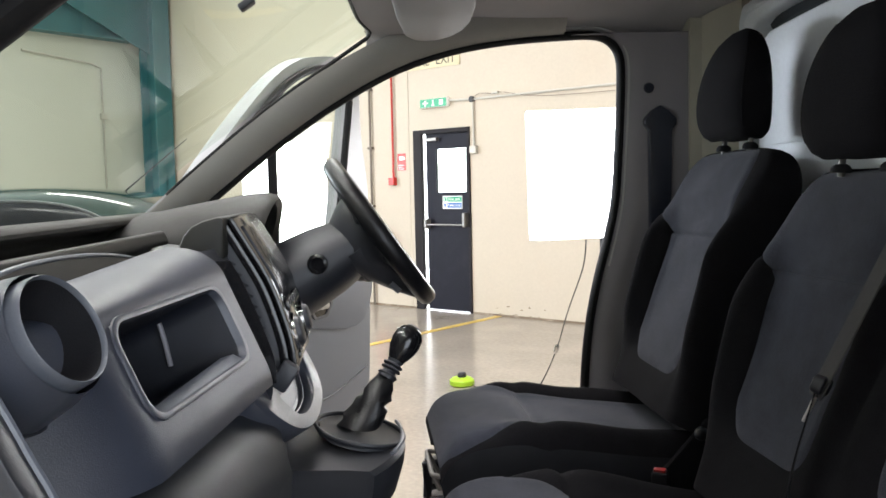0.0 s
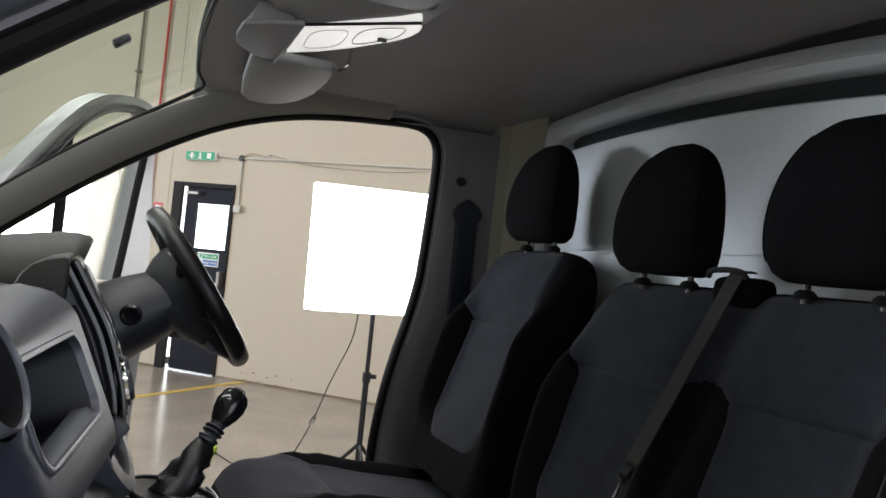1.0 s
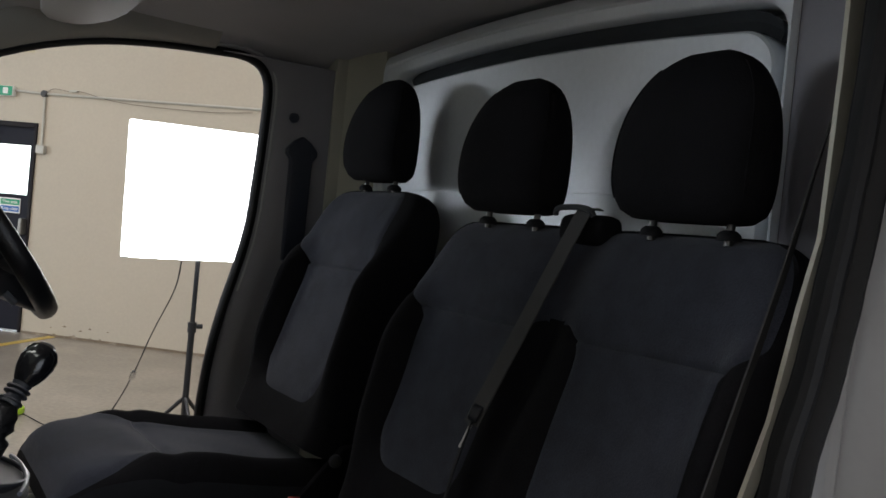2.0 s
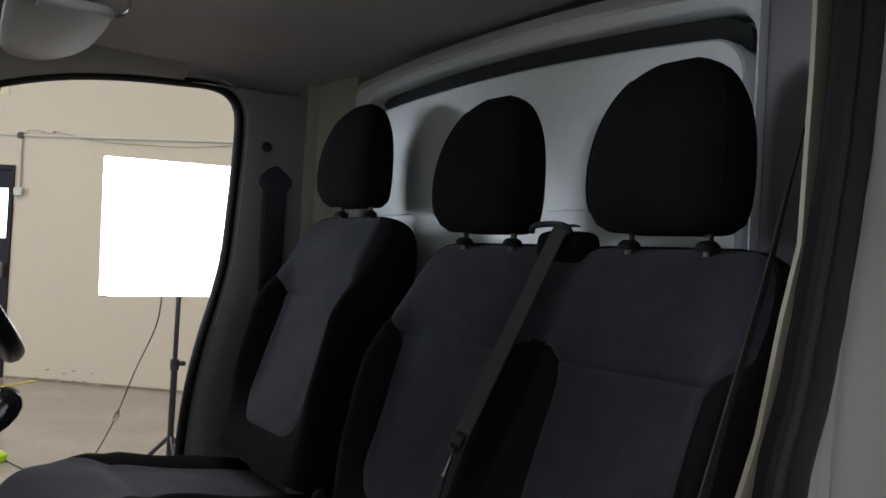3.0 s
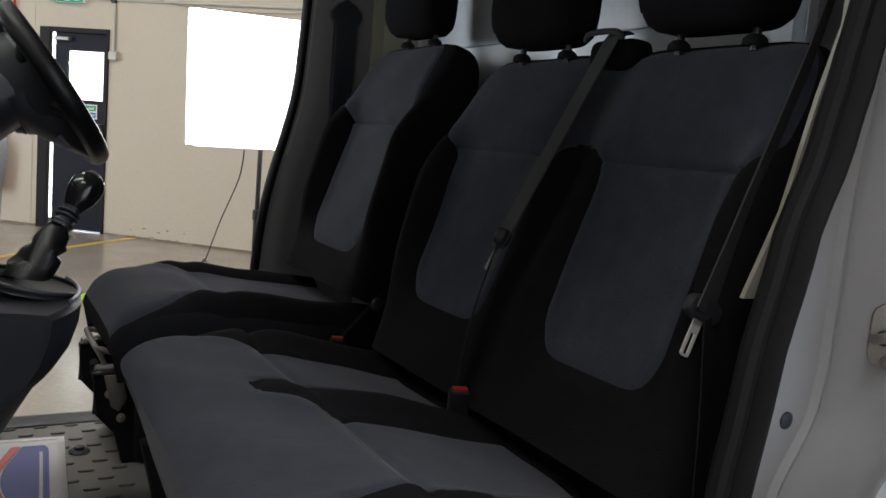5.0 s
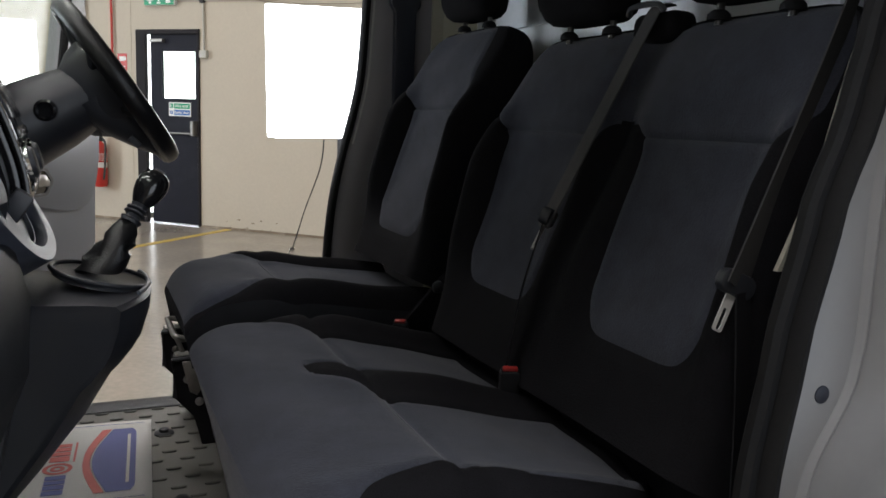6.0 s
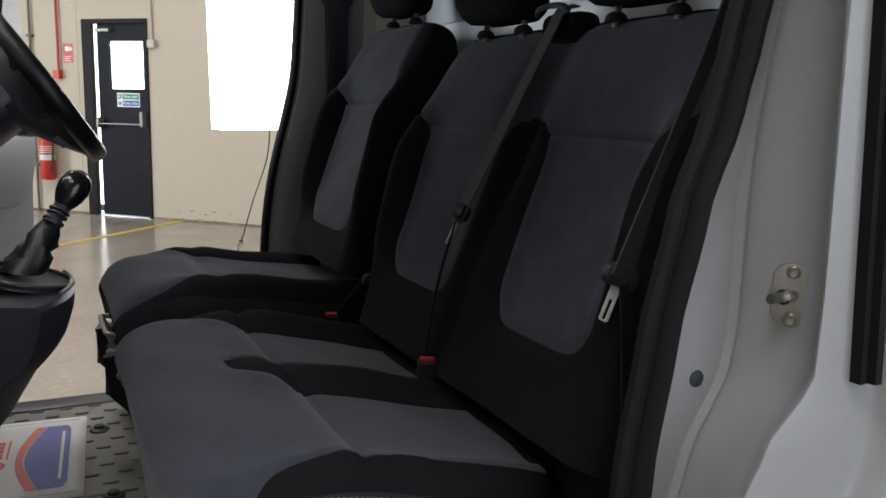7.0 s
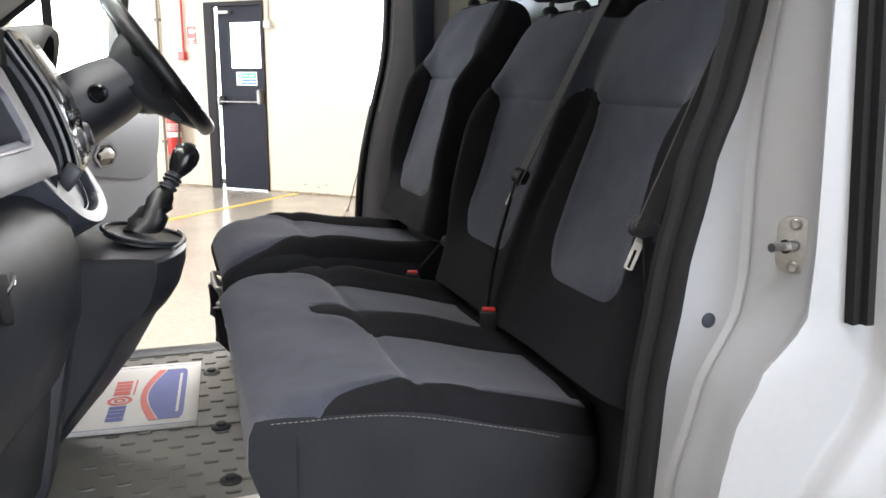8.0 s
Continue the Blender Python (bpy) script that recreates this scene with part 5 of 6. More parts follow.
rows_ = []
for k in range(15):
    z = 1.385 - 0.0145 * k
    e = on_face(YE, (1.347 - z) / 0.089)
    rows_.append([(e.x, YE, z), (e.x - 0.012, YE + 0.006, z), tuple(beside(z, YE + 0.012)), tuple(beside(z, -0.18)), tuple(beside(z, -0.095))])
cv = part("centre_vent", loft(rows_, closed=False), BLACK_PLASTIC, dash, "black louvred centre air vent")
for k in range(11):
    z = 1.362 - 0.0165 * k
    a, c = beside(z, YE + 0.014), beside(z, -0.104)
    part("louvre", strip([a + Vector((0.004, 0, 0)), c + Vector((0.004, 0, 0))], 0.014, 0.0022, (0.86, 0, -0.5)), GLOSS_BLACK, cv)
part("vent_divider", loft([[p + Vector(o) for o in ((0.024, -0.002, 0), (0.024, 0.002, 0), (0, 0.002, 0), (0, -0.002, 0))] for p in [beside(1.37 - 0.02 * k, -0.175) for k in range(10)]]), GLOSS_BLACK, cv)

# silver U below the stack and the gear console
CON = [(-0.45, 1.13), (-0.345, 1.12), (-0.30, 1.08), (-0.25, 1.05), (-0.19, 1.045), (-0.12, 1.042), (-0.084, 1.038), (-0.077, 1.03), (-0.080, 1.003), (-0.092, 0.965), (-0.106, 0.943), (-0.118, 0.928), (-0.135, 0.912), (-0.18, 0.838), (-0.24, 0.764), (-0.30, 0.70), (-0.37, 0.65), (-0.42, 0.62), (-0.6, 0.62)]


def nose(y):
    """How far the console's rounded nose draws back at y."""
    return 0.055 * (abs(y - 0.045) / 0.18) ** 2.2


con = thing("gear_console", (-0.25, 0, 0.62), "black floor console carrying the gear lever", "console")
rings = []
for y, g in ((-0.130, 0.012), (-0.134, 0.004), (-0.135, 0.0), (-0.10, 0.0), (-0.06, 0.0), (-0.02, 0.0), (0.02, 0.0), (0.06, 0.0), (0.10, 0.0), (0.13, 0.0), (0.134, 0.004), (0.130, 0.012)):
    rings.append([(x - (nose(y) + g) * min(1, max(0, (x + 0.42) / 0.2)), y, z - (g if z > 1.0 else -g if z < 0.66 else 0)) for x, z in CON])
part("console_body", loft(rings), CONSOLE_BLACK, con)


U_OUT = [(-0.335, 0.0), (-0.303, 0.043), (-0.24, 0.089), (-0.165, 0.119), (-0.06, 0.139), (0.05, 0.144), (0.139, 0.137), (0.20, 0.112), (0.222, 0.065), (0.222, 0.0)]
U_IN = [(-0.205, 0.0), (-0.20, 0.04), (-0.175, 0.075), (-0.135, 0.099), (-0.06, 0.112), (0.03, 0.113), (0.09, 0.099), (0.125, 0.075), (0.14, 0.04), (0.14, 0.0)]


def u_ring(f, out):
    """Between the surround's outer line (f = 0) and its inner one (f = 1), raised by out."""
    o = smooth_path([(y, q, 0) for y, q in U_OUT], 40)
    i = smooth_path([(y, q, 0) for y, q in U_IN], 40)
    return [Vector((-0.288 + 0.48 * p.y + 0.876 * out, p.x, 1.221 - 0.876 * p.y + 0.48 * out)) for p in (a.lerp(c, f) for a, c in zip(o, i))]


part("console_rim", loft([u_ring(-0.02, -0.05), u_ring(0.0, -0.006), u_ring(0.08, 0.0), u_ring(0.9, 0.001), u_ring(1.0, -0.004), u_ring(1.06, -0.02), u_ring(1.5, -0.022)], closed=False), VENT_GREY, con, "satin grey console surround")
part("pocket_line", loft([u_ring(1.16, -0.022), u_ring(1.16, -0.014), u_ring(1.24, -0.014), u_ring(1.24, -0.022)], closed=False), SILVER_TRIM, con)
part("pocket_floor", loft([u_ring(1.04, -0.023), u_ring(2.6, -0.023)], closed=False), SILVER_TRIM, con)
part("power_plug", moved(box((-0.014, -0.012, 0.0), (0.014, 0.012, 0.045), 0.005), Matrix.Translation((-0.277, -0.113, 1.168)) @ pose(0, 0, 0, 0, 35, 0)), BLACK_PLASTIC, con)
part("gaiter_ring", tube([(-0.155 + 0.075 * math.cos(a), 0.03 + 0.092 * math.sin(a), 1.058 - 0.016 * math.cos(a)) for a in [k / 36 * math.tau for k in range(36)]], 0.0038, 8, loop=True), BLACK_PLASTIC, con)
# highlight of the console's front edge, given as a pale tube
part("console_lip_highlight", tube([(-0.082 - nose(y), y, 1.044) for y in steps_of(-0.07, 0.12, 12)], 0.0035, 8), RIM_GREY, con, "painted pale highlight on the console edge")
part("gaiter_plate", revolve([(0.001, 0.0), (0.05, 0.0005), (0.070, 0.002), (0.074, -0.006)], 36, pose(-0.155, 0.03, 1.054, 0, 12, 0) @ Matrix.Diagonal((1.0, 1.24, 1.0, 1.0))), CONSOLE_BLACK, con, "sunken black gaiter plate")
lev = thing("gear_lever", (-0.15, -0.01, 1.06), "black gear lever with gaiter and ball knob", "gear lever")
rings = []
for i, (f, r) in enumerate(((0, 0.039), (0.10, 0.036), (0.24, 0.037), (0.36, 0.030), (0.5, 0.032), (0.62, 0.025), (0.76, 0.025), (0.9, 0.019), (1, 0.014))):
    c = Vector((-0.155, 0.037, 1.064)).lerp(Vector((-0.108, 0.066, 1.141)), f)
    rings.append([c + Vector((r * math.cos(k / 32 * math.tau) * (1 + 0.10 * math.sin(3 * k / 32 * math.tau + i * 1.7)), r * 1.05 * math.sin(k / 32 * math.tau) * (1 + 0.06 * math.cos(4 * k / 32 * math.tau + i)), 0.004 * math.sin(2 * k / 32 * math.tau + i))) for k in range(32)])
part("gaiter", loft(rings), LEATHER, lev, "creased black leather gaiter")
lm = Matrix.Translation((-0.108, 0.066, 1.136)) @ Vector((0.041, 0.028, 0.062)).to_track_quat("Z", "Y").to_matrix().to_4x4()
part("collar", revolve([(0.016, 0), (0.017, 0.008), (0.013, 0.012), (0.012, 0.03), (0.015, 0.036)], 18, lm), BLACK_PLASTIC, lev)
for h in (0.004, 0.016, 0.024):
    part("collar_ring", revolve([(0.014, h), (0.0185, h + 0.002), (0.0185, h + 0.004), (0.014, h + 0.006)], 18, lm), BLACK_PLASTIC, lev)
part("knob", revolve([(0.012, 0.034), (0.018, 0.044), (0.024, 0.058), (0.027, 0.074), (0.026, 0.088), (0.021, 0.098), (0.012, 0.104), (0.001, 0.1055)], 26, lm), GLOSS_BLACK, lev, "glossy black ball knob")
part("knob_cap", revolve([(0.013, 0.104), (0.011, 0.1065), (0.001, 0.107)], 20, lm), SILVER_TRIM, lev)

# steering wheel and column
sw = thing("steering_wheel", (-0.107, 0.45, 1.377), "black steering wheel with airbag boss and stalks", "steering wheel")
WM = Matrix.Translation((-0.107, 0.45, 1.377)) @ Vector((0.82, 0, 0.57)).to_track_quat("Z", "Y").to_matrix().to_4x4()
part("rim", moved(tube([(0.176 * math.cos(a), 0.176 * math.sin(a), 0) for a in [k / 48 * math.tau for k in range(48)]], 0.016, 12, loop=True, flat=1.25), WM), LEATHER, sw)
part("boss", moved(revolve([(0.075, -0.085), (0.098, -0.05), (0.108, -0.02), (0.098, 0.0), (0.06, 0.014), (0.001, 0.02)], 32), WM), BLACK_PLASTIC, sw)
rings = []
for f in steps_of(0, 1, 8):
    r, w, lo, hi = 0.172 * f, 0.098 - 0.045 * f, -0.105 + 0.09 * f ** 1.4, 0.010 + 0.002 * f
    rings.append([(w * math.copysign(abs(math.cos(a)) ** 0.6, math.cos(a)), -r, (lo + hi) / 2 + (hi - lo) / 2 * math.copysign(abs(math.sin(a)) ** 0.7, math.sin(a))) for a in [k / 20 * math.tau for k in range(20)]])
part("lower_spoke", moved(loft(rings), WM), BLACK_PLASTIC, sw, "broad black lower spoke")
part("spoke_cap", moved(tube([(-0.072, -0.10, -0.045), (-0.072, -0.125, -0.040)], 0.007, 8), WM), SILVER_TRIM, sw)
for k, (dx, dy) in enumerate(((1, 0.25), (1, -0.25), (-0.9, 0.5), (-0.9, -0.5), (0.0, 1.0), (0.0, -1.0))):
    d = Vector((dx, dy, 0)).normalized()
    part("spoke", moved(tube([d * 0.07 + Vector((0, 0, -0.03)), d * 0.175], 0.013, 8, flat=0.7), WM), SILVER_TRIM if k < 2 else BLACK_PLASTIC, sw)
rings = []
for f, w, h in ((0, 0.115, 0.095), (0.3, 0.112, 0.092), (0.7, 0.10, 0.08), (1, 0.085, 0.062)):
    c = Vector((-0.41, 0.45, 1.215)).lerp(Vector((-0.145, 0.45, 1.36)), f)
    rings.append([c + Vector((-0.5 * h * math.sin(a), w * math.cos(a), 0.85 * h * math.sin(a))) for a in [k / 20 * math.tau for k in range(20)]])
part("column_shroud", loft(rings), CONSOLE_BLACK, sw)
part("column_lever", tube([(-0.185, 0.43, 1.290), (-0.160, 0.445, 1.283), (-0.135, 0.458, 1.272)], [0.006, 0.008, 0.005], 8, n=8, flat=1.4), DULL_STEEL, sw, "bare metal column lever")
part("ignition_lock", revolve([(0.021, 0), (0.021, 0.012), (0.016, 0.015), (0.014, 0.006)], 20, pose(-0.236, 0.352, 1.318, 90, 0, -12)), GLOSS_BLACK, sw)
part("stalk", tube([(-0.19, 0.52, 1.335), (-0.17, 0.60, 1.35), (-0.155, 0.65, 1.355)], [0.007, 0.009, 0.011], 10, n=9), BLACK_PLASTIC, sw)

# overhead console, visors
oc = thing("overhead_console", (0.0, 0.1, 1.87), "pale grey overhead lamp and storage console", "console")
part("console_shell", prism([(-0.10, 1.90), (-0.085, 1.868), (-0.02, 1.862), (0.10, 1.872), (0.17, 1.885), (0.185, 1.92), (0.0, 1.93)], -0.25, 0.135, "y", 0.008), HEADLINER, oc)
# flat dark ovals set on the shell paint the shade of recesses
for cx, cy, w, h, rz in ((-0.048, -0.150, 0.085, 0.03, -20), (0.062, -0.200, 0.12, 0.035, -22)):
    part("grip_recess_shade", moved(prism(round_rect(w, h, h * 0.48), -0.0035, 0.003, "z", 0.001), pose(cx, cy, 1.8645 + 0.07 * max(0, cx + 0.02), 0, -4.6 if cx > 0 else 0, rz)), TRIM_BLACK, oc, "dark oval plate standing for a shaded recess")
def lens_at(u, v, z=1.862):
    """A place on the slanting lamp lens: u along its front edge, v across it; the lens narrows along u."""
    w = v * (1 - 0.52 * u * u)
    return (-0.030 + 0.161 * u + 0.018 * w, 0.030 - 0.156 * u + 0.210 * w, z)


def lens_ring(u0, u1, v0, v1, n, z):
    """A soft-cornered outline on the lens."""
    out = []
    for k in range(n):
        c, q = math.cos(k / n * math.tau), math.sin(k / n * math.tau)
        out.append(lens_at((u0 + u1) / 2 + (u1 - u0) / 2 * math.copysign(abs(c) ** 0.6, c), (v0 + v1) / 2 + (v1 - v0) / 2 * math.copysign(abs(q) ** 0.6, q), z))
    return out


edge = [(0.0, 0.0), (0.3, 0.0), (0.6, 0.0), (0.96, 0.0), (1.0, 0.04), (1.04, 0.3), (1.05, 0.6), (1.03, 0.85), (0.98, 0.97), (0.9, 1.0), (0.6, 1.0), (0.3, 1.0), (0.0, 1.0)]
lens = part("lamp_lens", loft([[lens_at(u, v, z) for u, v in edge] for z in (1.859, 1.878)]), LAMP_LENS, oc, "lit white lamp lens", smooth=False)
for u0, u1, r in ((0.12, 0.47, 0.0007), (0.55, 0.93, 0.0012)):
    ring = lens_ring(u0, u1, 0.16, 0.84, 40, 1.8588)
    part("switch_line", tube(ring + ring[:1], r, 5), GREY_PLASTIC, lens)
part("lamp_switch", moved(box((-0.008, -0.006, -0.006), (0.008, 0.006, 0.001), 0.002), Matrix.Translation(lens_at(0.80, 0.70, 1.859))), BLACK_PLASTIC, lens)
part("lens_lip", tube([lens_at(u, -0.02, 1.860) for u in (-0.02, 0.25, 0.5, 0.75, 1.0)], 0.003, 8), GREY_PLASTIC, oc)
FLAP = [(-0.128, 0.02), (-0.128, 0.10), (-0.118, 0.165), (-0.09, 0.215), (-0.055, 0.252), (-0.040, 0.262), (-0.032, 0.25), (-0.034, 0.15), (-0.037, 0.05), (-0.040, -0.045), (-0.08, -0.02)]
fl = part("glasses_flap", prism(FLAP, 1.840, 1.849, "z", 0.003), HEADLINER, oc, "folded down storage flap")
part("flap_edge", tube([(-0.040, -0.04, 1.842), (-0.035, 0.10, 1.840), (-0.031, 0.25, 1.839)], 0.0022, 8, n=10), VISOR, fl, "pale flap edge")
part("flap_hinge", prism([(-0.12, 1.847), (-0.05, 1.847), (-0.045, 1.875), (-0.11, 1.88)], 0.0, 0.13, "y", 0.004), HEADLINER, fl)
for yc, s in ((0.47, 1), (-0.47, -1)):
    vz = thing("sun_visor", (0.06, yc, 1.86), "grey padded sun visor folded to the roof", "sun visor", group="sun visors")
    o = [(-0.078, 0.25), (-0.07, 0.235), (0.08, 0.235), (0.092, 0.25), (0.106, 0.38), (0.112, 0.52), (0.104, 0.62), (0.086, 0.69), (0.06, 0.735), (0.025, 0.752), (-0.008, 0.735), (-0.030, 0.68), (-0.055, 0.50)]
    part("visor_board", prism([(a, s * c) for a, c in o], 1.840, 1.860, "z", 0.007), VISOR, vz)
    part("visor_clip", tube([(0.096, s * 0.25, 1.846), (0.112, s * 0.238, 1.858), (0.118, s * 0.245, 1.895)], 0.0035, 8, n=8), CHROME, vz)

# ---------------------------------------------------------------- seats
BACK_LINE = [(0.0, 0.0), (0.052, 0.13), (0.113, 0.28), (0.143, 0.37), (0.157, 0.45), (0.172, 0.555)]


def two_tone(place, inside, us, vs_):
    """A curved sheet place(u, v) cut in two meshes along the line inside(u, v) = 0; gives both and the sheet's grid."""
    du, dv = abs(us[1] - us[0]), abs(vs_[1] - vs_[0])
    uv = []
    for i, u in enumerate(us):
        row = []
        for j, v in enumerate(vs_):
            p = (u, v)
            if 0 < i < len(us) - 1 and 0 < j < len(vs_) - 1:
                d = inside(u, v)
                h = 1e-4
                gu, gv = (inside(u + h, v) - inside(u - h, v)) / (2 * h), (inside(u, v + h) - inside(u, v - h)) / (2 * h)
                g = (gu * du) ** 2 + (gv * dv) ** 2
                if g > 1e-12:
                    su, sv = -d * gu * du * du / g, -d * gv * dv * dv / g
                    if abs(su) < 0.62 * du and abs(sv) < 0.62 * dv:
                        p = (u + su, v + sv)
            row.append(p)
        uv.append(row)
    grid = [[place(*p) for p in row] for row in uv]
    out = []
    for pick in (True, False):
        bm = bmesh.new()
        g = [[bm.verts.new(p) for p in row] for row in grid]
        for i in range(len(us) - 1):
            for j in range(len(vs_) - 1):
                cu = sum(uv[a][c][0] for a in (i, i + 1) for c in (j, j + 1)) / 4
                cv = sum(uv[a][c][1] for a in (i, i + 1) for c in (j, j + 1)) / 4
                if (inside(cu, cv) < 0) == pick:
                    bm.faces.new((g[i][j], g[i + 1][j], g[i + 1][j + 1], g[i][j + 1]))
        bmesh.ops.delete(bm, geom=[v for v in bm.verts if not v.link_faces], context="VERTS")
        out.append(bm)
    return out[0], out[1], grid


def bell(x, w):
    return math.exp(-(x / w) ** 2)


def seat_back(parent, y0, y1, centres, half, base, rise=0.0):
    """Backrest from y0 to y1 whose front face starts at base (x, z), with one woven panel for each centre that join at the top."""
    mid, hw0 = (y0 + y1) / 2, (y1 - y0) / 2
    prof = smooth_path([(base[0] + x, 0, base[1] + z * (1 + rise / 0.555)) for x, z in BACK_LINE], 81)

    def at(v):
        k = min(79, max(1, round(v * 80)))
        f = min(1.0, max(0.0, v)) * 80
        i = min(79, int(f))
        p = prof[i].lerp(prof[i + 1], f - i)
        tan = (prof[min(80, k + 1)] - prof[k - 1]).normalized()
        return p, -tan.z, tan.x

    def outline(v):
        hw = hw0 - half * 0.03 * max(0, (v - 0.55) / 0.45) ** 1.5
        th, thick = 0.062, 0.062
        if v > 0.78:
            q = (v - 0.78) / 0.22
            hw -= half * 0.46 * (1 - math.sqrt(max(0, 1 - q ** 3)))
            th *= 1 - 0.97 * q ** 1.6
            thick *= math.sqrt(max(0.003, 1 - q ** 4))
        return hw, th, thick

    def inside(y, v):
        best = 9.0
        for c in centres:
            inner = len(centres) > 1 and (y - c) * (mid - c) > 0
            ui = insert_back(v)
            if v > 0.56 and inner:
                ui = 1.0 - 0.35 * math.sqrt(max(0, 1 - ((v - 0.56) / 0.125) ** 2)) if v < 0.685 else 1.0 + (v - 0.685)
            elif ui > 0.65:
                ui = 0.65 + (ui - 0.65) * (0.15 if len(centres) == 1 and y < c else 0.9)
            foot = (0.17 if len(centres) > 1 else 0.125) + 0.075 * min(1.2, abs(y - c) / (half * 0.62)) ** 8
            best = min(best, max(abs(y - c) - half * ui, (foot - v) * 0.55))
        return max(best, (v - 0.988) * 0.55)

    bumps = [c + d * half * (0.80 if abs(c + d * half - mid) < 0.1 and len(centres) > 1 else 0.89) for c in centres for d in (-1, 1)]
    SWELL = [(0.0, 0.10), (0.12, 0.2), (0.27, 0.75), (0.45, 1.0), (0.58, 0.85), (0.68, 0.5), (0.78, 0.12), (0.86, 0.0), (1.0, 0.0)]

    def front(y, v):
        hw, th, thick = outline(v)
        p, nx, nz = at(v)
        cx, cz = p.x - nx * 0.062, p.z - nz * 0.062
        u = (y - mid) / hw0
        e = max(0, 1 - ((abs(y - mid) - (hw0 - half)) / half if abs(y - mid) > hw0 - half else 0) ** 10) ** 0.5
        up = along(v, SWELL)
        bol = max((0.016 if len(centres) > 1 and abs(b - mid) < 0.1 else 0.066) * bell(y - b, 0.042) for b in bumps) * up
        f = th * e + bol * e ** 0.6
        if len(centres) > 1:
            f -= 0.022 * bell(y - mid, 0.06) * min(1, max(0, (v - 0.3) / 0.3))
        f -= 0.006 * bell(v - (0.625 if len(centres) > 1 else 0.577), 0.010) * (1 if inside(y, v) < 0 else 0) + 0.005 * bell(inside(y, v), 0.0045)
        f += 0.0025 * math.sin(23 * y + 9 * v) * math.sin(11 * v + 3 * y) * e
        return (cx + nx * f, mid + u * hw, cz + nz * f)

    us, vs_ = steps_of(y0, y1, int((y1 - y0) / 0.0085)), steps_of(0, 1, 64)
    a, c, grid = two_tone(front, inside, us, vs_)
    part("backrest_insert", a, FABRIC, parent, "blue-grey woven centre panel")
    rings = []
    for row, y in zip(grid, us):
        back = []
        for j, v in enumerate(vs_):
            hw, th, thick = outline(v)
            p, nx, nz = at(v)
            cx, cz = p.x - nx * 0.062, p.z - nz * 0.062
            u = (y - mid) / hw0
            b = -0.06 * max(0, 1 - abs(u) ** 14) ** 0.5 * (thick / 0.062) - 0.002
            back.append((cx + nx * b, mid + u * hw, cz + nz * b))
        rings.append(back)
    bk = [[c.verts.new(p) for p in row] for row in rings]
    ed = [[c.verts.new(p) for p in grid[k]] for k in (0, -1)]
    for i in range(len(us) - 1):
        for j in range(len(vs_) - 1):
            c.faces.new((bk[i][j], bk[i][j + 1], bk[i + 1][j + 1], bk[i + 1][j]))
    for e, b in ((ed[0], bk[0]), (ed[1], bk[-1])):
        for j in range(len(vs_) - 1):
            c.faces.new((e[j], e[j + 1], b[j + 1], b[j]))
    tp = [c.verts.new(row[-1]) for row in grid]
    for i in range(len(us) - 1):
        c.faces.new((tp[i], tp[i + 1], bk[i + 1][-1], bk[i][-1]))
    bmesh.ops.remove_doubles(c, verts=c.verts, dist=0.0003)
    part("backrest_cover", c, FABRIC_BLACK, parent, "black fabric bolsters and back")


def insert_back(v):
    if v < 0.57:
        return 0.62 + 0.03 * max(0, v - 0.28) / 0.30
    if v < 0.73:
        q = (v - 0.57) / 0.16
        return 0.65 + 0.30 * q * q * (3 - 2 * q)
    return 0.95


def islands(bm):
    """The separate pieces of a mesh, each as a bmesh."""
    seen, out = set(), []
    for f0 in bm.faces:
        if f0.index in seen:
            continue
        seen.add(f0.index)
        todo, got = [f0], []
        while todo:
            f = todo.pop()
            got.append(f)
            for e in f.edges:
                for g in e.link_faces:
                    if g.index not in seen:
                        seen.add(g.index)
                        todo.append(g)
        nb, vm_ = bmesh.new(), {}
        for f in got:
            for v in f.verts:
                if v not in vm_:
                    vm_[v] = nb.verts.new(v.co)
            nb.faces.new([vm_[v] for v in f.verts])
        out.append(nb)
    bm.free()
    return out


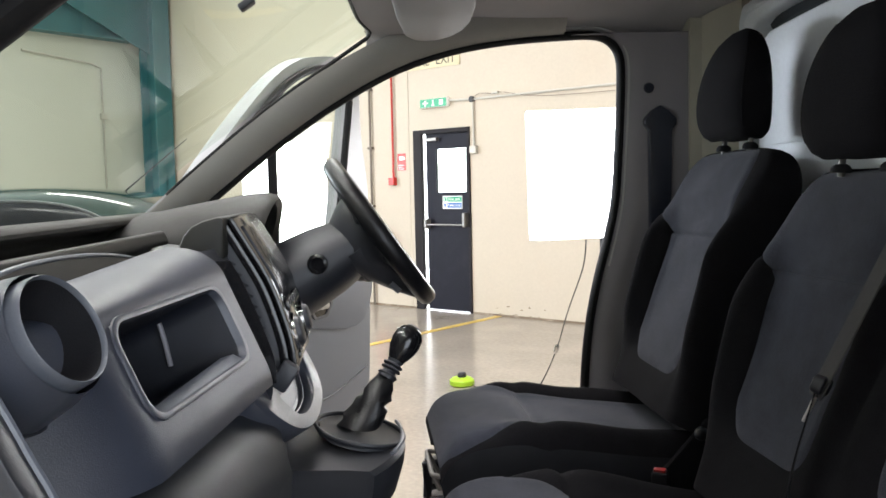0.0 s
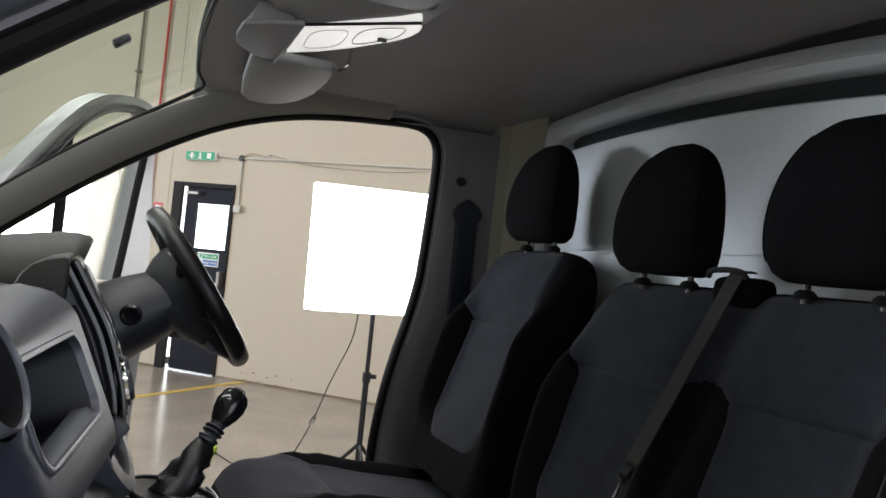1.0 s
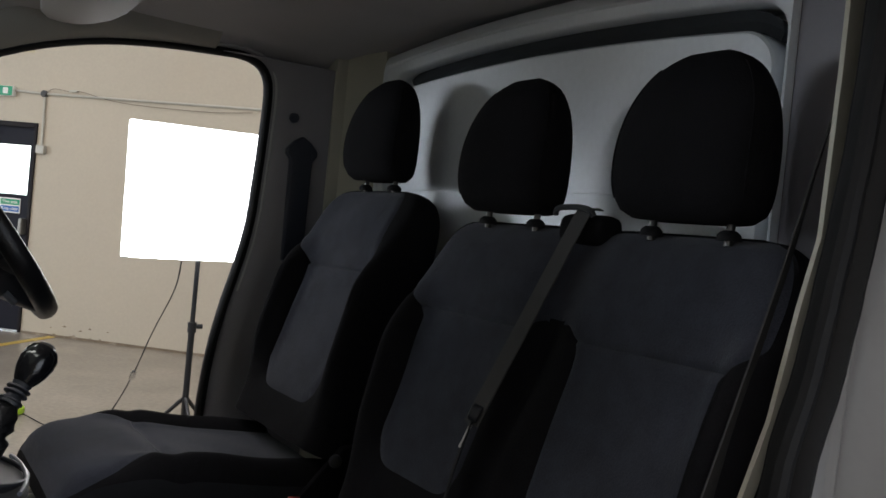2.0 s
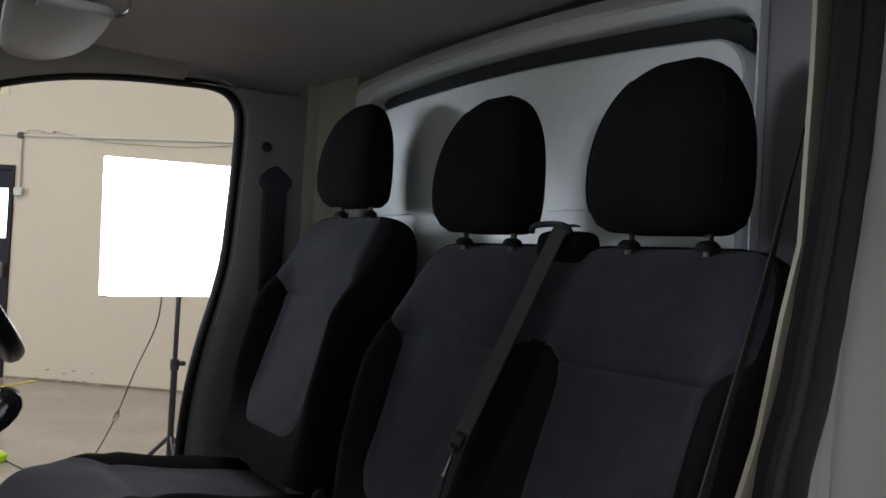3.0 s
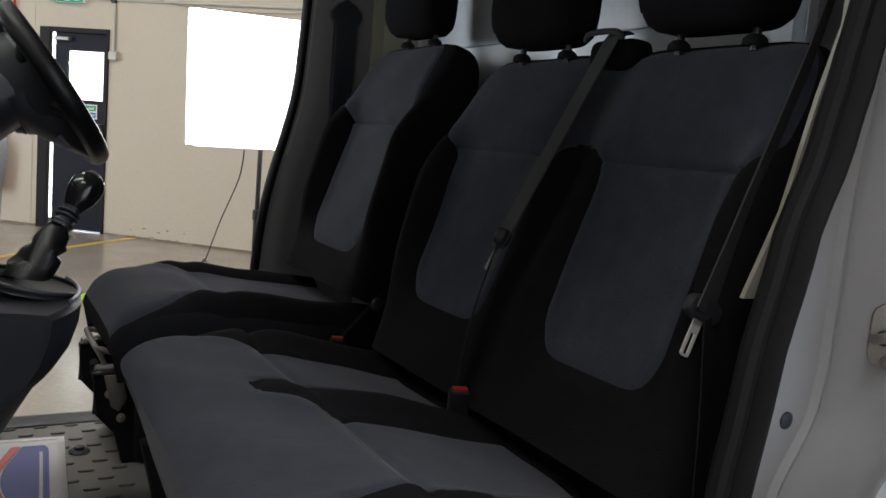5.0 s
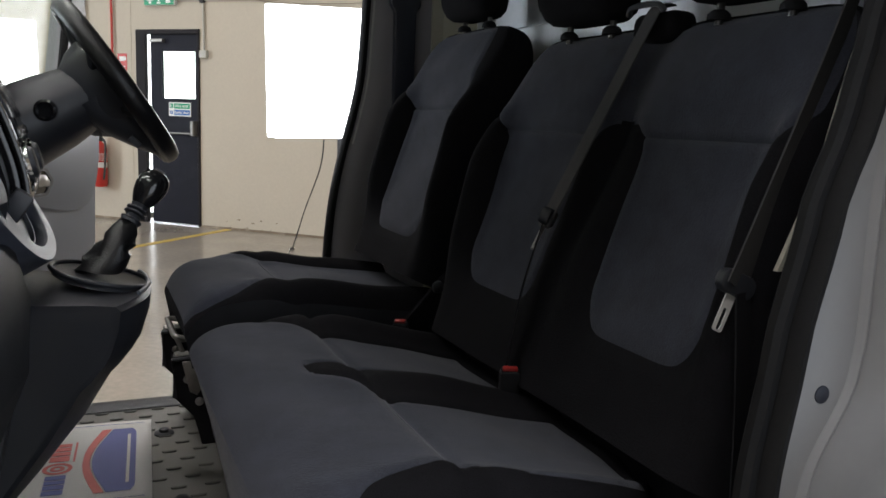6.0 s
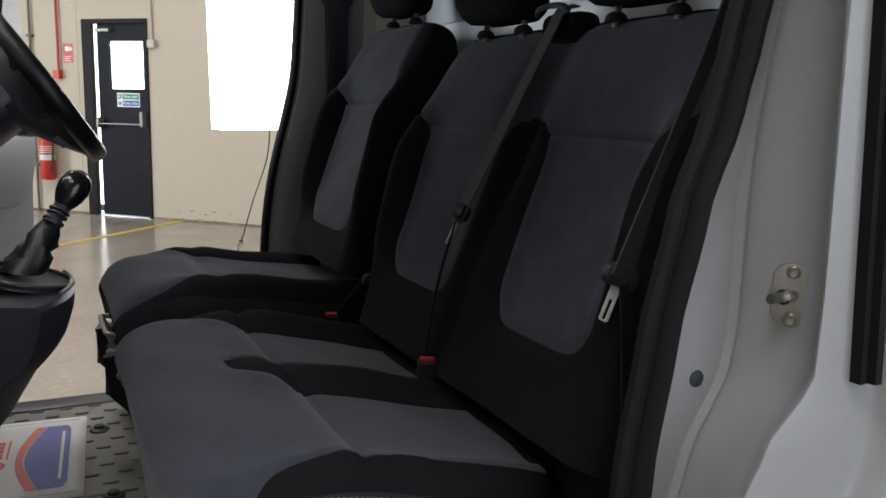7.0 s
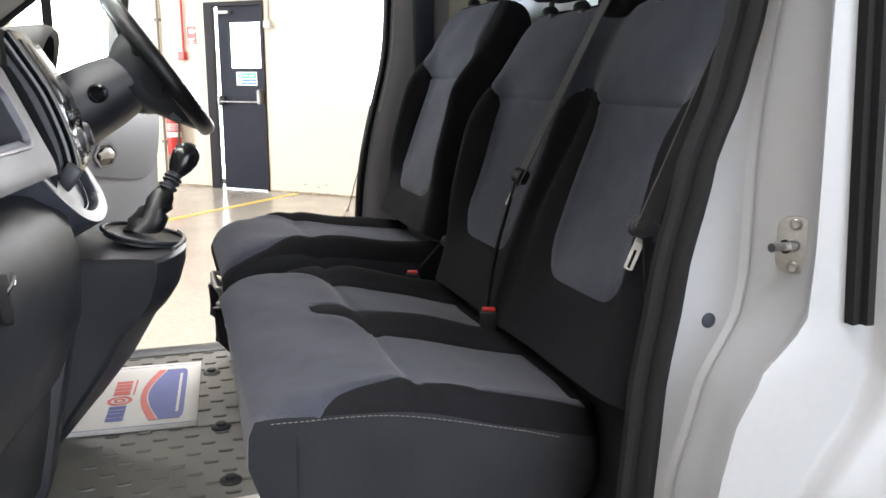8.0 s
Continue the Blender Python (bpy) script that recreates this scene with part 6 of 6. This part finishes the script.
def cushion(parent, y0, y1, top, edge, inside, seams, low, corner=0.0, tuck=0.02, lip=-0.012, front=None, round_far=0.0):
    """Seat cushion between y0 and y1: top(x, y) its height, edge: x of front and back, inside: the woven panels; round_far: how far the front draws back towards y1."""
    xs, ys_ = steps_of(edge[0], edge[1], 76), steps_of(y0, y1, int((y1 - y0) / 0.0075))

    def place(x, y):
        inset = corner * max(0, (x - 0.385) / 0.145) ** 2 * max(0, 1 - (y - y0) / 0.16)
        back = 0.02 * round_far * max(0, 1 - (y1 - y) / 0.12) ** 2 * max(0, 1 - (x - edge[0]) / 0.12)
        return (x + back, y + inset, top(x, y) - 0.35 * inset - 0.004 * bell(inside(x, y), 0.004) + 0.002 * math.sin(31 * x + 7 * y) * math.sin(17 * y))

    a, c, grid = two_tone(place, inside, xs, ys_)
    part("cushion_insert", a, FABRIC, parent, "blue-grey woven seat panel")
    c.faces.index_update()
    for piece in islands(c):
        part("cushion_bolster", piece, FABRIC_BLACK, parent, "black fabric seat bolster")
    n = len(ys_)

    def skirt(p, w, o):
        """From a point of the top's edge down to the foot; w: 1 at the front, o: outward bulge of a flank."""
        x, y, z = p
        far = round_far * min(1, max(0, (y - y0) / (y1 - y0))) ** 1.3
        return [(x, y, z), (x + (lip + 0.018 * far) * w, y + o, z - 0.02), (x + ((lip - 0.002 if lip < 0 else 3 * lip) + 0.042 * far) * w, y + o, z - 0.06), (x + (tuck + 0.058 * far) * w, y + 0.5 * o, low)]

    for row in (0, n - 1):
        rings = []
        for i in range(77):
            w = (1 - i / 76) ** 5
            rings.append(skirt(grid[i][row], w, (0.006 if row else -0.006) * (1 - w)))
        part("cushion_side", loft(rings, closed=False), SKIRT_FABRIC, parent, "dark grey fabric seat side")
    part("cushion_front", loft([skirt(p, 1, 0) for p in grid[0]], closed=False), front or SKIRT_FABRIC, parent)
    for pts in seams:
        q = smooth_path([(x, y, 0) for x, y in pts], 16)
        part("piping", tube([(p.x, p.y, top(p.x, p.y) + 0.0008) for p in q], 0.0010, 5), PIPING, parent, "pale piped seam")


def headrest(parent, yc, x, z0, h=0.242, w=0.265):
    """Padded head restraint on two chrome posts, upright behind and sloping back in front; z0: top of the backrest."""
    FRONT = [(0.0, -0.030), (0.06, -0.047), (0.2, -0.060), (0.4, -0.060), (0.6, -0.050), (0.78, -0.034), (0.9, -0.018), (0.97, -0.004), (1.0, 0.004)]
    BACK = [(0.0, 0.024), (0.05, 0.032), (0.3, 0.035), (0.7, 0.034), (0.9, 0.028), (0.97, 0.020), (1.0, 0.010)]
    WIDE = [(0.0, 0.80), (0.05, 0.89), (0.14, 0.965), (0.3, 1.0), (0.5, 0.985), (0.68, 0.91), (0.82, 0.78), (0.92, 0.61), (0.975, 0.42), (1.0, 0.27)]
    rings = []
    n = 30
    for k in range(25):
        v = (k / 24) ** 0.9 if k < 18 else 1 - (1 - (18 / 24) ** 0.9) * ((24 - k) / 6) ** 1.4
        z = z0 + 0.008 + h * v
        f, b, hw = x + along(v, FRONT), x + along(v, BACK), w / 2 * along(v, WIDE)
        ring = []
        for i in range(n):
            a = i / n * math.tau
            c, s = math.cos(a), math.sin(a)
            px = (f + b) / 2 + (b - f) / 2 * math.copysign(abs(s) ** (0.5 if s > 0 else 0.75), s)
            ring.append((px, yc + hw * math.copysign(abs(c) ** (0.45 if s > 0 else 0.6), c), z + (0.006 * abs(c) ** 3 if k == 0 else 0)))
        rings.append(ring)
    hr = part("headrest", loft(rings), FABRIC_BLACK, parent, "black padded headrest")
    for sd in (-1, 1):
        pts = []
        for k in range(3, 23):
            v = k / 24
            hw = w / 2 * along(v, WIDE)
            f, b = x + along(v, FRONT), x + along(v, BACK)
            pts.append(((f + b) / 2 - (b - f) / 2 * 0.62, yc + sd * hw * 0.915, z0 + 0.008 + h * v))
        part("headrest_seam", tube(pts, 0.0014, 5), FABRIC_BLACK, hr)
    for d in (-0.068, 0.068):
        part("post", tube([(x, yc + d, z0 - 0.02), (x + 0.006, yc + d, z0 + 0.05)], 0.006, 10), POST_STEEL, hr)
        part("post_guide", revolve([(0.017, -0.006), (0.016, 0.002), (0.012, 0.006), (0.009, 0.008)], 18, pose(x, yc + d, z0 - 0.007, 0, 0, 0)), TRIM_BLACK, hr)


drv_seat = thing("driver_seat", (0.2, 0.43, FLOOR_Z), "blue-grey and black fabric driver's seat", "seat")
seat_back(drv_seat, 0.20, 0.66, (0.43,), 0.23, (0.465, 0.985), 0.008)
headrest(drv_seat, 0.433, 0.697, 1.553, w=0.262)
MID_LINE = [(-0.05, 0.90), (-0.03, 0.918), (-0.01, 0.937), (0.02, 0.950), (0.06, 0.957), (0.12, 0.958), (0.17, 0.955), (0.187, 0.947), (0.197, 0.938), (0.215, 0.939), (0.3, 0.922), (0.42, 0.89), (0.54, 0.865)]


def driver_top(x, y):
    u = (y - 0.43) / 0.22
    z = along(x, [(-0.01, 0.90), (0.0, 0.927), (0.02, 0.957), (0.055, 0.978), (0.11, 0.986), (0.17, 0.983), (0.2, 0.972), (0.215, 0.967), (0.24, 0.968), (0.35, 0.952), (0.54, 0.93)])
    return z + 0.028 * bell(abs(u) - 0.82, 0.17) * min(1, max(0, (x - 0.1) / 0.12)) - 0.03 * abs(u) ** 9


def driver_inside(x, y):
    w = along(x, [(0.0, 0.192), (0.03, 0.210), (0.08, 0.206), (0.13, 0.184), (0.18, 0.152), (0.25, 0.140), (0.6, 0.135)])
    return abs(y - 0.43) - w


cushion(drv_seat, 0.21, 0.65, driver_top, (-0.003, 0.53), driver_inside, [[(0.203, 0.29), (0.203, 0.43), (0.203, 0.57)]], 0.835, 0.0, 0.075, 0.004)
part("seat_base", box((0.06, 0.29, FLOOR_Z), (0.46, 0.58, 0.80), 0.02), TRIM_BLACK, drv_seat)
SIDE_PLATE = [(-0.018, 0.822), (0.46, 0.845), (0.47, FLOOR_Z), (0.04, FLOOR_Z), (0.034, 0.655), (0.024, 0.692), (-0.014, 0.735)]
for y in (0.325, 0.56):
    sp = part("side_plate", prism(SIDE_PLATE, y - 0.006, y + 0.006, "y", 0.003), TRIM_BLACK, drv_seat, "black pressed steel seat frame")
    part("plate_flange", tube([(-0.014, y - 0.008, 0.738), (-0.018, y - 0.008, 0.818), (0.10, y - 0.008, 0.826)], 0.005, 8), BLACK_PLASTIC, sp)
    for x, z in ((0.012, 0.775), (0.035, 0.725), (0.03, 0.80)):
        part("bolt", revolve([(0.009, 0), (0.009, 0.004), (0.005, 0.007)], 12, pose(x, y - 0.006, z, 90)), DULL_STEEL, sp)
    part("seat_rail", box((-0.012, y + 0.008, 0.79), (0.48, y + 0.04, 0.825), 0.006), DULL_STEEL, drv_seat, "worn steel slide rail")
part("cross_bar", tube([(0.012, 0.33, 0.76), (0.012, 0.56, 0.76)], 0.012, 10), TRIM_BLACK, drv_seat)
part("slide_bracket", prism([(0.0, 0.815), (0.035, 0.815), (0.045, 0.765), (0.03, 0.74), (0.015, 0.75)], 0.310, 0.316, "y", 0.002), DULL_STEEL, drv_seat)
part("adjuster_bar", tube([(0.06, 0.352, 0.842), (0.027, 0.352, 0.848), (0.0, 0.352, 0.857), (-0.008, 0.356, 0.858), (-0.010, 0.375, 0.858), (-0.010, 0.50, 0.858), (-0.008, 0.52, 0.858), (0.0, 0.524, 0.857), (0.06, 0.524, 0.842)], 0.0055, 10, n=44), DULL_STEEL, drv_seat, "grey steel slide handle")
for y in (0.352, 0.524):
    part("handle_strut", tube([(-0.006, y, 0.856), (0.006, y, 0.826), (0.020, y, 0.798)], 0.005, 8, n=8), DULL_STEEL, drv_seat)

part("side_trim", prism([(0.42, 0.80), (0.56, 0.80), (0.60, 0.90), (0.59, 1.0), (0.53, 1.0), (0.49, 0.955), (0.44, 0.90)], 0.190, 0.207, "y", 0.008), FABRIC_BLACK, drv_seat, "black side cover")
part("recliner_knob", revolve([(0.014, 0), (0.013, 0.008), (0.009, 0.011)], 18, pose(0.515, 0.190, 0.972, 90)), BLACK_PLASTIC, drv_seat)

bench = thing("passenger_bench", (0.2, -0.35, FLOOR_Z), "two-seat blue-grey and black fabric passenger bench", "seat")
seat_back(bench, -0.73, 0.07, (-0.13, -0.53), 0.20, (0.44, 0.92), 0.018)
for yh in (-0.130, -0.528):
    headrest(bench, yh, 0.653, 1.492, w=0.256)
NEAR_LINE = [(-0.05, 0.925), (-0.03, 0.938), (0.028, 0.939), (0.153, 0.931), (0.314, 0.891), (0.424, 0.859), (0.54, 0.84)]
TONGUE_FAR = [(0.112, -0.262), (0.116, -0.245), (0.126, -0.232), (0.145, -0.226), (0.3, -0.232), (0.54, -0.235)]
TONGUE_NEAR = [(0.112, -0.262), (0.116, -0.278), (0.126, -0.297), (0.163, -0.335), (0.185, -0.375), (0.2, -0.388), (0.54, -0.395)]
NEAR_SIDE = [(0.0, -0.80), (0.045, -0.705), (0.065, -0.668), (0.095, -0.642), (0.14, -0.633), (0.19, -0.628), (0.3, -0.64), (0.54, -0.655)]
FAR_SIDE = [(0.0, 0.18), (0.06, 0.10), (0.10, 0.05), (0.155, 0.0), (0.19, -0.03), (0.54, -0.04)]


def bench_top(x, y):
    z = along(x, MID_LINE)
    back = min(1, max(0, (x - 0.1) / 0.14))
    z += back * (0.022 * bell(y + 0.31, 0.06) + 0.03 * bell(y - 0.03, 0.045) + 0.018 * bell(y + 0.655, 0.03))
    near = min(1, max(0, (-0.625 - y) / 0.055))
    near = near * near
    z += (along(x, NEAR_LINE) - z) * near
    return z - 0.02 * max(0, (y - 0.03) / 0.035) ** 3


def bench_inside(x, y):
    tongue = min(y - along(x, TONGUE_NEAR), along(x, TONGUE_FAR) - y, x - 0.1165)
    return max(tongue, along(x, NEAR_SIDE) - y, y - along(x, FAR_SIDE), x - 0.46)


cushion(bench, -0.68, 0.065, bench_top, (-0.024, 0.53), bench_inside,
        [[(0.191, -0.035), (0.192, -0.13), (0.191, -0.225)], [(0.192, -0.39), (0.190, -0.5), (0.187, -0.62)]], 0.755, 0.13, 0.03, -0.008, FABRIC, 1.0)
part("bench_base", box((0.06, -0.62, FLOOR_Z), (0.46, 0.03, 0.82), 0.02), BLACK_PLASTIC, bench)
# added panel: its black fills the shaded gap below the backrest
part("back_gap_filler", box((0.49, -0.715, FLOOR_Z), (0.55, 0.06, 0.965), 0.01), FABRIC_BLACK, bench, "black filler panel in the dark gap below the backrest")
for k in range(55):
    x = -0.005 + 0.0072 * k
    z0, z1 = along(x, NEAR_LINE), along(x + 0.0045, NEAR_LINE)
    part("stitch", tube([(x, -0.6835, z0 - 0.0035), (x + 0.0045, -0.6835, z1 - 0.0035)], 0.0005, 4), THREAD, bench)
part("seam", tube([(0.028, -0.6858, 0.915), (0.027, -0.685, 0.86), (0.027, -0.684, 0.80)], 0.0006, 5, n=8), SKIRT_FABRIC, bench)
for y in (-0.02, -0.56):
    lg = part("bench_leg", prism([(0.012, 0.80), (0.09, 0.80), (0.11, FLOOR_Z), (0.045, FLOOR_Z), (0.035, 0.70)], y - 0.02, y + 0.02, "y", 0.004), TRIM_BLACK, bench, "black steel bench leg")
    part("bolt", revolve([(0.010, 0), (0.010, 0.004), (0.006, 0.008)], 12, pose(0.075, y - 0.02, 0.655, 90)), DULL_STEEL, lg)

# ---------------------------------------------------------------- belts and buckles
def hang(up, wide):
    """A turn whose z follows up and whose x lies towards wide."""
    z = Vector(up).normalized()
    y = z.cross(Vector(wide)).normalized()
    return Matrix((y.cross(z), y, z)).transposed().to_4x4()


def belt(name, label, pts, across, tongue, tilt, lower, low_across):
    t = thing(name, pts[0], label, "seat belt", group="seat belts")
    part("webbing", strip(pts, 0.042, 0.0022, across, 26), WEBBING, t)
    part("lower_webbing", strip(lower, 0.03, 0.0022, low_across, 16), TRIM_BLACK, t)
    m = Matrix.Translation(tongue) @ tilt
    part("tongue_grip", moved(prism(round_rect(0.046, 0.027, 0.011), -0.008, 0.008, "y", 0.003), m @ pose(0, 0, 0.034)), BLACK_PLASTIC, t)
    part("tongue_plate", moved(frame_plate(round_rect(0.0125, 0.046, 0.003), round_rect(0.0055, 0.026, 0.002, cy=-0.008), -0.0012, 0.0012, "y"), m), TONGUE_METAL, t, "plated steel belt tongue")
    return t


belt("seat_belt", "dark grey belt hanging across the middle backrest", [(0.675, -0.318, 1.514), (0.655, -0.316, 1.512), (0.632, -0.313, 1.470), (0.596, -0.307, 1.395), (0.536, -0.297, 1.27), (0.486, -0.288, 1.165)], (0.15, 1, 0),
     (0.480, -0.287, 1.150), hang((0.43, -0.05, 0.9), (0.78, 0.62, 0)), [(0.486, -0.288, 1.17), (0.46, -0.285, 1.08), (0.442, -0.287, 1.0), (0.432, -0.29, 0.93)], (0.55, 0.83, 0))
belt("seat_belt", "dark grey belt hanging beside the outer backrest", [(0.70, -0.722, 1.74), (0.672, -0.705, 1.60), (0.622, -0.705, 1.45), (0.553, -0.714, 1.30), (0.483, -0.722, 1.155)], [(0.82, 0.57, 0), (0.84, 0.5, 0), (0.88, 0.42, 0), (0.92, 0.33, 0), (0.94, 0.28, 0)],
     (0.472, -0.718, 1.127), hang((0.43, 0.05, 0.9), (0.9, -0.1, 0)), [(0.49, -0.726, 1.15), (0.50, -0.73, 1.0), (0.51, -0.73, 0.75)], (1, 0.3, 0))
part("belt_guide", tube([(0.646, -0.345, 1.503), (0.642, -0.335, 1.513), (0.642, -0.30, 1.516), (0.642, -0.265, 1.513), (0.646, -0.255, 1.503)], 0.005, 8, n=20), BLACK_PLASTIC, bench, "black belt guide loop")
part("belt_runner", box((0.648, -0.362, 1.455), (0.705, -0.255, 1.506), 0.018, 3), FABRIC_BLACK, bench)
for p, rz, lean in (((0.430, 0.186, 0.905), 60, -14), ((0.429, -0.309, 0.947), 68, -10)):
    bk = thing("belt_buckle", p, "black belt buckle with red release button", "buckle", group="belt buckles")
    m = Matrix.Translation(p) @ pose(0, 0, 0, 0, lean, rz)
    part("buckle_body", moved(box((-0.012, -0.016, -0.07), (0.012, 0.016, -0.004), 0.005), m), TRIM_BLACK, bk)
    part("release_button", moved(box((-0.006, -0.012, -0.006), (0.006, 0.012, 0.001), 0.002), m), RED_PLASTIC, bk, "red release button")

# ---------------------------------------------------------------- cab floor details
leaf = thing("paper_mat", (-0.205, 0.295, FLOOR_Z), "white printed paper mat lying on the floor", "paper mat")
LM = Matrix.Translation((-0.212, 0.296, FLOOR_Z + 0.0045)) @ pose(0, 0, 0, 0, 0, -4)
rows_ = [[(x, y, 0.0008 * math.sin(9 * x + 3) * math.cos(7 * y)) for y in [-0.21 + 0.042 * k for k in range(11)]] for x in [-0.1485 + 0.0297 * k for k in range(11)]]
sheet = part("sheet", moved(loft(rows_, closed=False), LM), PAPER, leaf)
sheet.modifiers.new("thick", "SOLIDIFY").thickness = 0.0012


def printed(name, bm, mat):
    return part(name, moved(bm, LM), mat, leaf, smooth=False)


P0, P1 = 0.0013, 0.0017
wave = [(y, 0.062 - 0.026 * math.sin((y + 0.17) / 0.34 * math.pi * 1.25 - 0.35)) for y in [-0.160 + 0.016 * k for k in range(21)]]
printed("blue_panel", loft([[(0.118 - 0.008 * max(0, abs(y) - 0.14) / 0.02, y, P0), (w, y, P0), (w, y, P1), (0.118 - 0.008 * max(0, abs(y) - 0.14) / 0.02, y, P1)] for y, w in wave]), PRINT_BLUE)
printed("red_band", loft([[(w - 0.003, y, P0), (w - 0.016 - 0.006 * abs(math.sin(6 * y)), y, P0), (w - 0.016 - 0.006 * abs(math.sin(6 * y)), y, P1), (w - 0.003, y, P1)] for y, w in wave]), PRINT_RED)
for y0, w0, mt in ((-0.150, 0.020, PRINT_BLUE), (-0.127, 0.020, PRINT_BLUE), (-0.104, 0.017, PRINT_BLUE), (-0.084, 0.020, PRINT_BLUE), (0.004, 0.026, PRINT_RED), (0.034, 0.019, PRINT_RED), (0.057, 0.019, PRINT_RED), (0.080, 0.016, PRINT_RED)):
    printed("print_bar", box((-0.042, y0, P0), (-0.006, y0 + w0, P1)), mt)
for r0, r1 in ((0.027, 0.019), (0.013, 0.006)):
    printed("print_ring", frame_plate(round_rect(2 * r0, 2 * r0, r0 * 0.98, cx=-0.024, cy=-0.031), round_rect(2 * r1, 2 * r1, r1 * 0.98, cx=-0.024, cy=-0.031), P0, P1, "z"), PRINT_RED)
printed("print_line", box((0.101, -0.125, P1), (0.107, 0.125, P1 + 0.0003)), PAPER)
printed("print_line", box((0.001, 0.0, P0), (0.005, 0.10, P1)), PRINT_RED)
for y in (-0.190, 0.190):
    printed("border_line", box((-0.135, y - 0.0006, P0), (0.135, y + 0.0006, P1)), PRINT_BLUE)
sheet2 = thing("paper_sheet", (-0.04, -0.42, FLOOR_Z), "plain white paper sheet on the floor", "paper")
part("sheet", moved(box((-0.12, -0.15, 0), (0.08, 0.15, 0.0012)), pose(-0.05, -0.425, FLOOR_Z + 0.005, 0, 0, 4)), PAPER, sheet2, smooth=False)

for y in (0.407, 0.058, -0.194):
    f = part("floor_fixing", revolve([(0.021, 0), (0.021, 0.003), (0.017, 0.006), (0.011, 0.006), (0.010, 0.012), (0.004, 0.014)], 18, pose(-0.029, y, FLOOR_Z)), BLACK_PLASTIC, van, "black floor fixing")
TREAD = loft([[(x, y - w, -0.001), (x, y - w * 0.7, 0.003), (x, y + w * 0.7, 0.003), (x, y + w, -0.001)] for x, y, w in ((-0.0145, 0.003, 0.002), (-0.012, 0.0, 0.004), (0.0, -0.001, 0.0045), (0.012, 0.0, 0.004), (0.0145, 0.003, 0.002))])
bar_mesh = None
for k in range(15):
    x = -0.40 + 0.031 * k
    for n in range(14):
        y = -0.60 + 0.09 * n + (0.045 if k % 2 else 0)
        if y > 0.57 or (x < -0.3 and -0.16 < y < 0.16):
            continue
        if bar_mesh is None:
            ob = part("tread_bar", TREAD, TREAD_RUBBER, van)
            bar_mesh = ob.data
        else:
            ob = new("tread_bar", bar_mesh)
            ob.parent = van
        ob.location = (x, y, FLOOR_Z)
